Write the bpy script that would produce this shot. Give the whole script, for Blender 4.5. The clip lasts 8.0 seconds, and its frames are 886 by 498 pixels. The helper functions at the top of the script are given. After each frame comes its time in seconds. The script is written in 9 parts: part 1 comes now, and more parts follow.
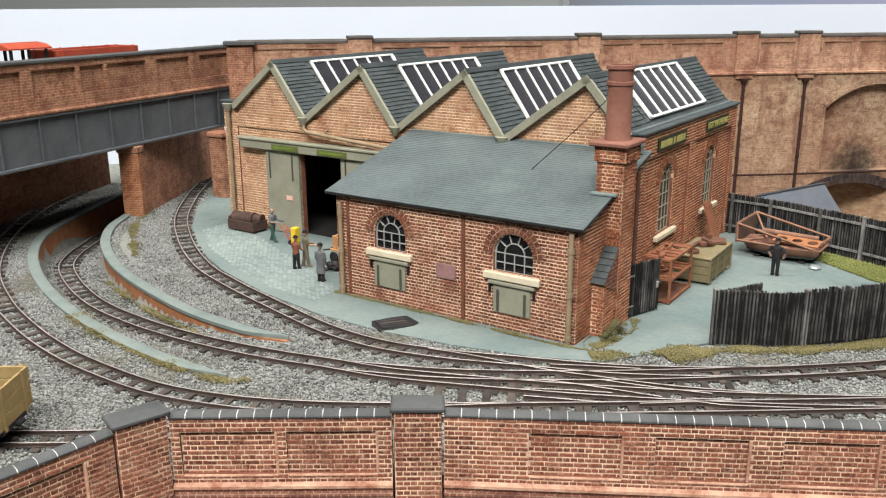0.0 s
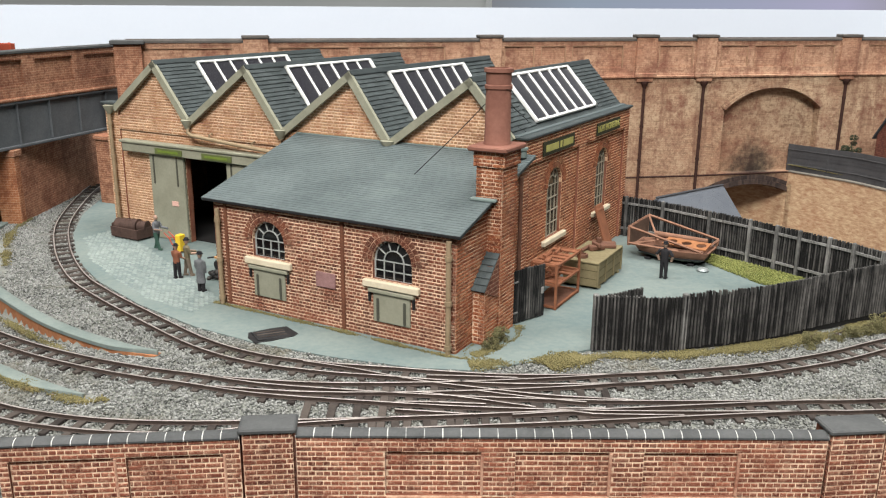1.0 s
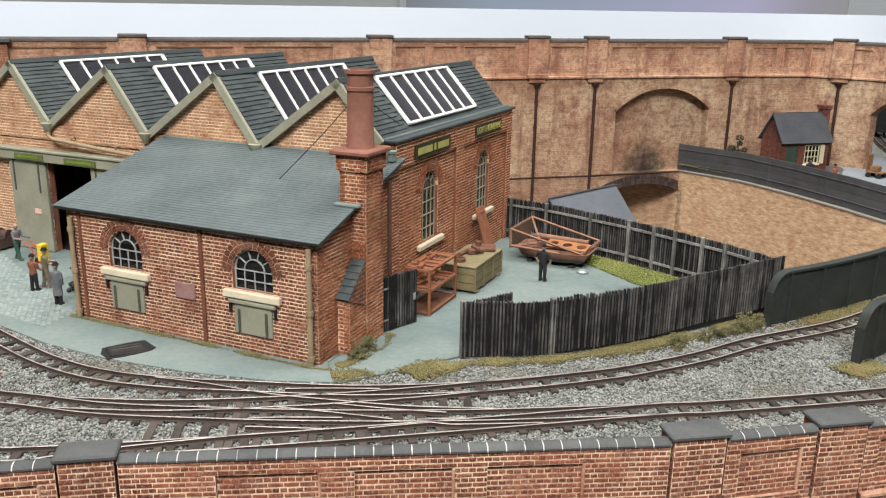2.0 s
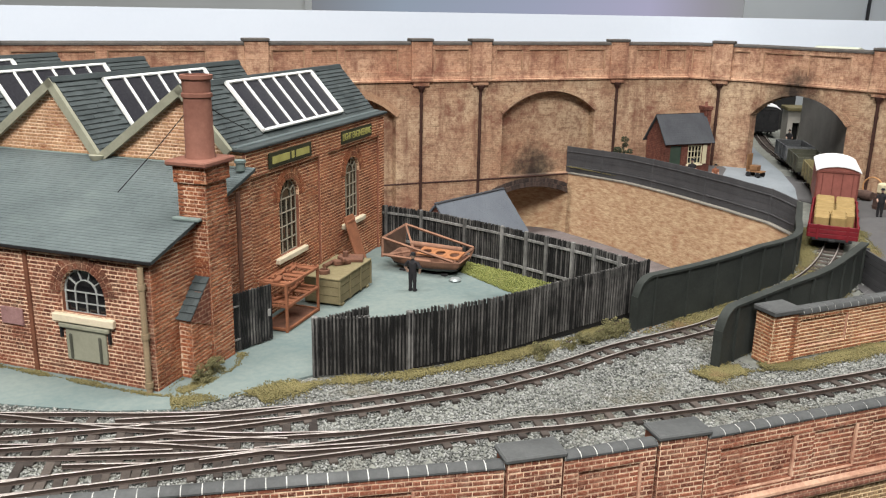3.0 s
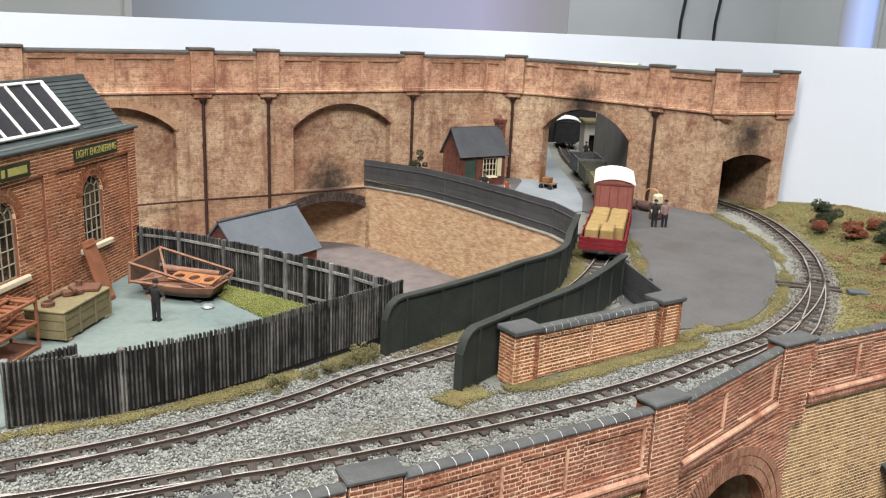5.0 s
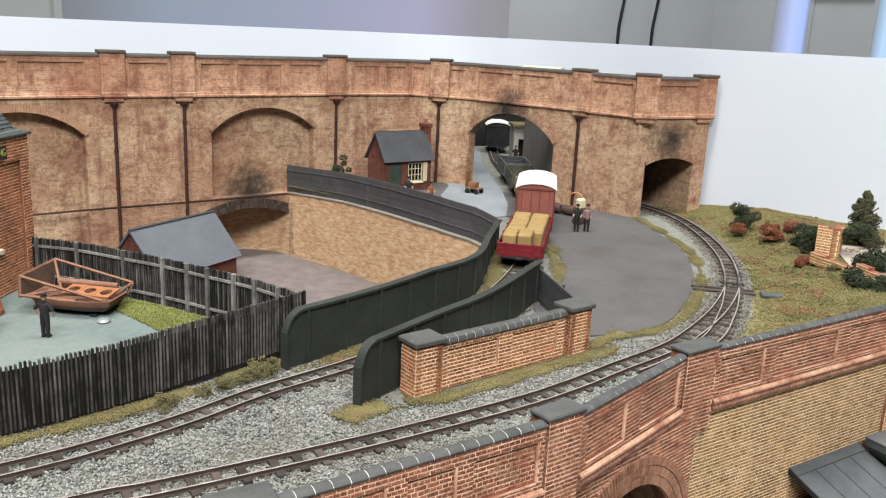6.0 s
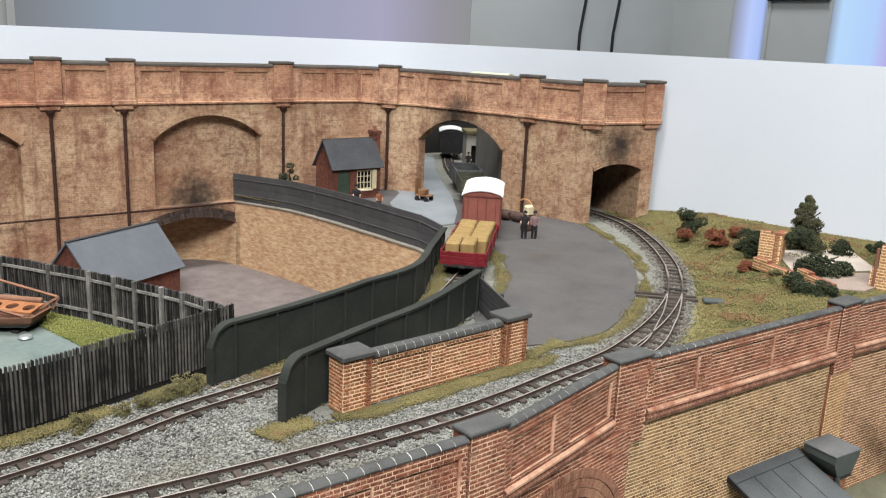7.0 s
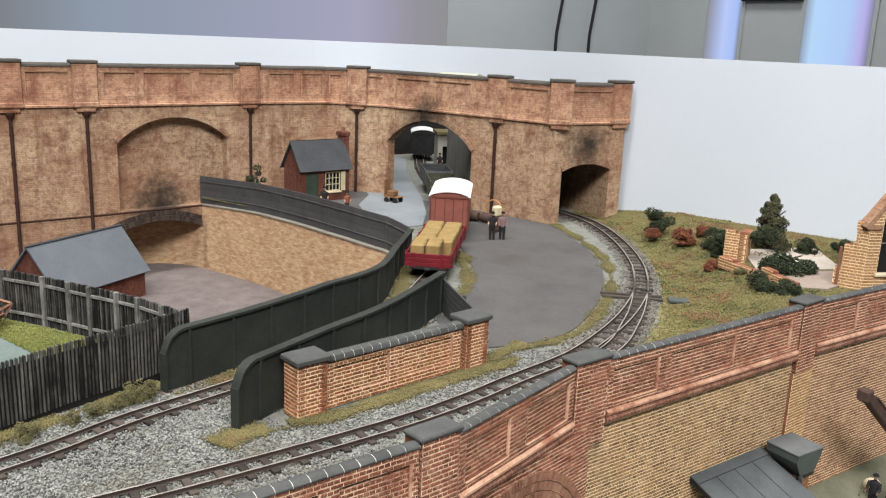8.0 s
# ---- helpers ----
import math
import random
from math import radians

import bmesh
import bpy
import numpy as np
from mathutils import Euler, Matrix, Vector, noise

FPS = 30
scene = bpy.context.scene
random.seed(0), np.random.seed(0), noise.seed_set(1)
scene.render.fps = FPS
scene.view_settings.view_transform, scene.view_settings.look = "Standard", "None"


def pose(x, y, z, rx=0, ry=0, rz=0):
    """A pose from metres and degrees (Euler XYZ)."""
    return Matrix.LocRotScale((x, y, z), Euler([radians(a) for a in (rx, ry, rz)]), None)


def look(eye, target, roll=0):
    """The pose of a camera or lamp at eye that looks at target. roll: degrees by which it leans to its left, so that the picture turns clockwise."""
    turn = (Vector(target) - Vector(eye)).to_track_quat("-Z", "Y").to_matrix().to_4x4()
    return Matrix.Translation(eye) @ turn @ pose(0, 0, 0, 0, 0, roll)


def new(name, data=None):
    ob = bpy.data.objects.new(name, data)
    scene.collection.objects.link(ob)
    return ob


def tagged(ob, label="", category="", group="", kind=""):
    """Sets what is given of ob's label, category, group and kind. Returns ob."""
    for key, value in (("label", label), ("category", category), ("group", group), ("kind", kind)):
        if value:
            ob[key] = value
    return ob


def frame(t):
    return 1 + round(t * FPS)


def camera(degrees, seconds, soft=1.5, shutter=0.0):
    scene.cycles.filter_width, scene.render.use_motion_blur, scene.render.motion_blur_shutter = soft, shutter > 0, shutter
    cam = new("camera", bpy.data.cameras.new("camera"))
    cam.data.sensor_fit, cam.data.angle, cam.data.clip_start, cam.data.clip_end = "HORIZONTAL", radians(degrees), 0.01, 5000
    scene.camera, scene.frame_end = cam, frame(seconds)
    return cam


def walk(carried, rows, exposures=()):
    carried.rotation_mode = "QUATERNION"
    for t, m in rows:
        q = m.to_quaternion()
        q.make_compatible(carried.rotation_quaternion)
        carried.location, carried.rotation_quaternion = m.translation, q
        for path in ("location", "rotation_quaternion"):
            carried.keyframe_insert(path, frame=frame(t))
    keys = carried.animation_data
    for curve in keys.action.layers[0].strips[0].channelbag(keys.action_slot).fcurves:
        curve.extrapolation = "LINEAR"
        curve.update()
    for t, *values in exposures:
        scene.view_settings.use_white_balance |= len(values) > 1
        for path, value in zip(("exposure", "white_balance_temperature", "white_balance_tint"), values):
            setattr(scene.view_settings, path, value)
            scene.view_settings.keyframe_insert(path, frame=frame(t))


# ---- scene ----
K = 0.001  # all lengths below are written in millimetres: the place is a model
cam = camera(54.97, 8.0, soft=1.2)
PATH = [
    (0, (0.0, 0.0, 154.1), (0.0, 960.5, -124.1), -0.30),
    (0.5, (12.8, 6.1, 153.6), (50.6, 966.2, -123.2), -0.12),
    (1, (25.1, 10.8, 154.0), (105.6, 968.2, -123.3), 0.41),
    (1.5, (38.0, 13.8, 154.4), (161.7, 966.4, -123.5), 0.83),
    (3, (85.6, 28.6, 154.0), (346.4, 954.9, -117.7), 1.07),
    (3.5, (101.3, 31.3, 154.6), (406.4, 944.8, -114.5), 1.29),
    (4, (117.4, 34.6, 154.0), (468.9, 932.7, -110.3), 1.75),
    (4.5, (128.4, 33.8, 155.1), (519.0, 916.9, -104.7), 2.14),
    (5, (140.9, 32.7, 155.6), (567.8, 900.1, -100.0), 2.37),
    (6.5, (174.9, 33.7, 156.3), (676.1, 863.5, -89.1), 2.69),
    (7, (183.4, 32.2, 156.7), (699.2, 854.4, -84.0), 2.60),
    (7.5, (188.8, 30.2, 157.7), (716.9, 845.1, -80.9), 2.50),
    (8, (194.4, 30.2, 156.5), (729.6, 840.5, -82.0), 2.44),
]


def mm(p):
    return Vector(p) * K


walk(cam, [(t, look(mm(eye), mm(target), roll)) for t, eye, target, roll in PATH], exposures=[(0.0, 0.0), (1.5, -0.04), (3.0, -0.04), (3.5, 0.1), (4.5, 0.12), (5.0, 0.12), (6.5, 0.0), (8.0, -0.08)])

# ---- light: a hall lit by wide lamps assumed on its unseen ceiling ----
world = bpy.data.worlds.new("hall_air")
scene.world = world
world.use_nodes = True
world.node_tree.nodes["Background"].inputs[0].default_value = (0.75, 0.82, 0.9, 1)
world.node_tree.nodes["Background"].inputs[1].default_value = 0.02
scene.view_settings.exposure = 0.0


def ceiling_lamp(name, place, target, sx, sy, watts, colour):
    data = bpy.data.lights.new(name, "AREA")
    data.shape, data.size, data.size_y, data.energy, data.color = "RECTANGLE", sx, sy, watts, colour
    ob = new(name, data)
    ob.matrix_world = look(Vector(place), Vector(target))
    return ob


ceiling_lamp("ceiling_lamp", (-0.3, -0.95, 1.6), (0.25, 0.5, 0.0), 1.5, 0.5, 80, (1.0, 0.975, 0.945))
ceiling_lamp("ceiling_lamp", (0.2, 0.45, 1.75), (0.2, 0.6, 0.0), 2.0, 0.4, 58, (1.0, 0.98, 0.95))
# extra lamp, added only to brighten the far hall walls
ceiling_lamp("ceiling_lamp", (2.3, 2.3, 2.45), (3.1, 3.9, 0.9), 1.2, 0.4, 45, (0.93, 0.95, 1.0))

# ---- small tools for building meshes ----
class Geo:
    """Points and faces of one mesh, in millimetres."""

    def __init__(self, m=None):
        self.v, self.f, self.m = [], [], m or Matrix()

    def add(self, vs, fs):
        o, m = len(self.v), self.m
        self.v.extend((m @ Vector(p))[:] for p in vs)
        self.f.extend(tuple(i + o for i in f) for f in fs)
        return self

    def box(self, x0, x1, y0, y1, z0, z1):
        vs = [(x, y, z) for x in (x0, x1) for y in (y0, y1) for z in (z0, z1)]
        return self.add(vs, [(0, 1, 3, 2), (4, 6, 7, 5), (0, 4, 5, 1), (2, 3, 7, 6), (0, 2, 6, 4), (1, 5, 7, 3)])

    def cbox(self, x0, x1, y0, y1, z0, z1, c=0.3):
        """A box with its edges worn off by c."""
        lo, hi = (x0, y0, z0), (x1, y1, z1)
        c = min(c, *((h - l) * 0.45 for l, h in zip(lo, hi)))
        vs, at = [], {}
        for k in range(8):
            s = [(k >> a) & 1 for a in range(3)]
            for a in range(3):
                p = [(hi[b] if s[b] else lo[b]) if b == a else ((hi[b] - c) if s[b] else (lo[b] + c)) for b in range(3)]
                at[k, a] = len(vs)
                vs.append(p)
        fs = []
        for a in range(3):
            b, d = [n for n in range(3) if n != a]
            for side in (0, 1):
                ks = [(side << a) | (i << b) | (j << d) for i, j in ((0, 0), (1, 0), (1, 1), (0, 1))]
                fs.append(tuple(at[k, a] for k in ks))
            for i in (0, 1):
                for j in (0, 1):
                    k0 = (i << b) | (j << d)
                    k1 = k0 | (1 << a)
                    fs.append((at[k0, b], at[k1, b], at[k1, d], at[k0, d]))
        fs += [(at[k, 0], at[k, 1], at[k, 2]) for k in range(8)]
        return self.add(vs, fs)

    def prism(self, poly, z0, z1, taper=0.0):
        """A polygon in x, y raised from z0 to z1."""
        n = len(poly)
        cx, cy = sum(p[0] for p in poly) / n, sum(p[1] for p in poly) / n
        vs = [(x, y, z0) for x, y in poly] + [(cx + (x - cx) * (1 - taper), cy + (y - cy) * (1 - taper), z1) for x, y in poly]
        return self.add(vs, [tuple(range(n))[::-1], tuple(range(n, 2 * n))] + [(i, (i + 1) % n, n + (i + 1) % n, n + i) for i in range(n)])

    def wallpoly(self, poly, y0, y1):
        """A polygon in x, z given the depth y0 to y1."""
        n = len(poly)
        vs = [(x, y0, z) for x, z in poly] + [(x, y1, z) for x, z in poly]
        return self.add(vs, [tuple(range(n)), tuple(range(n, 2 * n))[::-1]] + [(i, n + i, n + (i + 1) % n, (i + 1) % n) for i in range(n)])

    def loft(self, rings, caps=True, closed=True):
        o, n = [], len(rings[0])
        for r in rings:
            o += list(r)
        fs = [(k * n + i, k * n + (i + 1) % n, (k + 1) * n + (i + 1) % n, (k + 1) * n + i) for k in range(len(rings) - 1) for i in range(n if closed else n - 1)]
        if caps:
            fs += [tuple(range(n))[::-1], tuple(range((len(rings) - 1) * n, len(rings) * n))]
        return self.add(o, fs)

    def cyl(self, a, b, ra, rb=None, n=12):
        a, b = Vector(a), Vector(b)
        rb = ra if rb is None else rb
        d = (b - a).normalized()
        u = d.orthogonal().normalized()
        w = d.cross(u)
        ring = lambda c, r: [c + (u * math.cos(2 * math.pi * i / n) + w * math.sin(2 * math.pi * i / n)) * r for i in range(n)]
        return self.loft([ring(a, ra), ring(b, rb)])

    def turned(self, c, profile, n=16):
        """Rings of (radius, height) round an upright axis."""
        return self.loft([[(c[0] + r * math.cos(2 * math.pi * i / n), c[1] + r * math.sin(2 * math.pi * i / n), c[2] + h) for i in range(n)] for r, h in profile])

    def sweep(self, path, profile, caps=True):
        """A profile of (to the right, up) drawn along a path of (x, y, z)."""
        rings = []
        for i, p in enumerate(path):
            a, b = path[max(i - 1, 0)], path[min(i + 1, len(path) - 1)]
            t = Vector((b[0] - a[0], b[1] - a[1])).normalized()
            rings.append([(p[0] + t.y * s, p[1] - t.x * s, p[2] + h) for s, h in profile])
        return self.loft(rings, caps)

    def tube(self, path, r, n=6):
        pts = [Vector(p) for p in path]
        rings = []
        for i, p in enumerate(pts):
            d = (pts[min(i + 1, len(pts) - 1)] - pts[max(i - 1, 0)]).normalized()
            u = d.cross(Vector((0.31, 0.2, 0.93))).normalized()
            w = d.cross(u)
            rings.append([p + (u * math.cos(2 * math.pi * k / n) + w * math.sin(2 * math.pi * k / n)) * r for k in range(n)])
        return self.loft(rings)

    def ball(self, c, rx, ry, rz, n=8, k=5):
        rings = []
        for i in range(k + 1):
            a = math.pi * (0.04 + 0.92 * i / k) - math.pi / 2
            rings.append([(c[0] + rx * math.cos(a) * math.cos(2 * math.pi * j / n), c[1] + ry * math.cos(a) * math.sin(2 * math.pi * j / n), c[2] + rz * math.sin(a)) for j in range(n)])
        return self.loft(rings)

    def mesh(self, name, smooth=False):
        me = bpy.data.meshes.new(name)
        me.from_pydata([(x * K, y * K, z * K) for x, y, z in self.v], [], self.f)
        if len(self.f) < 30000:
            bm = bmesh.new()
            bm.from_mesh(me)
            bmesh.ops.recalc_face_normals(bm, faces=bm.faces)
            bm.to_mesh(me)
            bm.free()
        if smooth:
            me.polygons.foreach_set("use_smooth", [True] * len(me.polygons))
            me.set_sharp_from_angle(angle=radians(38))
        me.update()
        return me


def link(name, geo, material, parent=None, smooth=False):
    ob = new(name, geo if isinstance(geo, bpy.types.Mesh) else geo.mesh(name, smooth))
    if material and not ob.data.materials:
        ob.data.materials.append(material)
    ob.parent = parent
    return ob


def part(name, geo, material, parent, label="", smooth=False):
    return tagged(link(name, geo, material, parent, smooth), label)


def thing(name, x, y, z=0.0, rz=0.0, label="", category="", group="", kind=""):
    ob = new(name)
    ob.empty_display_size = 0.01
    ob.matrix_basis = pose(x * K, y * K, z * K, 0, 0, rz)
    return tagged(ob, label, category, group, kind)


def single(name, geo, material, label="", category="", group="", kind="", at=(0, 0, 0), rz=0.0, smooth=False):
    """A thing that is one mesh."""
    ob = link(name, geo, material, None, smooth)
    ob.matrix_basis = pose(at[0] * K, at[1] * K, at[2] * K, 0, 0, rz)
    return tagged(ob, label, category, group, kind)


def spline(pts, step=4.0):
    """A smooth line through points, cut into even steps."""
    p = [Vector((*q, 0.0)) if len(q) == 2 else Vector(q) for q in pts]
    dense = []
    for i in range(len(p) - 1):
        a, b, c, d = p[max(i - 1, 0)], p[i], p[i + 1], p[min(i + 2, len(p) - 1)]
        for k in range(24):
            t = k / 24
            dense.append(0.5 * (2 * b + (c - a) * t + (2 * a - 5 * b + 4 * c - d) * t * t + (3 * b - a - 3 * c + d) * t ** 3))
    dense.append(p[-1])
    out, left = [dense[0]], step
    for a, b in zip(dense, dense[1:]):
        seg = (b - a).length
        while seg >= left and seg > 0:
            a = a + (b - a) * (left / seg)
            out.append(a.copy())
            seg, left = (b - a).length, step
        left -= seg
    if (out[-1] - dense[-1]).length > step * 0.3:
        out.append(dense[-1])
    return out


def along(path):
    """Each point of a path with the direction there, in degrees."""
    for i, p in enumerate(path):
        d = path[min(i + 1, len(path) - 1)] - path[max(i - 1, 0)]
        yield p, math.degrees(math.atan2(d.y, d.x))


def inside(x, y, poly):
    hit = False
    for (ax, ay), (bx, by) in zip(poly, poly[1:] + poly[:1]):
        if (ay > y) != (by > y) and x < (bx - ax) * (y - ay) / (by - ay) + ax:
            hit = not hit
    return hit


def nearest(x, y, line):
    """Distance from a line of points, which side (left is positive), and the height there."""
    best = (1e9, 1, 0.0)
    for a, b in zip(line, line[1:]):
        dx, dy = b[0] - a[0], b[1] - a[1]
        t = max(0.0, min(1.0, ((x - a[0]) * dx + (y - a[1]) * dy) / (dx * dx + dy * dy + 1e-9)))
        px, py = a[0] + dx * t - x, a[1] + dy * t - y
        d = math.hypot(px, py)
        if d < best[0]:
            za, zb = (a[2], b[2]) if len(a) > 2 else (0.0, 0.0)
            best = (d, 1 if dx * -py - dy * -px > 0 else -1, za + (zb - za) * t)
    return best

# ---- materials ----
def nodes_of(name, roughness=0.8, metallic=0.0):
    m = bpy.data.materials.new(name)
    m.use_nodes = True
    nt = m.node_tree
    bsdf = nt.nodes["Principled BSDF"]
    bsdf.inputs["Roughness"].default_value = roughness
    bsdf.inputs["Metallic"].default_value = metallic
    bsdf.inputs["Specular IOR Level"].default_value = 0.25
    return m, nt, bsdf


def noise_node(nt, scale, detail=4.0, rough=0.6, vector=None):
    n = nt.nodes.new("ShaderNodeTexNoise")
    n.inputs["Scale"].default_value, n.inputs["Detail"].default_value, n.inputs["Roughness"].default_value = scale, detail, rough
    if vector is None:
        vector = nt.nodes.new("ShaderNodeNewGeometry").outputs["Position"]
    nt.links.new(vector, n.inputs["Vector"])
    return n.outputs["Fac"]


def ramp(nt, fac, stops):
    r = nt.nodes.new("ShaderNodeValToRGB")
    els = r.color_ramp.elements
    while len(els) < len(stops):
        els.new(0.5)
    for e, (pos, col) in zip(els, stops):
        e.position, e.color = pos, (*col, 1) if len(col) == 3 else col
    nt.links.new(fac, r.inputs["Fac"])
    return r.outputs["Color"]


def mix(nt, fac, a, b, blend="MIX"):
    n = nt.nodes.new("ShaderNodeMix")
    n.data_type, n.blend_type = "RGBA", blend
    for socket, value in ((n.inputs["Factor"], fac), (n.inputs["A"], a), (n.inputs["B"], b)):
        if isinstance(value, (int, float)):
            socket.default_value = value
        elif isinstance(value, tuple):
            socket.default_value = (*value, 1)
        else:
            nt.links.new(value, socket)
    return n.outputs["Result"]


def sums(nt, op, a, b):
    n = nt.nodes.new("ShaderNodeMath")
    n.operation = op
    for socket, value in ((n.inputs[0], a), (n.inputs[1], b)):
        if isinstance(value, (int, float)):
            socket.default_value = value
        else:
            nt.links.new(value, socket)
    return n.outputs[0]


def bump(nt, bsdf, height, strength=0.4, distance=0.0004):
    b = nt.nodes.new("ShaderNodeBump")
    b.inputs["Strength"].default_value, b.inputs["Distance"].default_value = strength, distance
    nt.links.new(height, b.inputs["Height"])
    nt.links.new(b.outputs["Normal"], bsdf.inputs["Normal"])


def chance(nt):
    """A number for each piece, whether it is an object of its own or an island of a mesh."""
    a = nt.nodes.new("ShaderNodeObjectInfo").outputs["Random"]
    b = nt.nodes.new("ShaderNodeNewGeometry").outputs["Random Per Island"]
    return sums(nt, "FRACT", sums(nt, "ADD", sums(nt, "MULTIPLY", a, 7.31), b), 0.0)


def paint(name, dark, light, scale=60.0, fine=900.0, roughness=0.75, relief=0.3, pieces=0.0, stain=None, stain_at=0.62, metallic=0.0):
    """A surface between two colours, with grain, patches and, where given, stains."""
    m, nt, bsdf = nodes_of(name, roughness, metallic)
    patches, grain = noise_node(nt, scale, 5.0, 0.65), noise_node(nt, fine, 3.0)
    value = sums(nt, "ADD", sums(nt, "MULTIPLY", patches, 0.7), sums(nt, "MULTIPLY", grain, 0.3))
    if pieces:
        value = sums(nt, "ADD", sums(nt, "MULTIPLY", value, 1 - pieces), sums(nt, "MULTIPLY", chance(nt), pieces))
    colour = ramp(nt, value, [(0.28, dark), (0.72, light)])
    if stain:
        where = ramp(nt, noise_node(nt, scale * 0.45, 6.0, 0.7), [(stain_at, (0, 0, 0)), (stain_at + 0.12, (1, 1, 1))])
        colour = mix(nt, where, colour, stain)
    nt.links.new(colour, bsdf.inputs["Base Color"])
    if relief:
        bump(nt, bsdf, grain, relief)
    return m


def brick_paint(name, tones, mortar, smear=0.35):
    """Bricks that are pieces: each its own tone, weathered in patches, with mortar rubbed over the faces."""
    m, nt, bsdf = nodes_of(name, 0.88)
    r = chance(nt)
    grain = noise_node(nt, 1400.0, 4.0, 0.7)
    speck = noise_node(nt, 420.0, 3.0, 0.7)
    broad = noise_node(nt, 55.0, 5.0, 0.7)
    at = sums(nt, "ADD", sums(nt, "ADD", sums(nt, "MULTIPLY", r, 0.27), sums(nt, "MULTIPLY", speck, 0.33)), sums(nt, "MULTIPLY", broad, 0.4))
    colour = ramp(nt, at, [(0.2 + 0.6 * i / max(1, len(tones) - 1), t) for i, t in enumerate(tones)])
    cloud = noise_node(nt, 40.0, 5.0, 0.65)
    colour = mix(nt, ramp(nt, cloud, [(0.4, (0, 0, 0)), (0.75, (0.6, 0.6, 0.6))]), colour, tuple(c * 0.5 for c in tones[0]))
    warm = noise_node(nt, 75.0, 4.0, 0.6)
    colour = mix(nt, ramp(nt, warm, [(0.5, (0, 0, 0)), (0.7, (0.3, 0.3, 0.3))]), colour, tones[2])
    rub = ramp(nt, grain, [(0.5, (0, 0, 0)), (0.7, (smear, smear, smear))])
    colour = mix(nt, rub, colour, mortar)
    bloom = sums(nt, "ADD", sums(nt, "MULTIPLY", noise_node(nt, 120.0, 6.0, 0.75), 0.7), sums(nt, "MULTIPLY", speck, 0.3))
    colour = mix(nt, ramp(nt, bloom, [(0.52, (0, 0, 0)), (0.66, (smear * 0.8, smear * 0.8, smear * 0.8))]), colour, tuple(c * 0.8 for c in mortar))
    nt.links.new(colour, bsdf.inputs["Base Color"])
    bump(nt, bsdf, sums(nt, "ADD", grain, speck), 0.5)
    return m


def mortar_paint(name, pale, dull, share=0.5):
    """Pale mortar that was wiped away in patches, where the brick colour has run into the joints."""
    m, nt, bsdf = nodes_of(name, 0.95)
    patch = noise_node(nt, 70.0, 6.0, 0.72)
    fine = noise_node(nt, 600.0, 3.0, 0.7)
    at = sums(nt, "ADD", sums(nt, "MULTIPLY", patch, 0.75), sums(nt, "MULTIPLY", fine, 0.25))
    mid = tuple((a + b) * 0.5 for a, b in zip(pale, dull))
    colour = ramp(nt, at, [(share - 0.1, pale), (share + 0.02, mid), (share + 0.1, dull)])
    nt.links.new(colour, bsdf.inputs["Base Color"])
    bump(nt, bsdf, fine, 0.5)
    return m


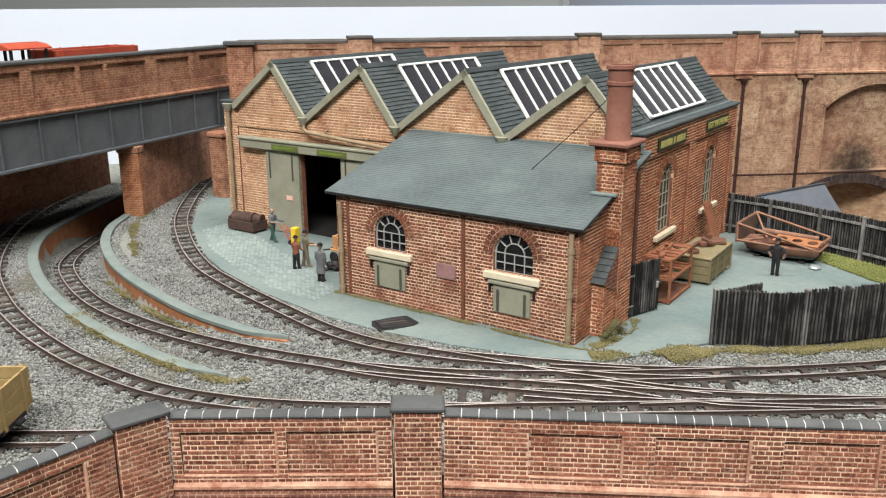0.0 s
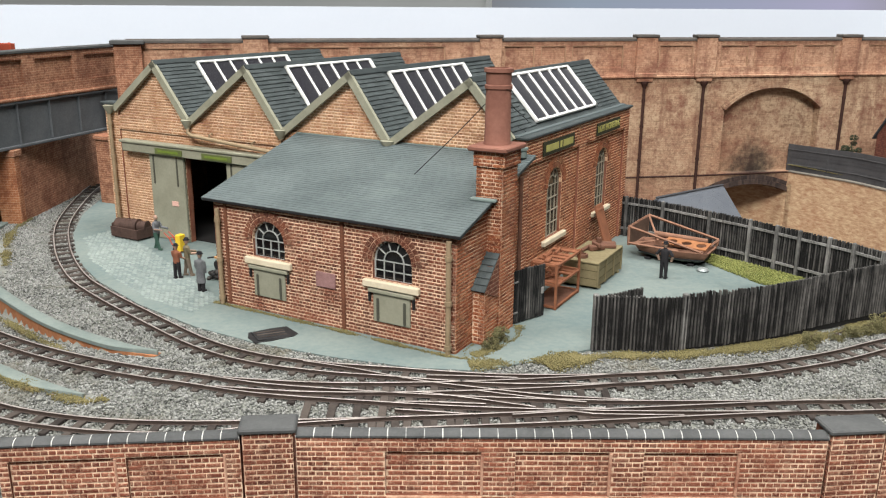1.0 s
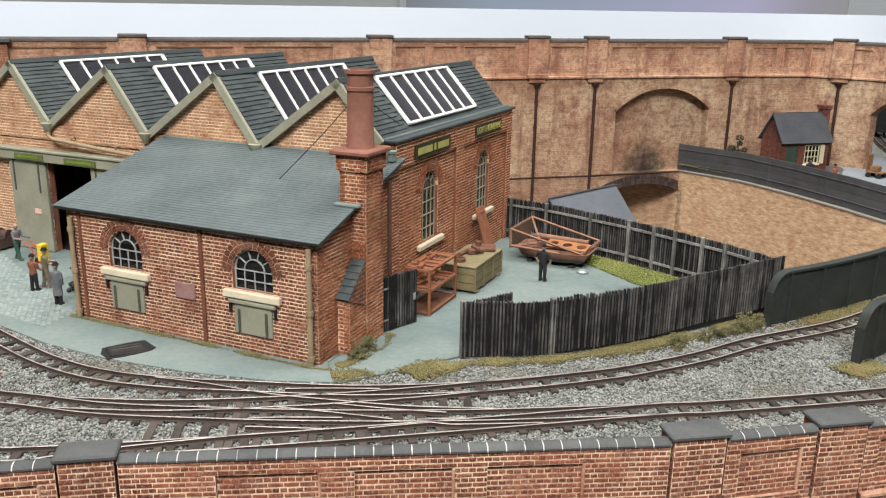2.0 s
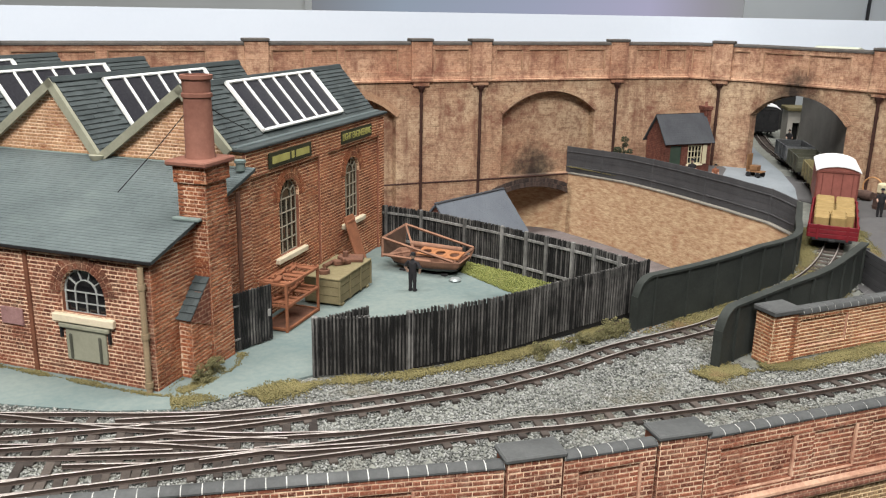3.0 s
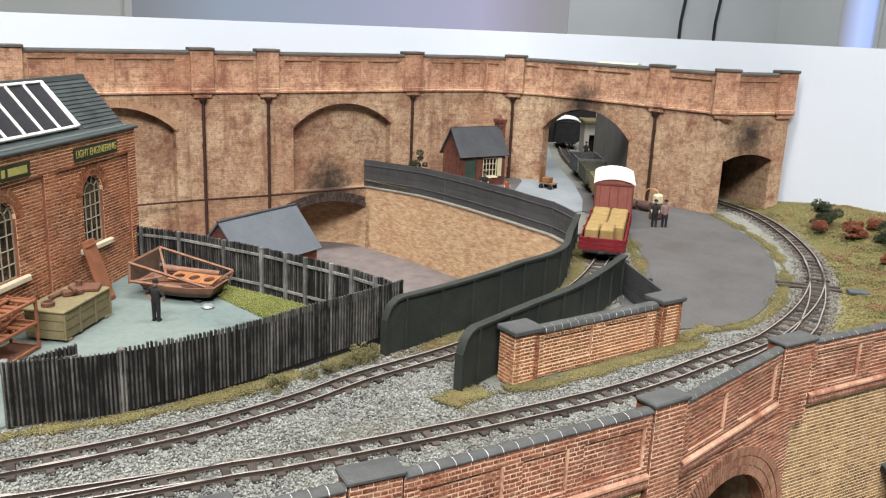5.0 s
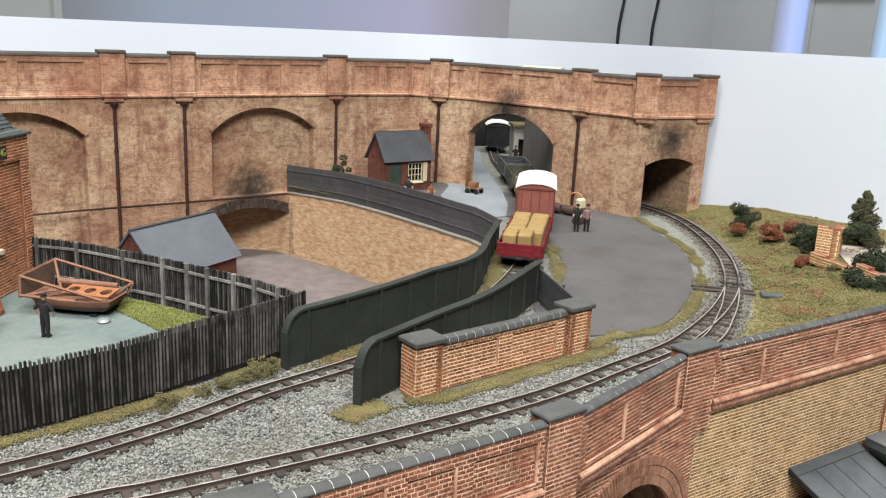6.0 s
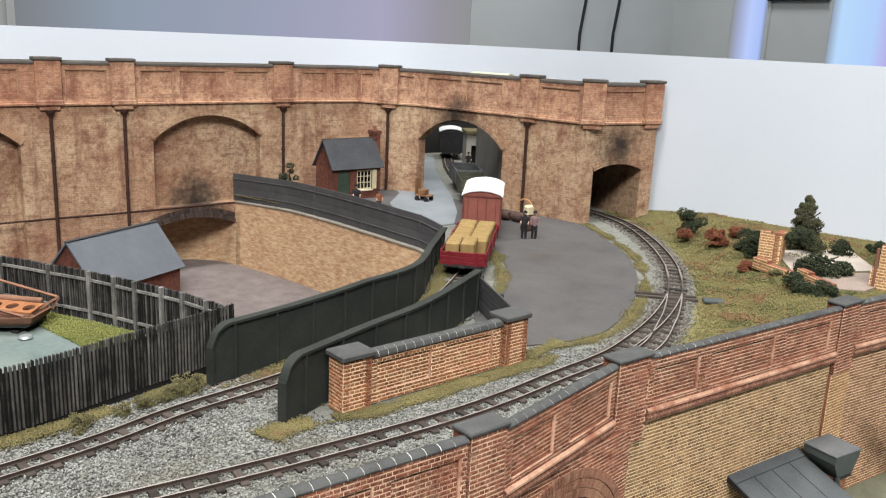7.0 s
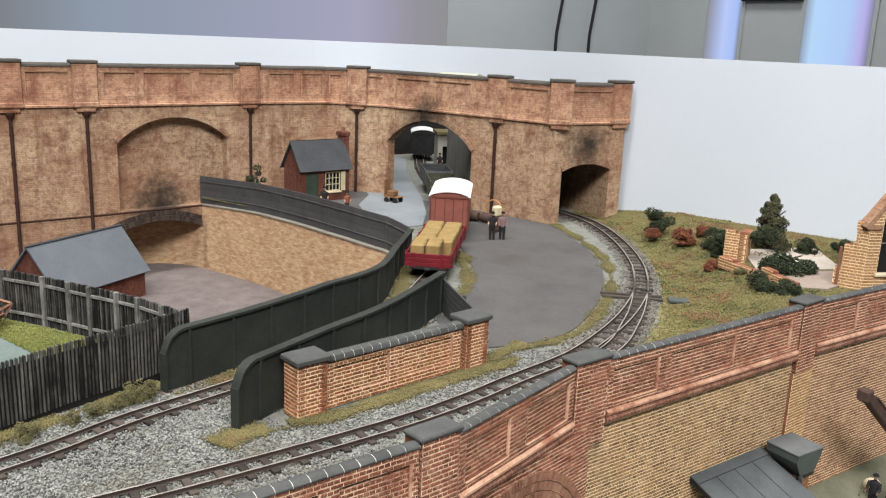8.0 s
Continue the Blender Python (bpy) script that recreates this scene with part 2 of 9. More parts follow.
def far_brick(name, tones, mortar, course=1.75, length=4.7, soot=(), wear=1.0):
    """Brickwork seen from far: courses run along the wall's own x and z."""
    m, nt, bsdf = nodes_of(name, 0.9)
    geo = nt.nodes.new("ShaderNodeNewGeometry")
    sep = nt.nodes.new("ShaderNodeSeparateXYZ")
    nt.links.new(geo.outputs["Position"], sep.inputs[0])
    side = nt.nodes.new("ShaderNodeVectorMath")
    side.operation = "CROSS_PRODUCT"
    side.inputs[0].default_value = (0, 0, 1)
    nt.links.new(geo.outputs["True Normal"], side.inputs[1])
    run = nt.nodes.new("ShaderNodeVectorMath")
    run.operation = "DOT_PRODUCT"
    nt.links.new(geo.outputs["Position"], run.inputs[0])
    nt.links.new(side.outputs["Vector"], run.inputs[1])
    across = run.outputs["Value"]
    com = nt.nodes.new("ShaderNodeCombineXYZ")
    nt.links.new(across, com.inputs["X"])
    nt.links.new(sep.outputs["Z"], com.inputs["Y"])
    br = nt.nodes.new("ShaderNodeTexBrick")
    nt.links.new(com.outputs[0], br.inputs["Vector"])
    br.inputs["Scale"].default_value = 1000.0
    br.inputs["Brick Width"].default_value, br.inputs["Row Height"].default_value = length, course
    br.inputs["Mortar Size"].default_value, br.inputs["Mortar Smooth"].default_value = 0.22, 0.4
    br.inputs["Color1"].default_value, br.inputs["Color2"].default_value = (*tones[0], 1), (*tones[1], 1)
    br.inputs["Mortar"].default_value = (*mortar, 1)
    lay = nt.nodes.new("ShaderNodeCombineXYZ")
    nt.links.new(across, lay.inputs["X"])
    nt.links.new(sums(nt, "MULTIPLY", sep.outputs["Z"], 4.0), lay.inputs["Y"])
    wash = ramp(nt, noise_node(nt, 14.0, 6.0, 0.7), [(0.38, tones[2]), (0.62, tones[3])])
    colour = mix(nt, 0.5, br.outputs["Color"], wash)
    streak = ramp(nt, noise_node(nt, 55.0, 6.0, 0.72, lay.outputs[0]), [(0.52, (0, 0, 0)), (0.68, (0.7 * wear, 0.7 * wear, 0.7 * wear))])
    colour = mix(nt, streak, colour, tuple(c * 0.55 for c in tones[1]))
    dirt = ramp(nt, noise_node(nt, 48.0, 7.0, 0.78), [(0.48, (0, 0, 0)), (0.66, (0.75 * wear, 0.75 * wear, 0.75 * wear))])
    colour = mix(nt, dirt, colour, tones[4])
    grime = ramp(nt, noise_node(nt, 300.0, 5.0, 0.75), [(0.47, (0, 0, 0)), (0.66, (0.7, 0.7, 0.7))])
    colour = mix(nt, grime, colour, tuple(c * 0.5 for c in tones[2]))
    fall = nt.nodes.new("ShaderNodeMapping")
    fall.inputs["Scale"].default_value = (1.0, 1.0, 0.12)
    nt.links.new(geo.outputs["Position"], fall.inputs["Vector"])
    runs = ramp(nt, noise_node(nt, 85.0, 5.0, 0.7, fall.outputs[0]), [(0.53, (0, 0, 0)), (0.7, (0.5 * wear, 0.5 * wear, 0.5 * wear))])
    colour = mix(nt, runs, colour, tuple(c * 0.75 for c in tones[4]))
    here = nt.nodes.new("ShaderNodeNewGeometry").outputs["Position"]
    for (x, y, z), reach in soot:
        d = nt.nodes.new("ShaderNodeVectorMath")
        d.operation = "DISTANCE"
        nt.links.new(here, d.inputs[0])
        d.inputs[1].default_value = (x * K, y * K, z * K)
        near = sums(nt, "SUBTRACT", 1.0, sums(nt, "DIVIDE", d.outputs["Value"], reach * K))
        cloud = sums(nt, "ADD", near, sums(nt, "MULTIPLY", sums(nt, "SUBTRACT", noise_node(nt, 90.0, 5.0, 0.6), 0.5), 1.1))
        colour = mix(nt, ramp(nt, cloud, [(0.1, (0, 0, 0)), (0.9, (0.95, 0.95, 0.95))]), colour, (0.02, 0.016, 0.014))
    nt.links.new(colour, bsdf.inputs["Base Color"])
    height = sums(nt, "ADD", sums(nt, "MULTIPLY", br.outputs["Fac"], -0.8), sums(nt, "MULTIPLY", noise_node(nt, 900.0), 0.5))
    bump(nt, bsdf, height, 0.6, 0.0004)
    return m


def rubble(name, tones, stain):
    """Coursed rubble: long flat stones with blotches of ochre."""
    m, nt, bsdf = nodes_of(name, 0.95)
    here = nt.nodes.new("ShaderNodeNewGeometry").outputs["Position"]
    st = nt.nodes.new("ShaderNodeMapping")
    st.inputs["Scale"].default_value = (1.0, 1.0, 2.6)
    nt.links.new(here, st.inputs["Vector"])
    cell = nt.nodes.new("ShaderNodeTexVoronoi")
    cell.inputs["Scale"].default_value, cell.inputs["Randomness"].default_value = 210.0, 1.0
    nt.links.new(st.outputs[0], cell.inputs["Vector"])
    sep = nt.nodes.new("ShaderNodeSeparateColor")
    nt.links.new(cell.outputs["Color"], sep.inputs[0])
    soft = noise_node(nt, 130.0, 5.0, 0.7, st.outputs[0])
    at = sums(nt, "ADD", sums(nt, "MULTIPLY", sep.outputs[0], 0.12), sums(nt, "MULTIPLY", soft, 0.88))
    colour = ramp(nt, at, [(0.34, tones[0]), (0.48, tones[1]), (0.62, tones[2])])
    blot = ramp(nt, noise_node(nt, 45.0, 6.0, 0.7), [(0.52, (0, 0, 0)), (0.7, (0.6, 0.6, 0.6))])
    colour = mix(nt, blot, colour, stain)
    nt.links.new(colour, bsdf.inputs["Base Color"])
    bump(nt, bsdf, sums(nt, "SUBTRACT", soft, sums(nt, "MULTIPLY", cell.outputs["Distance"], 0.25)), 0.6, 0.0009)
    return m


BREAST_BRICK = far_brick("breast_brickwork", [(0.19, 0.065, 0.04), (0.13, 0.043, 0.028), (0.15, 0.05, 0.032), (0.25, 0.1, 0.06), (0.09, 0.03, 0.02)], (0.72, 0.52, 0.36), 2.05, 4.4)
BRICK_SIDE = paint("brick_edge", (0.14, 0.05, 0.032), (0.33, 0.14, 0.085), 90, 900, 0.92, 0.4)
MORTAR_RUST = mortar_paint("rust_mortar", (0.92, 0.64, 0.42), (0.42, 0.16, 0.08), 0.58)
MORTAR = mortar_paint("mortar", (0.88, 0.66, 0.47), (0.3, 0.115, 0.07), 0.53)
MORTAR_TAN = mortar_paint("mortar_tan", (0.86, 0.66, 0.41), (0.42, 0.235, 0.125), 0.64)
BRICK_RED = brick_paint("brick_red", [(0.043, 0.012, 0.008), (0.108, 0.029, 0.016), (0.215, 0.066, 0.035), (0.075, 0.021, 0.012)], (0.78, 0.53, 0.36), 0.38)
BRICK_RUSSET = brick_paint("brick_russet", [(0.06, 0.013, 0.007), (0.16, 0.038, 0.017), (0.34, 0.105, 0.046), (0.105, 0.024, 0.012)], (0.84, 0.52, 0.29), 0.46)
BRICK_PARAPET = brick_paint("brick_parapet", [(0.055, 0.014, 0.009), (0.15, 0.042, 0.025), (0.3, 0.102, 0.059), (0.1, 0.028, 0.017)], (0.84, 0.6, 0.42), 0.37)
BRICK_GABLE = brick_paint("brick_gable", [(0.19, 0.075, 0.035), (0.36, 0.18, 0.09), (0.48, 0.28, 0.15), (0.28, 0.12, 0.06)], (0.7, 0.54, 0.37), 0.4)
BRICK_GOLD = brick_paint("brick_gold", [(0.085, 0.022, 0.01), (0.2, 0.058, 0.025), (0.33, 0.115, 0.05), (0.14, 0.038, 0.017)], (0.86, 0.63, 0.39), 0.42)
BRICK_OCHRE = brick_paint("brick_ochre", [(0.06, 0.032, 0.017), (0.17, 0.094, 0.048), (0.34, 0.21, 0.108), (0.12, 0.062, 0.032)], (0.78, 0.6, 0.38), 0.46)
BRICK_RUIN = brick_paint("brick_ruin", [(0.2, 0.088, 0.038), (0.34, 0.175, 0.08), (0.44, 0.26, 0.128), (0.27, 0.125, 0.056)], (0.62, 0.44, 0.26), 0.35)
BRICK_DULL = brick_paint("brick_dull", [(0.085, 0.038, 0.024), (0.19, 0.09, 0.055), (0.3, 0.155, 0.095), (0.13, 0.06, 0.037)], (0.62, 0.43, 0.28), 0.4)
FAR_WALL = far_brick("far_brickwork", [(0.5, 0.355, 0.225), (0.37, 0.235, 0.145), (0.31, 0.16, 0.1), (0.6, 0.47, 0.315), (0.19, 0.082, 0.054)], (0.3, 0.175, 0.112), soot=[((637, 740, 82), 40), ((720, 599, 70), 30), ((404, 815, 4), 30), ((400, 815, -14), 46)], wear=1.3)
FAR_FRIEZE = far_brick("frieze_brickwork", [(0.53, 0.32, 0.205), (0.4, 0.21, 0.13), (0.35, 0.165, 0.1), (0.62, 0.43, 0.285), (0.19, 0.074, 0.05)], (0.3, 0.16, 0.105), soot=[((637, 740, 88), 24)], wear=1.2)
FAR_RED = far_brick("far_red_brickwork", [(0.25, 0.096, 0.058), (0.18, 0.064, 0.04), (0.16, 0.058, 0.037), (0.3, 0.135, 0.085), (0.09, 0.036, 0.026)], (0.45, 0.31, 0.22))
BRIDGE_RED = far_brick("bridge_brickwork", [(0.37, 0.175, 0.1), (0.27, 0.11, 0.062), (0.23, 0.09, 0.052), (0.47, 0.25, 0.15), (0.12, 0.048, 0.03)], (0.6, 0.42, 0.28))
STONE_PIT = rubble("pale_rubble", [(0.34, 0.195, 0.115), (0.45, 0.295, 0.175), (0.55, 0.4, 0.25)], (0.34, 0.165, 0.095))
SLATE = paint("slate", (0.028, 0.035, 0.036), (0.066, 0.079, 0.079), 60, 900, 0.6, 0.25, pieces=0.2)
SLATE_FAR = paint("far_slate", (0.03, 0.032, 0.038), (0.06, 0.064, 0.07), 50, 700, 0.75, 0.2)
COPING = paint("coping_stone", (0.042, 0.044, 0.044), (0.096, 0.099, 0.098), 90, 900, 0.72, 0.3, pieces=0.15, stain=(0.15, 0.15, 0.14), stain_at=0.66)
SAGE = paint("sage_paint", (0.19, 0.188, 0.138), (0.32, 0.315, 0.24), 60, 800, 0.6, 0.15)
PIPE = paint("pipe_paint", (0.2, 0.15, 0.09), (0.36, 0.27, 0.17), 90, 800, 0.6, 0.15)
CREAM = paint("cream_stone", (0.5, 0.43, 0.3), (0.7, 0.62, 0.47), 120, 900, 0.75, 0.2)
TERRACOTTA = paint("terracotta", (0.15, 0.062, 0.044), (0.26, 0.12, 0.085), 90, 700, 0.75, 0.2)
WHITE_BAR = paint("white_paint", (0.62, 0.62, 0.58), (0.82, 0.82, 0.8), 200, 900, 0.5, 0.1)
GREY_BAR = paint("glazing_bar_paint", (0.26, 0.27, 0.26), (0.42, 0.43, 0.41), 200, 900, 0.6, 0.1)
DIM_BAR = paint("dim_bar_paint", (0.27, 0.24, 0.18), (0.42, 0.38, 0.3), 200, 900, 0.7, 0.1)
YARD = paint("yard_surface", (0.085, 0.126, 0.13), (0.2, 0.228, 0.205), 12, 300, 0.88, 0.3, stain=(0.075, 0.1, 0.1), stain_at=0.55)
PORTAL_ROAD = paint("portal_road", (0.15, 0.17, 0.185), (0.24, 0.265, 0.285), 22, 500, 0.85, 0.2)
COBBLE = paint("cobble", (0.13, 0.165, 0.162), (0.27, 0.31, 0.285), 25, 700, 0.85, 0.3, pieces=0.25)
ASPHALT = paint("worn_asphalt", (0.062, 0.06, 0.061), (0.108, 0.105, 0.105), 22, 400, 0.9, 0.25, stain=(0.078, 0.066, 0.057), stain_at=0.6)
EARTH = paint("ballast_bed", (0.1, 0.105, 0.092), (0.26, 0.265, 0.235), 160, 900, 0.95, 0.8)
GRIT = paint("ballast_grain", (0.05, 0.052, 0.048), (0.33, 0.335, 0.315), 40, 900, 0.95, 0.2, pieces=0.4, stain=(0.15, 0.14, 0.11), stain_at=0.54)
GRIT_BROWN = paint("brown_ballast_grain", (0.055, 0.048, 0.042), (0.25, 0.235, 0.21), 40, 900, 0.95, 0.2, pieces=0.4, stain=(0.11, 0.09, 0.07), stain_at=0.52)
RAIL = paint("rail_steel", (0.032, 0.023, 0.019), (0.078, 0.057, 0.047), 150, 900, 0.65, 0.15, metallic=0.1)
RAIL_TOP = paint("rail_head", (0.2, 0.17, 0.155), (0.5, 0.46, 0.43), 90, 900, 0.4, 0.05, metallic=0.4)
SLEEPER = paint("sleeper", (0.022, 0.018, 0.016), (0.085, 0.07, 0.06), 200, 1200, 0.92, 0.4, pieces=0.35)


def streaked(name, dark, light, share=0.5):
    """Tarred upright boards, worn pale along the grain."""
    m, nt, bsdf = nodes_of(name, 0.85)
    st = nt.nodes.new("ShaderNodeMapping")
    st.inputs["Scale"].default_value = (1.0, 1.0, 0.1)
    nt.links.new(nt.nodes.new("ShaderNodeNewGeometry").outputs["Position"], st.inputs["Vector"])
    grain = noise_node(nt, 900.0, 4.0, 0.65, st.outputs[0])
    patch = noise_node(nt, 60.0, 5.0, 0.7)
    at = sums(nt, "ADD", sums(nt, "ADD", sums(nt, "MULTIPLY", grain, 0.4), sums(nt, "MULTIPLY", patch, 0.45)), sums(nt, "MULTIPLY", chance(nt), 0.15))
    nt.links.new(ramp(nt, at, [(share - 0.14, dark), (share, tuple((a + b) * 0.4 for a, b in zip(dark, light))), (share + 0.13, light)]), bsdf.inputs["Base Color"])
    bump(nt, bsdf, grain, 0.5)
    return m


BLACK_PLANK = streaked("tarred_plank", (0.008, 0.008, 0.008), (0.2, 0.193, 0.18), 0.57)
GREY_WOOD = streaked("weathered_wood", (0.03, 0.03, 0.029), (0.27, 0.265, 0.25), 0.5)
FAR_PLANK = paint("grey_boarding", (0.038, 0.038, 0.04), (0.075, 0.074, 0.077), 90, 800, 0.85, 0.3, pieces=0.15)
GIRDER = paint("girder_paint", (0.017, 0.02, 0.018), (0.041, 0.046, 0.041), 60, 800, 0.65, 0.2, stain=(0.062, 0.064, 0.056), stain_at=0.66)
GIRDER_BLUE = paint("bridge_girder_paint", (0.05, 0.056, 0.062), (0.12, 0.13, 0.138), 35, 700, 0.65, 0.2)
RUST = paint("rusty_iron", (0.075, 0.037, 0.026), (0.19, 0.092, 0.058), 160, 1000, 0.9, 0.4)
RUST_LIGHT = paint("bright_rust", (0.16, 0.06, 0.032), (0.3, 0.122, 0.062), 160, 1000, 0.9, 0.4)
RUST_BOAT = paint("boat_rust", (0.1, 0.05, 0.034), (0.23, 0.12, 0.078), 160, 1000, 0.9, 0.4)
CRATE = paint("khaki_crate", (0.13, 0.105, 0.055), (0.245, 0.205, 0.115), 120, 1000, 0.85, 0.3)
MOSS = paint("moss", (0.07, 0.062, 0.025), (0.215, 0.185, 0.083), 40, 900, 0.98, 0.4, pieces=0.25, stain=(0.17, 0.1, 0.055), stain_at=0.58)
LUSH = paint("bright_grass", (0.085, 0.1, 0.024), (0.25, 0.26, 0.085), 50, 900, 0.98, 0.4, pieces=0.35, stain=(0.17, 0.15, 0.065), stain_at=0.58)
BUSH = paint("bush_foliage", (0.012, 0.018, 0.012), (0.06, 0.074, 0.038), 90, 900, 0.95, 0.4, pieces=0.5)
OLIVE_BUSH = paint("olive_foliage", (0.075, 0.07, 0.03), (0.23, 0.21, 0.105), 90, 900, 0.95, 0.4, pieces=0.45)
RED_BUSH = paint("russet_foliage", (0.1, 0.038, 0.022), (0.28, 0.1, 0.052), 90, 900, 0.95, 0.4, pieces=0.5)
SCRUB = paint("hill_turf", (0.1, 0.092, 0.036), (0.215, 0.192, 0.085), 26, 2000, 0.98, 0.3, stain=(0.18, 0.115, 0.06), stain_at=0.5)
MAROON = paint("maroon_paint", (0.1, 0.008, 0.013), (0.19, 0.016, 0.022), 90, 800, 0.5, 0.1)
VAN_SIDE = paint("faded_red_paint", (0.17, 0.056, 0.045), (0.28, 0.1, 0.078), 90, 800, 0.6, 0.15)
ROOF_WHITE = paint("pale_canvas", (0.6, 0.61, 0.62), (0.8, 0.8, 0.8), 60, 700, 0.6, 0.1)
SACK = paint("straw_load", (0.2, 0.135, 0.05), (0.33, 0.23, 0.1), 150, 1000, 0.9, 0.4)
TAN_WAGON = paint("tan_wagon_paint", (0.22, 0.15, 0.06), (0.37, 0.27, 0.12), 120, 900, 0.75, 0.2)
COAL = paint("coal", (0.01, 0.01, 0.01), (0.05, 0.045, 0.04), 200, 1200, 0.6, 0.5, pieces=0.4)
# black of ironwork; also painted shade under the bridge deck and in gate gaps
DEEP_BLACK = paint("black_iron", (0.007, 0.007, 0.008), (0.026, 0.026, 0.027), 150, 900, 0.6, 0.2)
# near-black that stands in for shade: unlit insides and fence gaps
DARK_ROOM = paint("unlit_black", (0.006, 0.006, 0.006), (0.02, 0.019, 0.018), 50, 600, 0.95, 0.1)
BOARD_WHITE = paint("white_backscene", (0.54, 0.59, 0.66), (0.575, 0.625, 0.695), 6, 300, 0.7, 0.03)
SIGN_DARK = paint("sign_board", (0.018, 0.02, 0.01), (0.038, 0.04, 0.02), 100, 800, 0.6, 0.1)
SIGN_YELLOW = paint("sign_yellow", (0.3, 0.28, 0.08), (0.44, 0.41, 0.14), 200, 900, 0.7, 0.1)
SIGN_LIME = paint("sign_lime", (0.07, 0.09, 0.03), (0.14, 0.165, 0.055), 100, 900, 0.6, 0.1)
ORANGE_RED = paint("orange_red_paint", (0.27, 0.045, 0.025), (0.42, 0.085, 0.045), 80, 800, 0.5, 0.1)
CARD = paint("brown_card", (0.34, 0.17, 0.07), (0.5, 0.27, 0.12), 120, 900, 0.8, 0.2)
YELLOW = paint("yellow_paint", (0.62, 0.4, 0.02), (0.75, 0.52, 0.05), 100, 900, 0.5, 0.1)
GREEN_DOOR = paint("dark_green_paint", (0.025, 0.04, 0.03), (0.05, 0.075, 0.055), 100, 800, 0.6, 0.1)
TANK_GREY = paint("tank_paint", (0.045, 0.055, 0.055), (0.09, 0.105, 0.1), 80, 800, 0.55, 0.2)
PLAQUE = paint("purple_brick_plaque", (0.17, 0.085, 0.08), (0.36, 0.21, 0.2), 250, 1500, 0.9, 0.6)
FIG_COAT = paint("figure_coat", (0.08, 0.085, 0.09), (0.16, 0.165, 0.17), 200, 900, 0.8, 0.2)
FIG_OLIVE = paint("figure_olive", (0.09, 0.075, 0.045), (0.17, 0.145, 0.09), 200, 900, 0.8, 0.2)
FIG_DARK = paint("figure_dark", (0.008, 0.008, 0.01), (0.028, 0.026, 0.028), 200, 900, 0.85, 0.2)
WALL_GREY = paint("hall_wall", (0.49, 0.515, 0.51), (0.6, 0.625, 0.62), 0.7, 3, 0.9, 0.0)
# out-of-view hall surfaces, dark only to hold down fill on the layout
HALL_FLOOR = paint("hall_floor", (0.05, 0.05, 0.052), (0.07, 0.07, 0.072), 2, 60, 0.8, 0.0)
LOW_BOUNCE = paint("low_bounce_paint", (0.07, 0.07, 0.075), (0.1, 0.1, 0.105), 1.5, 40, 0.9, 0.0)
HALL_CEILING = paint("hall_ceiling", (0.08, 0.08, 0.08), (0.1, 0.1, 0.1), 1, 40, 0.9, 0.0)
CABLE = paint("cable_black", (0.02, 0.02, 0.02), (0.03, 0.03, 0.03), 50, 300, 0.6, 0.0)


def glass(name, tint):
    m, nt, bsdf = nodes_of(name, 0.06)
    bsdf.inputs["Base Color"].default_value = (*tint, 1)
    bsdf.inputs["Transmission Weight"].default_value = 0.0
    bsdf.inputs["Specular IOR Level"].default_value = 0.5
    return m


def speckled(name):
    """Old skylight glass: dark and dusty."""
    m, nt, bsdf = nodes_of(name, 0.35)
    dust = noise_node(nt, 1300.0, 3.0, 0.7)
    nt.links.new(ramp(nt, dust, [(0.4, (0.012, 0.012, 0.016)), (0.75, (0.06, 0.058, 0.065))]), bsdf.inputs["Base Color"])
    return m


GLASS_DARK = glass("dark_glass", (0.006, 0.006, 0.007))
GLASS_BROWN = glass("grimy_glass", (0.028, 0.022, 0.014))
GLASS_DUSTY = speckled("dusty_glass")


def glow(name, colour, strength):
    m = bpy.data.materials.new(name)
    m.use_nodes = True
    nt = m.node_tree
    nt.nodes.clear()
    e = nt.nodes.new("ShaderNodeEmission")
    e.inputs[0].default_value, e.inputs[1].default_value = (*colour, 1), strength
    o = nt.nodes.new("ShaderNodeOutputMaterial")
    nt.links.new(e.outputs[0], o.inputs[0])
    return m




def daylight(name, axis, x0, x1, stops, strength=1.0):
    """A bright window whose glow is painted fading into the wall at its sides."""
    m = glow(name, (0.5, 0.5, 0.5), strength)
    nt = m.node_tree
    sep = nt.nodes.new("ShaderNodeSeparateXYZ")
    nt.links.new(nt.nodes.new("ShaderNodeNewGeometry").outputs["Position"], sep.inputs[0])
    at = sums(nt, "DIVIDE", sums(nt, "SUBTRACT", sep.outputs[axis], x0), x1 - x0)
    e = [n for n in nt.nodes if n.type == "EMISSION"][0]
    nt.links.new(ramp(nt, at, stops), e.inputs[0])
    return m


# end stops near the wall's grey: the glow's soft edges are painted
WINDOW_DIM = daylight("daylit_fade", "X", 0.5, 2.75, [(0.0, (0.3, 0.31, 0.33)), (0.2, (0.42, 0.5, 0.62)), (0.5, (0.5, 0.54, 0.72)), (0.75, (0.6, 0.58, 0.8)), (0.9, (0.47, 0.45, 0.52)), (1.0, (0.43, 0.44, 0.44))], 0.68)
NARROW_BAND = [(0.0, (0.22, 0.25, 0.33)), (0.12, (0.42, 0.55, 0.95)), (0.45, (0.5, 0.62, 1.0)), (0.8, (0.36, 0.4, 0.58)), (1.0, (0.28, 0.29, 0.3))]
WIDE_BAND = [(0.0, (0.24, 0.23, 0.34)), (0.12, (0.5, 0.46, 0.85)), (0.35, (0.46, 0.65, 1.0)), (0.85, (0.5, 0.72, 1.0)), (1.0, (0.3, 0.36, 0.46))]
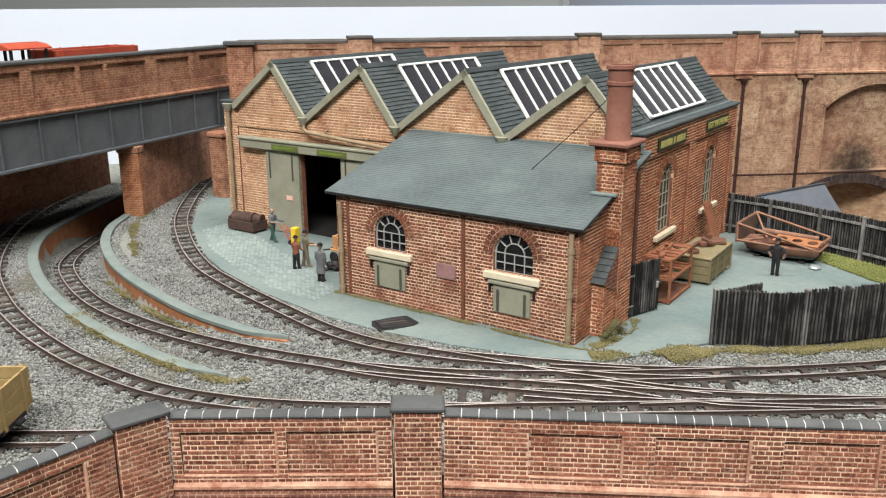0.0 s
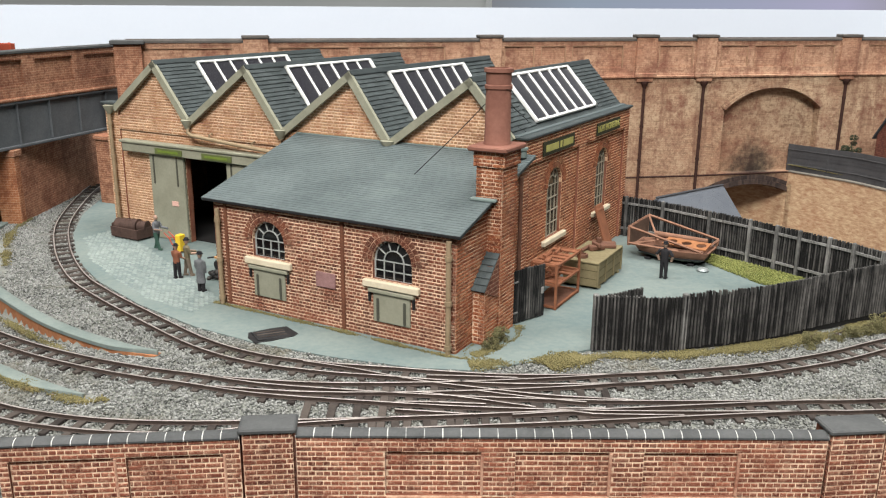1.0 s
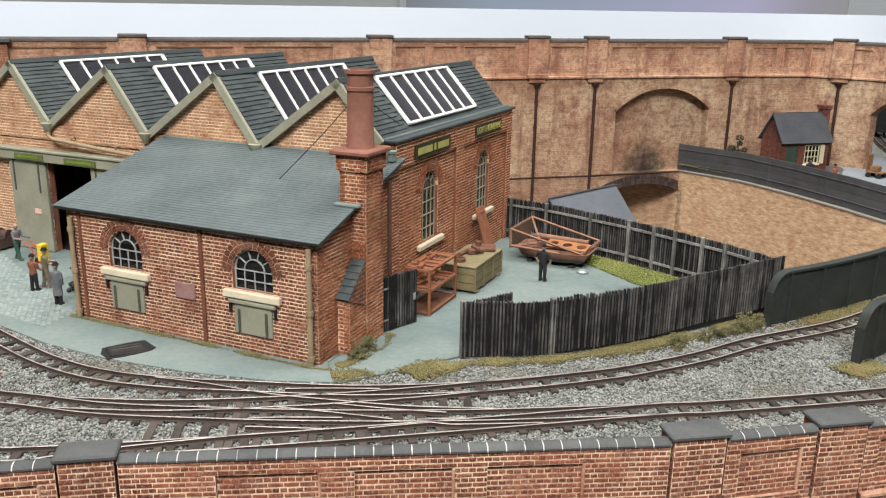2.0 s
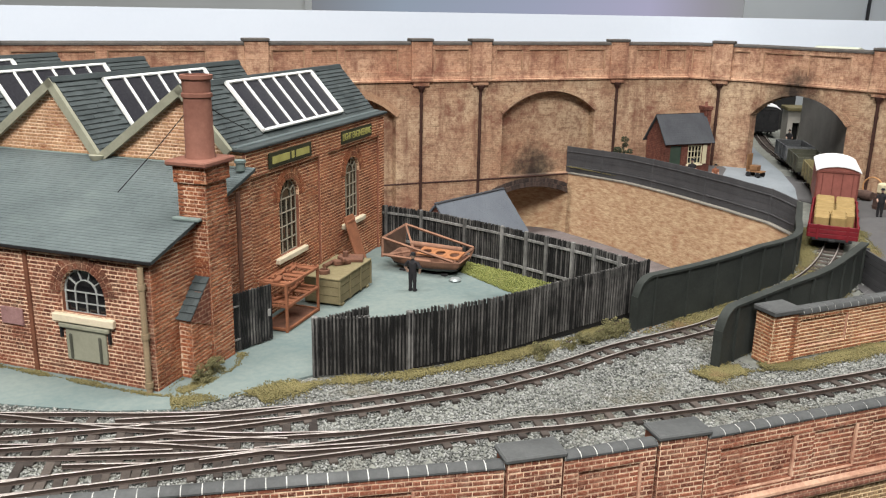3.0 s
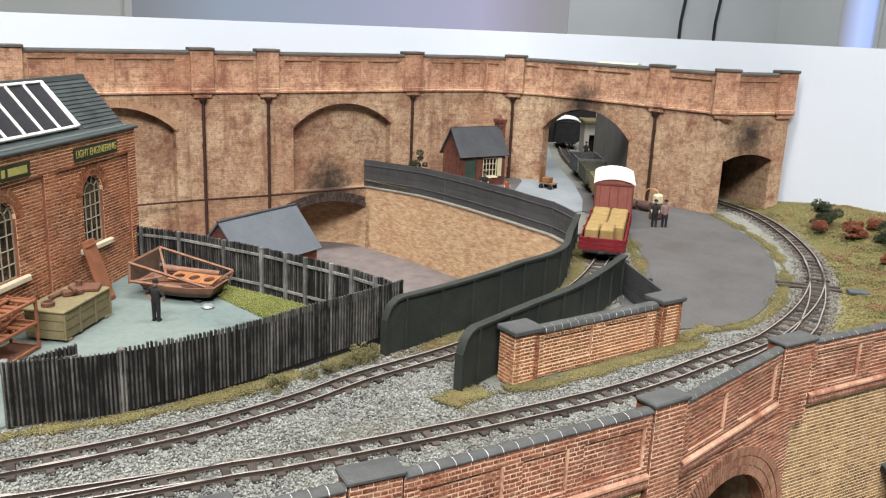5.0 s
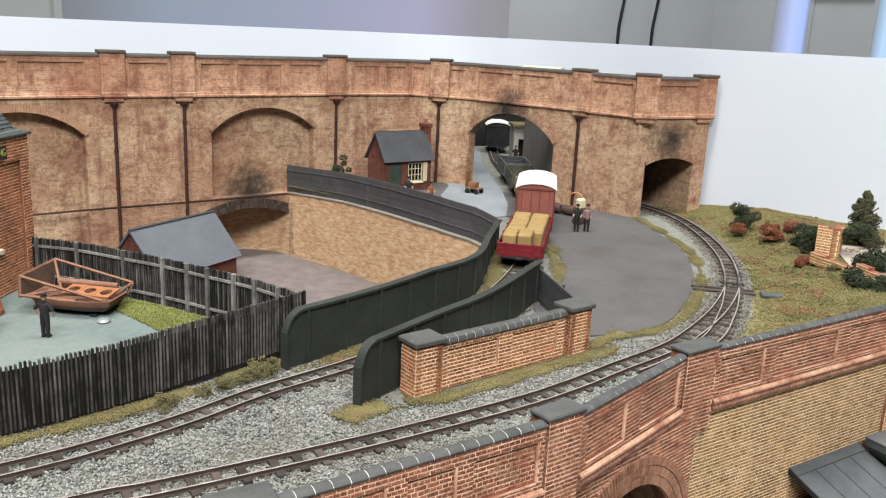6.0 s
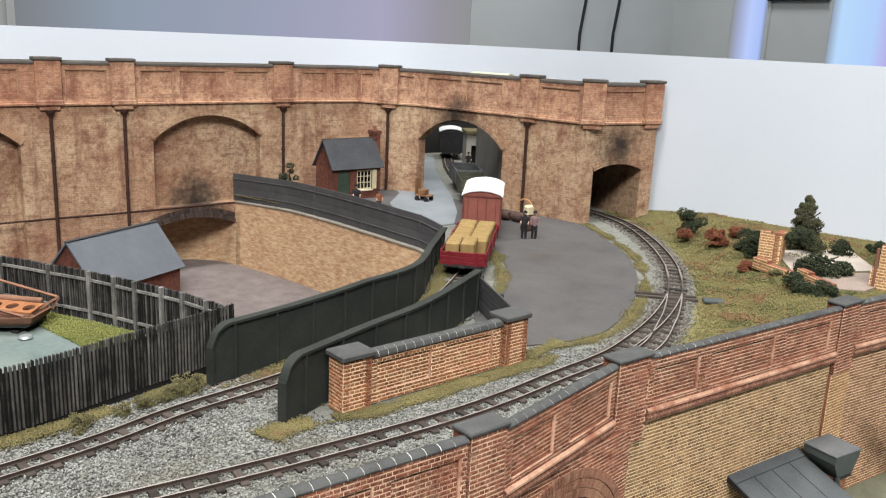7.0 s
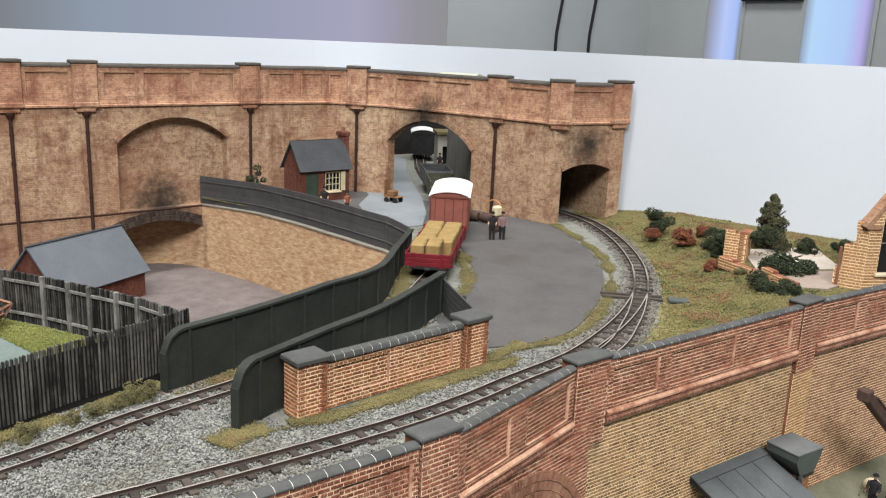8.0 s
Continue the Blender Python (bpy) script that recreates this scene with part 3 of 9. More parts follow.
WINDOW_NARROW = daylight("narrow_window_light", "Y", 3.215, 3.45, NARROW_BAND)
WINDOW_WIDE = daylight("wide_window_light", "Y", 2.45, 2.82, WIDE_BAND)

# ---- brickwork tools ----
def mk(m):
    """A pose in millimetres as a pose in metres."""
    out = m.copy()
    out.translation = m.translation * K
    return out


def frame_of(a, b, z=0.0):
    """The pose of a wall that runs from a to b: x along it, y into it."""
    return Matrix.Translation((a[0], a[1], z)) @ Matrix.Rotation(math.atan2(b[1] - a[1], b[0] - a[0]), 4, "Z")


def arch(s0, s1, base, spring, rise):
    """An arched opening: its sides at a height."""
    w, c = (s1 - s0) / 2, (s0 + s1) / 2
    r = (w * w + rise * rise) / (2 * rise)
    cz = spring + rise - r

    def sides(z):
        if z < base or z >= spring + rise:
            return None
        if z <= spring:
            return s0, s1
        h = math.sqrt(max(0.0, r * r - (z - cz) ** 2))
        return c - h, c + h

    sides.centre, sides.radius, sides.half, sides.spring = (c, cz), r, w, spring
    return sides


def hole(s0, s1, z0, z1):
    return lambda z: (s0, s1) if z0 <= z < z1 else None


def spans(z, outline, openings):
    solid = [outline(z)] if outline(z) else []
    for o in openings:
        cut = o(z)
        if cut:
            solid = [piece for a, b in solid for piece in ((a, min(b, cut[0])), (max(a, cut[1]), b)) if piece[1] - piece[0] > 0.2]
    return solid


STRETCHER, HEADER = {}, {}


def brick_mesh(width, height, proud, material):
    key = (round(width, 2), round(height, 2), proud, material.name)
    if key not in STRETCHER:
        g = Geo()
        one_brick(g, 0, width, 0, height, 0, proud)
        me = g.mesh("brick")
        me.materials.append(material)
        STRETCHER[key] = me
    return STRETCHER[key]


def one_brick(g, s0, s1, z0, z1, back, proud, c=0.17):
    vs = [(s0, back, z0), (s1, back, z0), (s1, back, z1), (s0, back, z1)]
    f = back - proud
    c = min(c, (z1 - z0) * 0.3)
    vs += [(s0 + c, f, z0 + c), (s1 - c, f, z0 + c), (s1 - c, f, z1 - c), (s0 + c, f, z1 - c)]
    g.add(vs, [(4, 5, 6, 7), (0, 1, 5, 4), (1, 2, 6, 5), (2, 3, 7, 6), (3, 0, 4, 7)])


def brickwork(parent, m, outline, z0, z1, bricks, mortar, thick=4.0, openings=(), depth=0.0, proud=0.25, course=1.75, length=4.7, pick=None, most=300, seed=1, body=True):
    """A wall of laid bricks in the frame m: a mortar core and bricks that stand proud of it.
    Bricks for which pick(s, z) holds are objects of their own, up to the number given."""
    rnd = random.Random(seed)
    rows = max(1, round((z1 - z0) / course))
    course = (z1 - z0) / rows
    core, rest, bed, last, singles = Geo(m), Geo(m), Geo(m), None, []
    for r in range(rows + 1):
        z = z0 + r * course
        now = spans(z + course / 2, outline, openings) if r < rows else None
        if last is None or now is None or [tuple(round(v, 2) for v in p) for p in now] != last[1]:
            if last is not None:
                for a, b in last[2]:
                    core.box(a, b, depth + 0.06, depth + thick, last[0], z)
                    bed.box(a + 0.02, b - 0.02, depth, depth + 0.05, last[0], z)
            if now is not None:
                last = (z, [tuple(round(v, 2) for v in p) for p in now], now)
        if now is None:
            break
        unit = length if r % 2 == 0 else length / 2
        for a, b in now:
            s = math.floor(a / length) * length + (length * 0.25 if r % 2 else 0.0) - length
            while s < b:
                e = s + unit
                x0, x1 = max(s, a) + rnd.uniform(0.07, 0.17), min(e, b) - rnd.uniform(0.07, 0.17)
                if x1 - x0 > 0.5:
                    lift = proud * rnd.uniform(0.75, 1.15)
                    if pick and len(singles) < most and s >= a and e <= b and pick(x0, z):
                        singles.append((x0, z + 0.2 + rnd.uniform(0, 0.08), unit - rnd.choice((0.2, 0.26, 0.34))))
                    else:
                        one_brick(rest, x0, x1, z + rnd.uniform(0.16, 0.3), z + course - rnd.uniform(0.16, 0.3), depth, lift, rnd.uniform(0.12, 0.3))
                s = e
    if body:
        tagged(part("wall_core", core, BRICK_SIDE, parent), kind="stuff")
    if bed.f:
        tagged(part("mortar_bed", bed, mortar, parent), kind="stuff")
    if rest.f:
        tagged(part("brickwork", rest, bricks, parent), kind="stuff")
    for x0, z, width in singles:
        ob = link("brick", brick_mesh(width, course - rnd.choice((0.42, 0.48, 0.55)), proud, bricks), None, parent)
        ob.matrix_basis = mk(m @ Matrix.Translation((x0, depth, z)))


def ring(g, sides, inner, outer, y0, y1, step, gap=0.06):
    """Voussoirs round an arch."""
    (cx, cz), r, w = sides.centre, sides.radius, sides.half
    a1 = math.asin(min(1.0, w / r)) if sides.spring >= cz - 1e-6 else math.pi - math.asin(min(1.0, w / r))
    n = max(5, round(2 * a1 * r / step))
    for i in range(n):
        a, b = -a1 + 2 * a1 * (i + gap) / n, -a1 + 2 * a1 * (i + 1 - gap) / n
        pts = [(cx + math.sin(q) * rr, cz + math.cos(q) * rr) for q, rr in ((a, r + inner), (b, r + inner), (b, r + outer), (a, r + outer))]
        g.wallpoly(pts, y0, y1)


# ---- the hall round the model ----
def hall():
    single("baseboard", Geo().box(-690, 1090, 130, 1095, -140, -112).box(-640, -560, 180, 260, -900, -140).box(960, 1040, 180, 260, -900, -140).box(-640, -560, 860, 940, -900, -140).box(960, 1040, 860, 940, -900, -140), LOW_BOUNCE, "plain dark trestle table under the layout", "table", kind="structure")
    g = Geo().box(-3200, 4200, 3900, 4000, -900, 2600)
    single("wall_north", g, WALL_GREY, "plain grey hall wall far behind the layout", "wall", kind="structure")
    # these two walls are never in view; their dark paint limits bounced light
    for name, x0, x1, y0, y1 in (("wall_south", -3200, 4200, -2600, -2500), ("wall_west", -3300, -3200, -2600, 4000)):
        single(name, Geo().box(x0, x1, y0, y1, -900, 2600), LOW_BOUNCE, "unseen hall wall, kept dark to cut bounced light", "wall", kind="structure")
    east = thing("wall_east", 4200, 0, 0, 0, "grey hall wall with tall daylit windows", "wall", kind="structure")
    part("wall_face", Geo().box(0, 100, -2600, 4000, -900, 2600), WALL_GREY, east)
    single("floor", Geo().box(-3300, 4300, -2600, 4000, -1000, -900), HALL_FLOOR, "unseen hall floor, kept dark to cut bounced light", "floor", kind="structure")
    single("ceiling", Geo().box(-3300, 4300, -2600, 4000, 2600, 2700), HALL_CEILING, "unseen hall ceiling, kept dark to cut bounced light", "ceiling", kind="structure")


hall()

# ---- lines that the layout follows ----
YARD_TRACK = spline([(-206, 800), (-211, 735), (-197, 628), (-175, 556), (-148, 497), (-122, 460), (-84, 416), (-56, 386), (-30, 367), (0, 355), (28, 348), (77, 337), (130, 334), (178, 338), (204, 343), (235, 352), (268, 365), (326, 382), (380, 410), (440, 449), (487, 491), (527, 537), (561, 580), (598, 632), (632, 690), (669, 760), (704, 836), (745, 920), (785, 990), (806, 1030)], 3.0)
SUNK_TRACK = spline([(-262, 690, -26), (-264, 640, -20), (-261, 603, -17.5), (-257, 568, -15.5), (-246, 531, -13), (-222, 489, -11.5), (-194, 451, -9.5), (-164, 420, -7), (-134, 394, -4.5), (-104, 372, -2), (-76, 356, -0.5), (-52, 346, 0), (-24, 335, 0), (9, 327, 0), (60, 317, 0), (120, 309, 0), (190, 304, 0)], 3.0)
FRONT_TRACK = spline([(-308, 720), (-311, 640), (-297, 560), (-270, 486), (-236, 430), (-203, 389), (-173, 359), (-146, 338), (-119, 321), (-93, 311), (-66, 305), (-30, 302), (30, 301), (110, 302), (190, 304), (212, 303), (263, 303.5), (310, 305.5), (363, 310), (400, 316.5), (433, 325), (470, 333.5), (495, 342.5), (538, 364), (575, 387.5), (608, 414), (648, 457), (688, 515), (719, 578), (728, 632), (722, 690)], 3.0)
CROSS_TRACK = spline([(-40, 342), (0, 334), (50, 331), (100, 332), (150, 336)], 3.0)
SIDING = spline([(-330, 282), (-240, 281), (-165, 280), (-120, 281), (-70, 287), (-20, 297), (30, 301)], 3.0)
BRANCH = spline([(640, 448), (618, 424), (592, 399.5), (566, 377), (545, 361), (512, 338.5), (469, 320), (440, 312)], 3.0)

PARAPET = [((-160, 172), (-103, 238)), ((-89, 249), (-17, 249.5)), ((0, 249.6), (164, 236.5)), ((183, 236.8), (214.5, 238.4)), ((232.8, 238.7), (332, 247.5)), ((350, 250), (425.5, 276)), ((447, 278), (595, 286.5)), ((614.5, 288.3), (760, 291))]
PIT = [(199, 577), (221, 555), (259, 504), (276, 476), (293, 446), (306, 413), (290, 396), (330, 410), (378, 432), (434, 469), (473, 519), (517, 575), (500, 628), (486, 690), (470, 750), (446, 885), (330, 885), (318, 834), (180, 812)]
HILL = [(465, 326), (515, 344), (560, 371), (605, 409), (648, 457), (688, 515), (719, 578), (728, 632)]
CUT_LEFT = [(-93, 336), (-122, 353), (-160, 384), (-194, 418), (-227, 460), (-255, 507), (-273, 552), (-279, 590), (-277, 640), (-270, 715)]
CUT_RIGHT = [(-74, 380), (-97, 391), (-131, 417), (-165, 453), (-195, 491), (-217, 529), (-231, 563), (-239, 600), (-238, 650), (-234, 720)]


def parapet_y(x):
    pts = [p for seg in PARAPET for p in seg]
    for a, b in zip(pts, pts[1:]):
        if a[0] <= x <= b[0]:
            return a[1] + (b[1] - a[1]) * (x - a[0]) / (b[0] - a[0] + 1e-6)
    return pts[0][1] + (x - pts[0][0]) * 1.15 if x < pts[0][0] else pts[-1][1]


def level(x, y):
    """The height of the ground."""
    if y < parapet_y(x) + 9.5:
        return -108.0
    if 352 < x < 434 and y < parapet_y(x) + 42:
        return -108.0
    if inside(x, y, PIT) or nearest(x, y, PIT_RIM)[0] < 6.5:
        return -68.6
    if -330 < x < -60 and 330 < y < 900:
        d, side, z = nearest(x, y, CUT)
        if inside(x, y, CUTTING):
            return z - 0.8
    if x > 470:
        d, side, _ = nearest(x, y, HILL)
        if side < 0 and y < 640:
            t = max(0.0, min(1.0, (d - 14) / 65))
            return 15 * t * t * (3 - 2 * t) - 0.6
    return -0.6


PIT_RIM = [(290, 396), (330, 410), (378, 432), (434, 469), (473, 519), (517, 575), (500, 628), (486, 690), (470, 750), (440, 822)]
CUT = [tuple(p) for p in SUNK_TRACK[::6]]
CUTTING = CUT_LEFT + CUT_RIGHT[::-1]


def ground():
    xs, ys = np.arange(-700, 1101, 5.0), np.arange(120, 1101, 5.0)
    rnd = np.random.RandomState(3)
    vs = [(x, y, level(x, y) + rnd.uniform(-0.15, 0.15)) for y in ys for x in xs]
    n = len(xs)
    g = Geo()
    g.v = vs
    g.f = [(r * n + c, r * n + c + 1, (r + 1) * n + c + 1, (r + 1) * n + c) for r in range(len(ys) - 1) for c in range(n - 1)]
    ob = single("ground", g, EARTH, "grey ballast-covered baseboard of the model, turfed on the hillside", "ground", kind="structure", smooth=False)
    ob.data.materials.append(SCRUB)
    for f in ob.data.polygons:
        x, y = f.center[0] / K, f.center[1] / K
        if x > 470 and y < 640:
            d, side, _ = nearest(x, y, HILL)
            if side < 0 and d > 12 and y > parapet_y(x) + 9:
                f.material_index = 1
    return ob


ground()


# ---- white board behind ----
def arch_cover():
    edge = [(330, 253), (352, 258), (428, 284), (458, 287), (458, 330), (434, 330), (352, 305), (330, 300)]
    single("ground_slab", Geo().prism(edge, -12, -0.35), EARTH, "ballast-covered slab over the arch passage", "ground", kind="structure")


arch_cover()


def backscene():
    line = spline([(-700, 560), (-520, 730), (-330, 850), (-100, 905), (200, 925), (480, 945), (640, 925), (708, 840), (748, 720), (772, 598), (806, 470), (850, 360), (905, 230), (960, 60)], 20)
    cut = [i for i, p in enumerate(line) if p.x > 600 and p.y > 625]
    g = Geo()
    for run, foot in ((line[:cut[0] + 1], -108), (line[cut[0]:cut[-1] + 1], 100), (line[cut[-1]:], -108)):
        g.sweep([(p.x, p.y, 0) for p in run], [(-1.5, foot), (1.5, foot), (1.5, 150), (-1.5, 150)])
    single("backdrop", g, BOARD_WHITE, "plain white curved board behind the layout, cut out over the track", "backdrop", kind="structure", smooth=True)


# ---- tracks ----
RAILS = [(-0.65, 0.9), (0.65, 0.9), (0.22, 1.2), (0.22, 2.1), (0.42, 2.25), (0.42, 2.5), (-0.42, 2.5), (-0.42, 2.25), (-0.22, 2.1), (-0.22, 1.2)]
SLEEPER_MESH = []


def track(path, label, every=10.0, skip=(), sink=0.0):
    t = thing("railway_track", path[0].x, path[0].y, 0, 0, label, "railway track", "narrow-gauge tracks of the layout")
    o = Vector((path[0].x, path[0].y, 0))
    pts = [p - o for p in path]
    for side in (-4.5, 4.5):
        line = []
        for i, p in enumerate(pts):
            d = (pts[min(i + 1, len(pts) - 1)] - pts[max(i - 1, 0)]).normalized()
            line.append((p.x + d.y * side, p.y - d.x * side, p.z))
        rail = part("rail", Geo().sweep(line, RAILS), RAIL, t)
        part("rail_head", Geo().sweep([(x, y, z + 2.5) for x, y, z in line], [(-0.36, 0.0), (0.36, 0.0), (0.3, 0.07), (-0.3, 0.07)]), RAIL_TOP, rail, "worn shiny rail top")
    if not SLEEPER_MESH:
        me = Geo().cbox(-1.6, 1.6, -7.6, 7.6, -0.6, 0.95, 0.25).mesh("sleeper")
        me.materials.append(SLEEPER)
        SLEEPER_MESH.append(me)
    rnd, run = random.Random(len(path)), 0.0
    for i in range(1, len(pts)):
        run += (pts[i] - pts[i - 1]).length
        if run >= every:
            run -= every
            w = pts[i] + o
            if any(a <= w.x <= b for a, b in skip):
                continue
            d = pts[i] - pts[i - 1]
            ob = link("sleeper", SLEEPER_MESH[0], None, t)
            ob.matrix_basis = mk(Matrix.Translation(pts[i] - Vector((0, 0, sink))) @ Matrix.Rotation(math.atan2(d.y, d.x) + rnd.uniform(-0.05, 0.05), 4, "Z") @ Matrix.Diagonal((1, rnd.uniform(0.92, 1.06), 1, 1)))
    return t


# ---- near parapet and the viaduct wall below it ----
COPE = [(0.7, 25.5), (0.7, 26.1), (0.1, 26.8), (-1.0, 27.2), (-2.2, 27.3), (-3.4, 27.0), (-4.2, 26.3), (-4.4, 25.5)]
PANELS = [[(8, 40), (46, 78)], [(3, 34.6), (37.6, 67.5)], [(27.5, 58), (68, 98), (108, 138)], [(5, 27)], [(5.5, 36), (43.5, 62.5), (69, 97)], [(4, 32), (44, 76)], [(3, 33.5), (42, 91), (101, 140)], [(9, 38), (46, 90), (98, 140)]]


def coping(parent, a, b, cope, unit=5.7, seed=0, shift=0.0):
    """Rounded coping stones with pale joints between them."""
    m = frame_of(a, b)
    total = math.dist(a, b)
    n = max(1, round(total / unit))
    rnd = random.Random(seed)
    prof = [(-s, h) for s, h in cope]
    for i in range(n):
        s0, s1 = total * i / n + 0.16, total * (i + 1) / n - 0.16
        g = Geo(m)
        dz = rnd.uniform(-0.04, 0.04)
        g.loft([[(s, y + 0.0, h + dz) for y, h in prof] for s in (s0, s1)])
        part("coping_stone", g, COPING, parent, smooth=True)
    core = Geo(m)
    core.loft([[(s, y * 0.96 + 0.08, 25.45 + (h - 25.45) * 0.93) for y, h in prof] for s in (0, total)])
    part("coping_joint", core, MORTAR_PALE, parent, "pale joints between the coping stones")


MORTAR_PALE = mortar_paint("pale_joint", (0.62, 0.62, 0.58), (0.16, 0.165, 0.165), 0.52)
BAND = [(-0.5, -4.5), (1.3, -3.6), (1.6, -2.6), (1.3, -1.6), (0.9, -1.0), (1.2, -0.2), (1.2, 0.9), (0.5, 1.8), (-0.5, 2.2)]


def pier(parent, a, b, seed):
    """A pier of the parapet with its cap, and the pilaster below it."""
    m = frame_of(a, b)
    w = math.dist(a, b)
    full = lambda z: (0.9, w - 0.9)
    brickwork(parent, m @ Matrix.Translation((0, -0.6, 0)), full, -12, 27.2, BRICK_PARAPET, MORTAR, thick=9.5, seed=seed, pick=lambda s, z: z > -4, most=120)
    for sx, turn in ((0.9, 90), (w - 0.9, -90)):
        side = m @ Matrix.Translation((sx, -0.6 if turn < 0 else 1.4, 0)) @ Matrix.Rotation(math.radians(-turn), 4, "Z")
        brickwork(parent, side, lambda z: (0, 2.0), -12, 27.2, BRICK_PARAPET, MORTAR, thick=0.5, seed=seed + 5, body=False)
    last = a[0] > 590
    if not 420 < a[0] < 430:
        brickwork(parent, m @ Matrix.Translation((0, -0.1 if last else 1.5, 0)), lambda z: (-0.4, w + 0.4), -108, -12, BRICK_RUIN if last else BRICK_OCHRE, MORTAR_TAN, thick=7, seed=seed + 9)
    if last:
        brickwork(parent, m @ Matrix.Translation((-0.4, 1.6, 0)) @ Matrix.Rotation(math.radians(-90), 4, "Z"), lambda z: (-1.7, 0), -108, -12, BRICK_RUIN, MORTAR_TAN, thick=0.5, seed=seed + 11, body=False)
    cap = Geo(m)
    cap.cbox(-0.4, w + 0.4, -1.7, 8.8, 27.2, 29.0, 0.5)
    cap.add([(0.1, -1.2, 28.95), (w - 0.1, -1.2, 28.95), (w - 0.1, 8.3, 28.95), (0.1, 8.3, 28.95), (w * 0.3, 2.5, 29.5), (w * 0.7, 2.5, 29.5), (w * 0.7, 4.6, 29.5), (w * 0.3, 4.6, 29.5)], [(0, 1, 5, 4), (1, 2, 6, 5), (2, 3, 7, 6), (3, 0, 4, 7), (4, 5, 6, 7)])
    part("pier_cap", cap, COPING, parent, "dark grey stone cap")


def parapet():
    wall = thing("wall_parapet", 0, 0, 0, 0, "red brick parapet wall with recessed panels and dark rounded coping", "wall", kind="structure")
    for k, ((a, b), panels) in enumerate(zip(PARAPET, PANELS)):
        m, total = frame_of(a, b), math.dist(a, b)
        outline = lambda z, total=total: (0, total)
        cuts = [hole(p, q, 4.2, 20.4) for p, q in panels]
        near = 1 <= k <= 6
        brickwork(wall, m, outline, -3.5, 25.5, BRICK_PARAPET, MORTAR, thick=4.2, openings=cuts, seed=k, pick=(lambda s, z: z > -1) if near else None, most=300)
        for n, (p, q) in enumerate(panels):
            brickwork(wall, m @ Matrix.Translation((0, 1.3, 0)), lambda z, p=p, q=q: (p, q), 4.2, 20.4, BRICK_PARAPET, MORTAR, thick=3.0, seed=k * 7 + n, pick=(lambda s, z: True) if near else None, most=120)
            # pale lip on the lower and right edges: their highlight is in the colour
            lip = Geo(m)
            for x0, x1, z0, z1 in ((p, q, 3.9, 5.0), (q - 0.8, q + 0.2, 5.0, 20.4)):
                lip.cbox(x0, x1, -0.35, 1.25, z0, z1, 0.4)
            part("panel_moulding", lip, LIT_LIP, wall, "pale lip painted as the lit edges of a sunk panel")
        band = Geo(m)
        band.loft([[(s, -y, h) for y, h in BAND] for s in (0, total)])
        part("string_course", band, BAND_BRICK, wall, "rounded brick string course")
        # the light along the band's top is painted as this pale bead
        bead = Geo(m)
        bead.loft([[(s, -y, h) for y, h in ((0.9, 0.1), (1.65, 0.3), (1.65, 1.3), (0.4, 2.3))] for s in (0, total)])
        part("string_bead", bead, LIT_LIP, wall, "pale bead painted as the lit top of the string course")
        low = [arch(11.0, 82.0, -108, -57, 35.4)] if k == 5 else []
        below = frame_of((346, 253.5), (438, 276.4)) if low else m @ Matrix.Translation((0, 1.6, 0))
        reach = {5: (0, 94.0), 6: (-9.0, total)}.get(k, (0, total))
        brickwork(wall, below, lambda z, reach=reach: reach, -108, -4.2, BRICK_PARAPET if k < 4 or k == 5 else BRICK_DULL if k == 7 else BRICK_OCHRE, MORTAR if k < 4 or k == 5 else MORTAR_TAN, thick=6.0, openings=low, seed=k + 40, body=True)
        if low:
            g, bed = Geo(below), Geo(below)
            ring(bed, low[0], 0.3, 12.4, -0.7, -0.1, 2.5, 0.0)
            part("arch_bed", bed, MORTAR, wall, "pale mortar of the arch rings")
            for inner, outer, y in ((0.15, 4.0, -1.15), (4.5, 8.2, -1.3), (8.7, 12.5, -1.5)):
                ring(g, low[0], inner, outer, y, -0.2, 1.5, 0.1)
            tagged(part("arch_ring", g, BRICK_ARCH, wall, "three rings of arch bricks"), kind="stuff")
            # back, left side, roof and floor are black in place of shade
            dark = Geo(below).box(2, 92, 33, 34, -108, -12).box(2, 10.8, 6.2, 33, -108, -12).box(2, 92, 6.2, 33, -21.2, -19).box(11, 82, 1.0, 33, -108, -107.2)
            part("arch_lining", dark, DARK_ROOM, wall, "black lining standing in for shade inside the arch")
            # only the jamb that catches light keeps its brick colour
            part("arch_jamb", Geo(below).box(82.2, 87, 6.2, 33, -108, -21.4), FAR_WALL, wall, "tan brick side of the arch passage")
        coping(wall, a, b, COPE, seed=k)
    ends = [(PARAPET[k][1], PARAPET[k + 1][0]) for k in range(len(PARAPET) - 1)]
    for k, (a, b) in enumerate(ends):
        pier(wall, a, b, 60 + k)


BRICK_ARCH = brick_paint("arch_brick", [(0.13, 0.05, 0.032), (0.25, 0.11, 0.07), (0.36, 0.19, 0.125), (0.19, 0.078, 0.048)], (0.62, 0.42, 0.29), 0.35)
# pale tone for moulding edges that catch the light
LIT_LIP = mortar_paint("lit_moulding", (0.66, 0.42, 0.295), (0.33, 0.14, 0.09), 0.5)
BAND_BRICK = far_brick("band_brickwork", [(0.25, 0.095, 0.06), (0.19, 0.07, 0.046), (0.18, 0.066, 0.045), (0.34, 0.165, 0.11), (0.12, 0.042, 0.03)], (0.62, 0.45, 0.32), 1.75, 2.3)


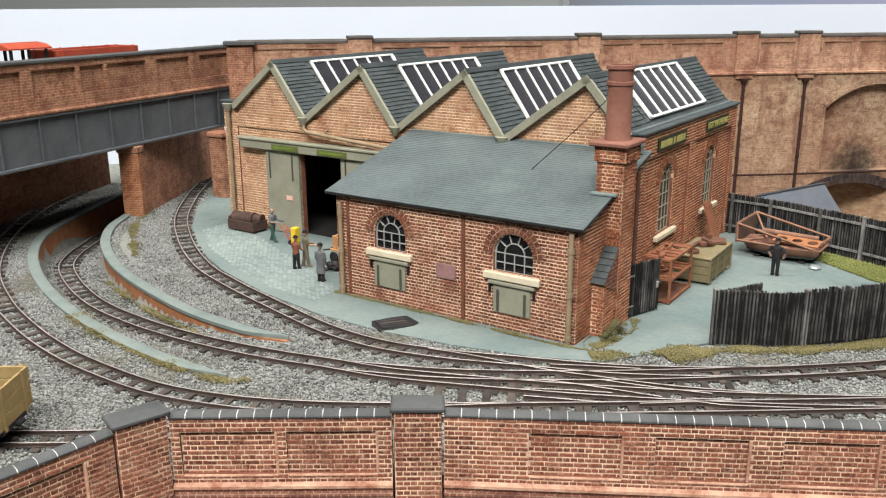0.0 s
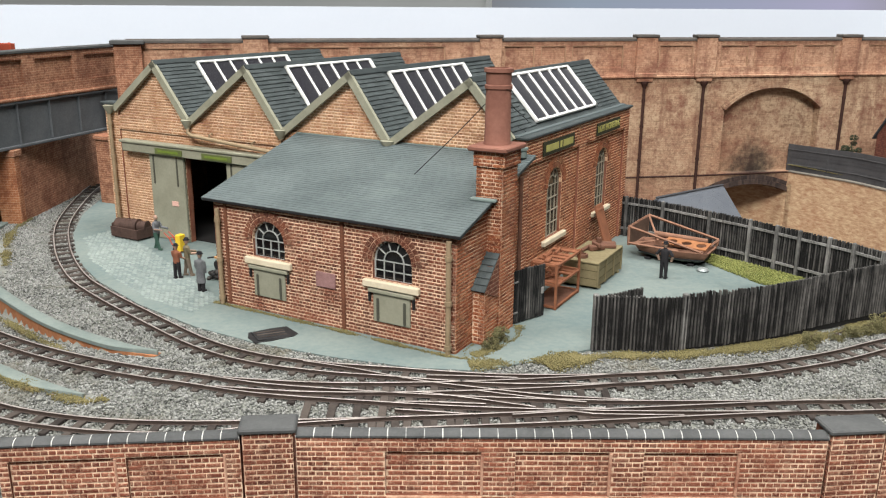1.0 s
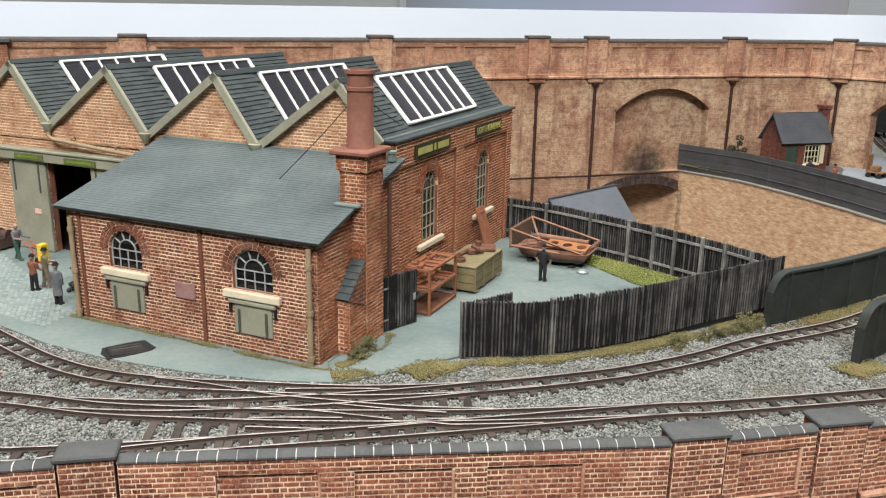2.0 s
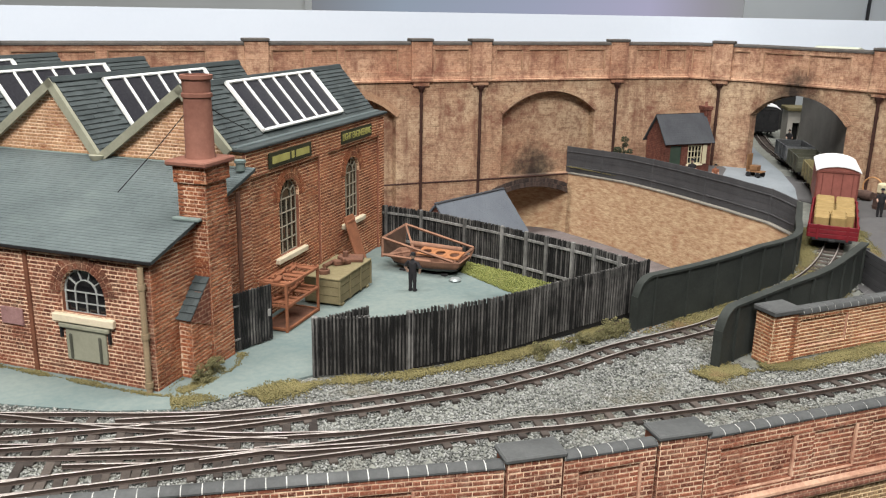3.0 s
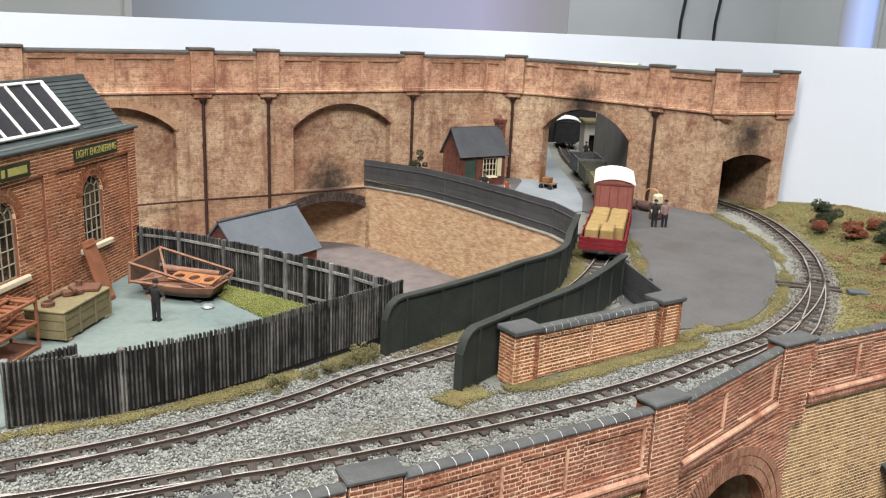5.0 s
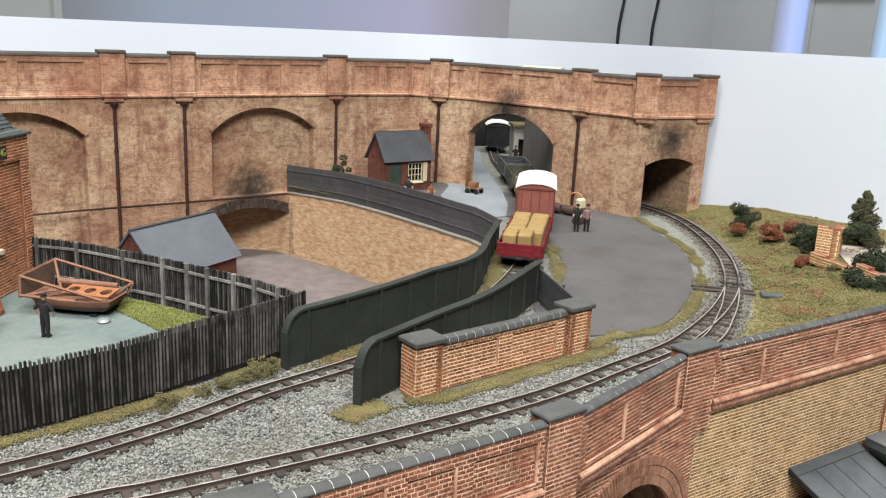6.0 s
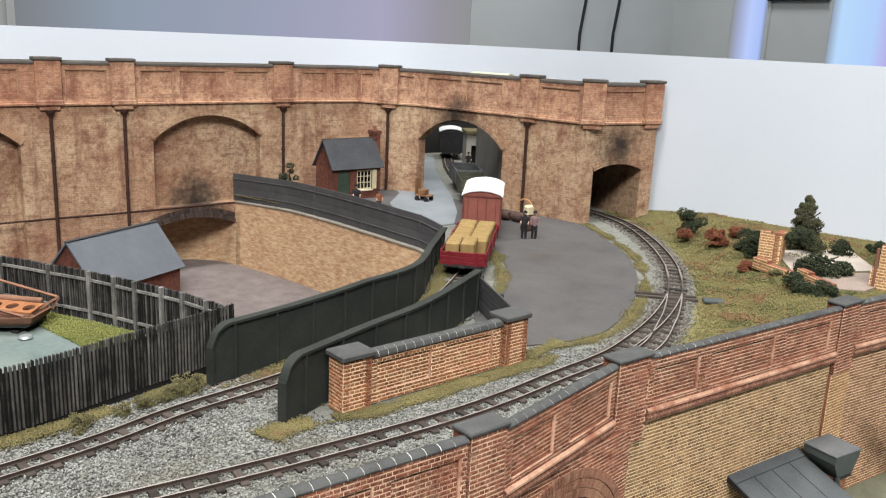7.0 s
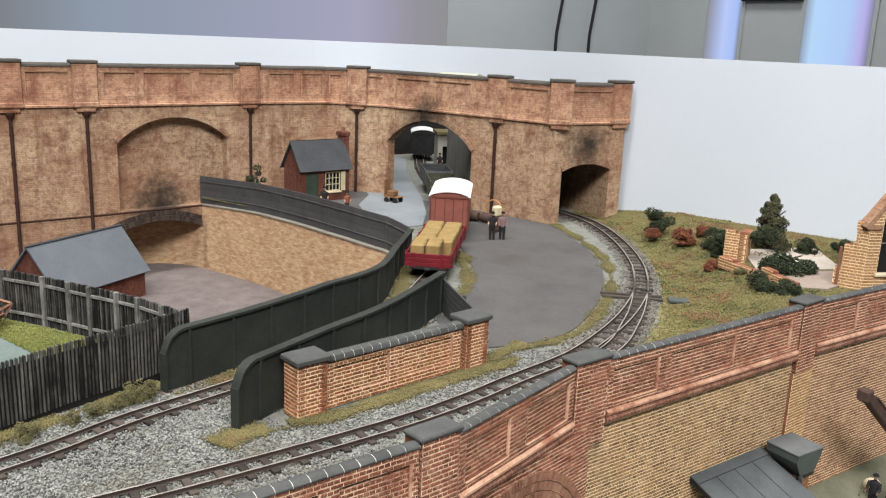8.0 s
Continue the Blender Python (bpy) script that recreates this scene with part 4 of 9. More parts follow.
# ---- tall wall behind, with its blind arches, and the portals ----
def far_wall(parent, a, b, z0=-69.0, openings=(), blind=(), panels=(), top=125.0, ends=(0.0, 0.0)):
    m, total = frame_of(a, b), math.dist(a, b)
    outline = lambda z: (-ends[0], total + ends[1])
    g = Geo(m)

    def rows(outline, openings, za, zb, y0, y1, step=2.0):
        z, last = za, None
        while z <= zb + 1e-6:
            now = spans(min(z + step / 2, zb), outline, openings) if z < zb - 1e-6 else None
            if last is None or now != last[1]:
                if last:
                    for p, q in last[1]:
                        g.box(p, q, y0, y1, last[0], z)
                last = (z, now)
            z += step if z + step < zb or z >= zb - 1e-6 else zb - z
    rows(outline, list(openings) + list(blind), z0, 89.0, 0, 10)
    for s in blind:
        c, w = s.centre[0], s.half
        rows(lambda z: (c - w - 1, c + w + 1), openings, z0, 88.0, 9.0, 12.0)
    part("wall_face", g, FAR_WALL, parent)
    f = Geo(m)
    g, low = f, g
    rows(outline, [hole(p, q, 98.0, 118.0) for p, q in panels], 93.0, 122.0, 0.0, 8.0, 1.0)
    part("frieze", f, FAR_FRIEZE, parent, "redder brick frieze with sunk panels")
    for p, q in panels:
        part("frieze_panel", Geo(m).box(p - 0.5, q + 0.5, 1.4, 7.6, 97.5, 118.5), FAR_FRIEZE, parent)
        lip = Geo(m).cbox(p, q, 0.2, 1.5, 117.0, 118.0, 0.3).cbox(p, p + 1.0, 0.2, 1.5, 98, 117, 0.3).cbox(q - 1.0, q, 0.2, 1.5, 98, 117, 0.3)
        part("panel_moulding", lip, FAR_RING, parent)
    s = Geo(m)
    s.loft([[(x, -y, h) for y, h in ((0.0, 88.6), (2.0, 88.7), (2.0, 90.2), (0.6, 90.6), (0.0, 93.4))] for x in (-ends[0], total + ends[1])])
    part("string_course", s, FAR_FRIEZE, parent)
    d = Geo(m)
    for k in range(int(total / 3.4)):
        d.box(k * 3.4 + 0.8, k * 3.4 + 2.4, -0.45, 0.1, 120.2, 121.9)
    tagged(part("dentil_course", d, FAR_FRIEZE, parent, "small dentils under the coping"), kind="stuff")
    c = Geo(m)
    c.loft([[(x, -y, h) for y, h in ((-9.0, 122.0), (1.0, 122.0), (1.0, 123.6), (0.2, 125.0), (-8.2, 125.0), (-9.0, 123.6))] for x in (-ends[0], total + ends[1])])
    part("coping", c, FAR_COPE, parent, "dark thin coping")
    r, soot = Geo(m), Geo(m)
    for o in list(openings) + list(blind):
        if o.spring + 3 < 89 and o.half > 20:
            into = soot if o.spring < 0 else r
            deep = 1.45 if o.spring < 0 else 1.0
            ring(into, o, 0.0, 3.2 * deep, -1.6, 3.0, 2.0)
            ring(into, o, 3.4 * deep, 6.2 * deep, -0.7, 3.0, 2.0)
    if soot.f:
        part("arch_ring", soot, SOOTY_RING, parent, "smoke-blackened arch bricks")
    if r.f:
        part("arch_ring", r, FAR_WALL if openings else FAR_RING, parent, "two rings of arch bricks")


FAR_COPE = paint("far_coping", (0.05, 0.046, 0.043), (0.12, 0.108, 0.096), 60, 600, 0.85)
FAR_RING = paint("far_arch_brick", (0.27, 0.155, 0.095), (0.44, 0.28, 0.175), 60, 900, 0.9, 0.3, pieces=0.15, stain=(0.1, 0.05, 0.03), stain_at=0.62)
SOOTY_RING = paint("sooty_arch_brick", (0.02, 0.016, 0.015), (0.085, 0.058, 0.048), 60, 900, 0.95, 0.3, pieces=0.3)
DARK_PIPE = paint("dark_downpipe", (0.02, 0.009, 0.007), (0.06, 0.026, 0.019), 90, 700, 0.7)


def far_pier(parent, at, deg, z0=-67.0, pipe=True, w=20.0):
    """A pier of the tall wall with its cap, the corbel under it and a downpipe."""
    m = Matrix.Translation((at[0], at[1], 0)) @ Matrix.Rotation(math.radians(deg), 4, "Z")
    g = Geo(m)
    g.cbox(-w / 2, w / 2, -3.2, 6, 88.0, 125.0, 0.4)
    g.cbox(-w / 2 + 2, w / 2 - 2, -2.4, 6, 84.5, 88.2, 0.6)
    g.cbox(-w / 2 - 0.6, w / 2 + 0.6, -3.9, 7, 88.6, 93.0, 0.6)
    part("pier", g, FAR_FRIEZE, parent)
    part("pier_cap", Geo(m).cbox(-w / 2 - 1, w / 2 + 1, -4.2, 8, 125.0, 127.6, 0.5), FAR_COPE, parent, "thin dark pier cap")
    if pipe:
        p = Geo(m)
        p.cyl((0, -1.6, z0), (0, -1.6, 80), 1.5, n=8)
        p.turned((0, -1.6, 79), [(1.4, 0), (3.6, 4.0), (4.0, 6.0), (3.2, 6.2)], 8)
        for z in (10, 42, 66):
            p.cyl((0, -1.4, z), (0, -1.4, z + 2), 1.9, n=8)
        part("downpipe", p, DARK_PIPE, parent, "dark brown downpipe with a hopper")


def tall_wall():
    w = thing("wall_tall", 0, 0, 0, 0, "weathered tan brick retaining wall with piers and arches", "wall", kind="structure")
    far_wall(w, (-168, 720), (122, 774), panels=[(10, 82), (118, 178), (186, 262)], ends=(0, 0))
    far_wall(w, (122, 774), (270, 800), blind=[arch(30, 135, -60, 57, 21)], panels=[(21, 50), (56, 80), (86, 137)])
    far_wall(w, (270, 800), (337, 806), panels=[(22, 56)])
    far_wall(w, (337, 806), (500, 830), openings=[arch(18, 104.5, -69.5, -26, 9.5)], blind=[arch(26, 131, -5, 57, 21)], panels=[(17, 46), (52, 97), (104, 140)])
    far_wall(w, (500, 830), (575, 833), panels=[(12, 40), (46, 70)])
    far_wall(w, (575, 833), (620, 784), panels=[(2, 16), (38, 60)])
    far_wall(w, (620, 784), (657, 688), openings=[arch(0.5, 102.5, -60, 55, 24)], panels=[(8, 50), (56, 98)])
    far_wall(w, (657, 688), (684, 603), panels=[(38, 80)])
    far_wall(w, (684, 603), (763, 597), openings=[arch(11, 65, -60, 47, 6)], panels=[(14, 62)])
    for at, deg, pipe in (((-69, 738), 10.5, False), ((130, 775.5), 9.5, True), ((279, 801), 7, True), ((338, 806), 6, True), ((491, 829), 7, True), ((597, 808), -47, True), ((665, 662), -72.5, True), ((688, 601), -38, False), ((755, 597.5), -4, False)):
        far_pier(w, at, deg, pipe=pipe)
    band = Geo()
    for a, b in (((122, 774), (270, 800)), ((270, 800), (337, 806)), ((337, 806), (500, 830))):
        band.m = frame_of(a, b)
        band.cbox(0, math.dist(a, b), -0.9, 1, -6.6, -5.2, 0.4)
    part("plinth_band", band, DARK_PIPE, w, "dark brown pipe-like band along the wall")
    # tunnel linings behind the openings, painted black where no light reaches
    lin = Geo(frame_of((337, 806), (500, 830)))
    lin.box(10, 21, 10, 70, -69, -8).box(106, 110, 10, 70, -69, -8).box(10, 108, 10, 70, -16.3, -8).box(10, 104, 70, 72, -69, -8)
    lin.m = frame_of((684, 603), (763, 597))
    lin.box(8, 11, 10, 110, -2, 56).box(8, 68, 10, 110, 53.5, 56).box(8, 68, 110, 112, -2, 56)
    part("tunnel_lining", lin, DARK_ROOM, w, "tunnel lining painted black for its unlit depth")
    side = Geo(frame_of((684, 603), (763, 597))).box(65, 69, 10, 110, -2, 54)
    part("tunnel_side", side, FAR_WALL, w, "brick side of the tunnel mouth")


# ---- sunken yard ----
def rim_height(y):
    """The top of the curved wall of the sunken yard, under its fence."""
    return float(np.interp(y, (569, 592, 630, 692, 752, 828), (-9.5, -5.0, -2.2, -1.8, -2.2, -5.5)))


def pit():
    line = spline([(520, 569.5), (514, 592), (500, 629), (486, 691), (470, 751), (446, 815), (430, 844), (400, 862), (350, 868)], 6)
    w = thing("wall_pit", 0, 0, 0, 0, "pale curved rubble-stone retaining wall of the sunken yard", "wall", kind="structure")
    for back in (False, True):
        part("wall_face", Geo().sweep([(p.x, p.y, 0 if back else rim_height(p.y)) for p in line if (p.y > 816) == back or abs(p.y - 818) < 4], [(-4, -69), (4, -69), (4, -16.6 if back else -0.5), (-4, -16.6 if back else -0.5)]), STONE_PIT, w, smooth=True)
    part("wall_coping", Geo().sweep([(p.x, p.y, rim_height(p.y)) for p in line if p.y < 826], [(-5, -0.4), (4.6, -0.4), (4.6, 0.7), (-5, 0.7)]), RIM_STONE, w, "thin grey stone coping")
    g = Geo().sweep([(286, 391.5, 0), (330, 406.5, 0), (377, 427.5, 0), (428.5, 458.5, 0), (472, 512.5, -1), (500, 548, -5), (516, 569, -12)], [(-4, -69), (4, -69), (4, -1.5), (-4, -1.5)])
    part("wall_side", g, STONE_PIT, w)
    single("pit_floor", Geo().prism([(x, y) for x, y in PIT], -69.5, -67.9), PIT_FLOOR, "purple-brown cobbled floor of the sunken yard", "pavement", kind="structure")
    single("yard_edge_wall", Geo().sweep([(197, 577, 0), (220, 554, 0), (258, 504, 0), (275, 476, 0), (292, 446, 0), (305, 414, 0)], [(-1, -69), (2, -69), (2, -0.2), (-1, -0.2)]), FAR_RED, "brick wall under the yard fence", "wall", kind="structure")


RIM_STONE = paint("grey_rim_stone", (0.15, 0.14, 0.12), (0.28, 0.26, 0.22), 60, 700, 0.9, 0.3)
PIT_FLOOR = paint("pit_cobbles", (0.1, 0.083, 0.08), (0.2, 0.172, 0.168), 60, 500, 0.9, 0.6)


# ---- bridge on the left ----
BR_A, BR_B = (-312, 416), (-181, 745)


WALL_LEFT = 284


def bridge():
    b = thing("bridge", BR_A[0], BR_A[1], 0, math.degrees(math.atan2(BR_B[1] - BR_A[1], BR_B[0] - BR_A[0])), "plate girder railway bridge with a red brick parapet", "bridge")
    L = math.dist(BR_A, BR_B)
    g = Geo()
    panels = [(58, 96), (102, 133), (141.5, 178.5), (182.5, 205), (208.5, 248), (260, 299), (312, 350)]
    for p, q in ((0, L),):
        g.box(p, q, 2.2, 7, 88, 118)
    z = [(88, 96), (114, 118)]
    for z0, z1 in z:
        g.box(0, L, 0, 2.2, z0, z1)
    edges = [0.0] + [v for p in sorted(panels) for v in p] + [L]
    for p, q in zip(edges[::2], edges[1::2]):
        if q > p:
            g.box(p, q, 0, 2.2, 96, 114)
    part("parapet", g, BRIDGE_RED, b, "brick parapet with sunk panels")
    part("coping", Geo().cbox(0, L, -1.2, 8.5, 118, 120.5, 0.6), COPING, b, "dark coping")
    mould = Geo().cbox(0, L, -1.8, 4, 85.5, 88.3, 0.8)
    part("string_course", mould, BRIDGE_RED, b)
    part("girder_plate", Geo().box(0, L, 1.5, 3.5, 55, 85.6), GIRDER_BLUE, b, "blue-grey riveted girder plate")
    fl = Geo().cbox(0, L, -1.5, 6, 53.2, 55.2, 0.3).cbox(0, L, -1.0, 5, 83.6, 85.4, 0.3)
    part("girder_flange", fl, GIRDER_BLUE, b)
    for i in range(11):
        s = 16 + i * 31.7
        part("stiffener", Geo().cbox(s - 0.5, s + 0.5, -0.6, 1.6, 55.2, 83.6, 0.2), GIRDER_BLUE, b)
    # the shade under the bridge is put into the deck's black colour
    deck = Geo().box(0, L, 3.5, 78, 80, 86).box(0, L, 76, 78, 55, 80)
    part("deck", deck, DEEP_BLACK, b, "deck coloured black in place of the shade beneath it")
    part("far_parapet", Geo().box(0, L, 72, 78, 86, 112), BRIDGE_RED, b)
    post = thing("bridge_pier", -167, 722, 0, 10, "tall square brick pier at the end of the bridge parapet", "pier")
    part("shaft", Geo().cbox(-10.5, 10.5, -5, 6, 0, 121, 0.4), BRIDGE_RED, post)
    part("cap", Geo().cbox(-13, 13, -7.5, 8, 121, 124.4, 0.6), COPING, post, "dark slab cap")
    w = thing("bridge_pier", -233, 628, 0, 84.5, "long brick pier wall under the bridge", "pier")
    part("shaft", Geo().box(0, 190, -6, 6, -0.6, 53), BRIDGE_RED, w)
    part("end_pilaster", Geo().cbox(-2.5, 5, -7.5, 7.5, -0.6, 48, 0.5), BRICK_END, w, "orange brick end of the pier")
    part("cap_band", Geo().cbox(-3.5, 8, -8.5, 8.5, 48, 53, 0.7), BRIDGE_RED, w)
    a = thing("bridge_abutment", -182, 690, 0, 60, "brick abutment beside the workshop", "pier")
    part("shaft", Geo().cbox(-3, 9, -6, 8, -0.6, 50, 0.5), BRIDGE_RED, a)
    part("cap_band", Geo().cbox(-4.5, 10.5, -7.5, 9, 50, 54, 0.7), BRIDGE_RED, a)
    s = thing("wall_left", -352, 470, 0, 80, "dark brick retaining wall under the bridge", "wall", kind="structure")
    part("wall_face", Geo().box(0, WALL_LEFT, -6, 0, -2, 52), BRIDGE_RED, s)


BRICK_END = far_brick("pier_end_brickwork", [(0.42, 0.17, 0.075), (0.34, 0.12, 0.055), (0.32, 0.11, 0.05), (0.5, 0.26, 0.13), (0.2, 0.07, 0.035)], (0.6, 0.42, 0.28))


# ---- cutting walls ----
def cutting():
    for name, line, side in (("wall_cutting", CUT_LEFT, 1), ("wall_cutting", CUT_RIGHT, -1)):
        path = spline(line, 5)
        w = thing(name, 0, 0, 0, 0, "low brick cutting wall topped with a grey-green coping strip", "wall", kind="structure")
        top = [(p.x, p.y, 0) for p in path]
        prof = [(-3.2, -0.9), (3.2, -0.9), (3.2, 0.9), (2.6, 1.3), (-2.6, 1.3), (-3.2, 0.9)]
        n = len(top)
        g = Geo()
        rings = []
        for i, p in enumerate(path):
            a, b = path[max(i - 1, 0)], path[min(i + 1, n - 1)]
            t = Vector((b.x - a.x, b.y - a.y)).normalized()
            f = min(1.0, 0.15 + i / 6)
            rings.append([(p.x + t.y * s * f, p.y - t.x * s * f, h) for s, h in prof])
        g.loft(rings)
        part("coping_strip", g, STRIP, w, "smooth grey-green coping strip", smooth=True)
        part("wall_face", Geo().sweep(top, [(-2.2, -40), (2.2, -40), (2.2, -0.8), (-2.2, -0.8)]), BRICK_CUT, w)


STRIP = paint("coping_strip", (0.11, 0.14, 0.13), (0.2, 0.23, 0.21), 60, 600, 0.8, 0.2)
BRICK_CUT = paint("cutting_brick", (0.2, 0.075, 0.035), (0.42, 0.19, 0.09), 120, 900, 0.9, 0.5)


# ---- surfaces ----
YARD_EDGE = [(-196, 745), (-192, 650), (-181, 596), (-161, 536), (-132, 487), (-99, 446), (-63, 411), (-32, 389), (4, 370), (42, 355), (70, 350), (92, 358), (128, 372), (175, 372), (215, 378), (255, 394), (303, 408), (289, 445), (272, 473), (255, 501), (217, 551), (197, 573), (190, 640), (-190, 780)]


def surfaces():
    g = Geo().prism(YARD_EDGE, -2.0, 0.35)
    single("pavement_yard", g, YARD, "smooth blue-grey yard surface round the workshop", "pavement", kind="structure")
    a = [(p.x, p.y) for p in spline([(437, 372), (485, 365), (524, 379), (585, 426), (637, 488), (668, 554), (684, 600)], 8)]
    poly = a + [(664, 662), (650, 700), (628, 775), (598, 806), (575, 830), (500, 829), (470, 812), (540, 690), (575, 650), (585, 602), (557, 552), (535, 506), (518, 480), (478, 450), (452, 424), (436, 392)]
    single("pavement_goods", Geo().prism(poly, -2.0, 0.2), ASPHALT, "worn dark grey asphalt of the goods yard", "pavement", kind="structure")
    single("pavement_portal", Geo().prism([(600, 785), (566, 742), (548, 690), (540, 640), (575, 640), (606, 684), (645, 756), (681, 834), (722, 918), (770, 1000), (770, 1040), (690, 1040)], -2.0, 0.55), PORTAL_ROAD, "blue-grey roadway running through the portal", "pavement", kind="structure")


def point_timbers():
    for k, (a, b) in enumerate((((571, 413), (601, 388)), ((575, 418.5), (605, 393)))):
        single("point_timber", Geo(frame_of(a, b)).cbox(0, math.dist(a, b), -1.4, 1.4, 0, 1.3, 0.25), SLEEPER, "long dark timber across the turnout", "sleeper", "timbers of the turnout", at=(0, 0, 0.2))
    single("point_motor_plate", Geo(frame_of((602, 385), (613, 376))).cbox(0, 13, -4, 4, 0, 2.2, 0.5), TANK_GREY, "small grey point lever plate in the grass", "point lever", at=(0, 0, 0.4))


def turnout():
    """Crossing rails, check rails and long timbers where the tracks meet before the workshop."""
    t = thing("turnout", 60, 320, 0, 0, "crossing and check rails of the turnouts before the workshop", "railway track", "narrow-gauge tracks of the layout")
    lines = [[(-7, 361), (14, 352.2), (41, 338.3), (65, 329.6), (94, 320.2), (127, 313.4)], [(65, 326.6), (86.5, 318.8), (108, 312.6)], [(42, 326.7), (64, 319), (87, 310)], [(46.4, 342.4), (61.3, 340.8), (84.7, 337.2)], [(33, 318.4), (46.3, 317.2), (68, 313.9)], [(77, 304.2), (91, 305), (102.3, 305.2), (109.4, 302.6), (143, 299.2)], [(96, 308.4), (114, 307.2)], [(32, 311.8), (46, 309), (63, 305.4)]]
    for pts in lines:
        path = [(p.x - 60, p.y - 320, 0.06) for p in spline(pts, 4.0)]
        rail = part("rail", Geo().sweep(path, RAILS), RAIL, t)
        part("rail_head", Geo().sweep([(x, y, z + 2.5) for x, y, z in path], [(-0.36, 0.0), (0.36, 0.0), (0.3, 0.07), (-0.3, 0.07)]), RAIL_TOP, rail, "worn shiny rail top")
    for i in range(13):
        x = -4 + i * 10.0
        a, b = (x - 60, -23 + 0.02 * x), (x - 60 + 3.5, 24 - 0.12 * x)
        part("timber", Geo(frame_of(a, b)).cbox(0, math.dist(a, b), -1.6, 1.6, -0.6, 0.82, 0.25), SLEEPER, t)
    for x, y in ((41, 337), (87, 310), (109, 304)):
        part("frog_plate", Geo().cbox(x - 62, x - 58, y - 322.6, y - 317.4, 0.8, 1.3, 0.15), RAIL, t)


def cobbles():
    rnd = random.Random(5)
    m = Matrix.Translation((61, 368.5, 0)) @ Matrix.Rotation(math.radians(SHED_TURN), 4, "Z")
    edge = [(-184, 640), (-172, 590), (-152, 535), (-128, 497), (-98, 456), (-70, 432), (-58, 452), (-100, 520), (-160, 620)]
    g = Geo()
    for r in range(70):
        for c in range(60):
            p = m @ Vector((-310 + c * 3.6 + (1.8 if r % 2 else 0), -20 + r * 1.9, 0))
            if inside(p.x, p.y, edge):
                a = math.radians(SHED_TURN) + rnd.uniform(-0.1, 0.1)
                g.m = Matrix.Translation((p.x, p.y, 0.3)) @ Matrix.Rotation(a, 4, "Z")
                h = rnd.uniform(0.25, 0.55)
                g.add([(-1.55, -0.7, 0), (1.55, -0.7, 0), (1.55, 0.7, 0), (-1.55, 0.7, 0), (-1.2, -0.45, h), (1.2, -0.45, h), (1.2, 0.45, h), (-1.2, 0.45, h)], [(4, 5, 6, 7), (0, 1, 5, 4), (1, 2, 6, 5), (2, 3, 7, 6), (3, 0, 4, 7)])
    single("cobbles", g, COBBLE, "blue-grey cobbles before the workshop door", "cobbles", kind="stuff")


SHED_TURN = math.degrees(math.atan2(-0.560, 0.828))
cobbles()
turnout()
backscene()
for line, words, skip, sink in ((YARD_TRACK, "curved yard track passing the workshop", (), 0.0), (SUNK_TRACK, "curved track sinking into the cutting", ((110, 200),), 0.2), (FRONT_TRACK, "front main track curving to the tunnel mouth", (), 0.0), (CROSS_TRACK, "crossover rails between two tracks", ((-60, 20), (100, 200)), 0.35), (SIDING, "short siding with a tan wagon on it", ((-40, 100),), 0.3), (BRANCH, "branch rails joining at a turnout", ((600, 700),), 0.25)):
    track(line, words, skip=skip, sink=sink)
parapet()
tall_wall()
pit()
bridge()
cutting()
surfaces()

# ---- the workshop ----
BAYS = [(-260.0, -298.0, 88.0, -233.0, 81.5), (-184.0, -233.0, 81.5, -157.5, 81.0), (-108.0, -157.5, 81.0, -82.5, 80.8), (-33.0, -82.5, 80.8, -8.0, 89.0)]
RIDGE = 116.5


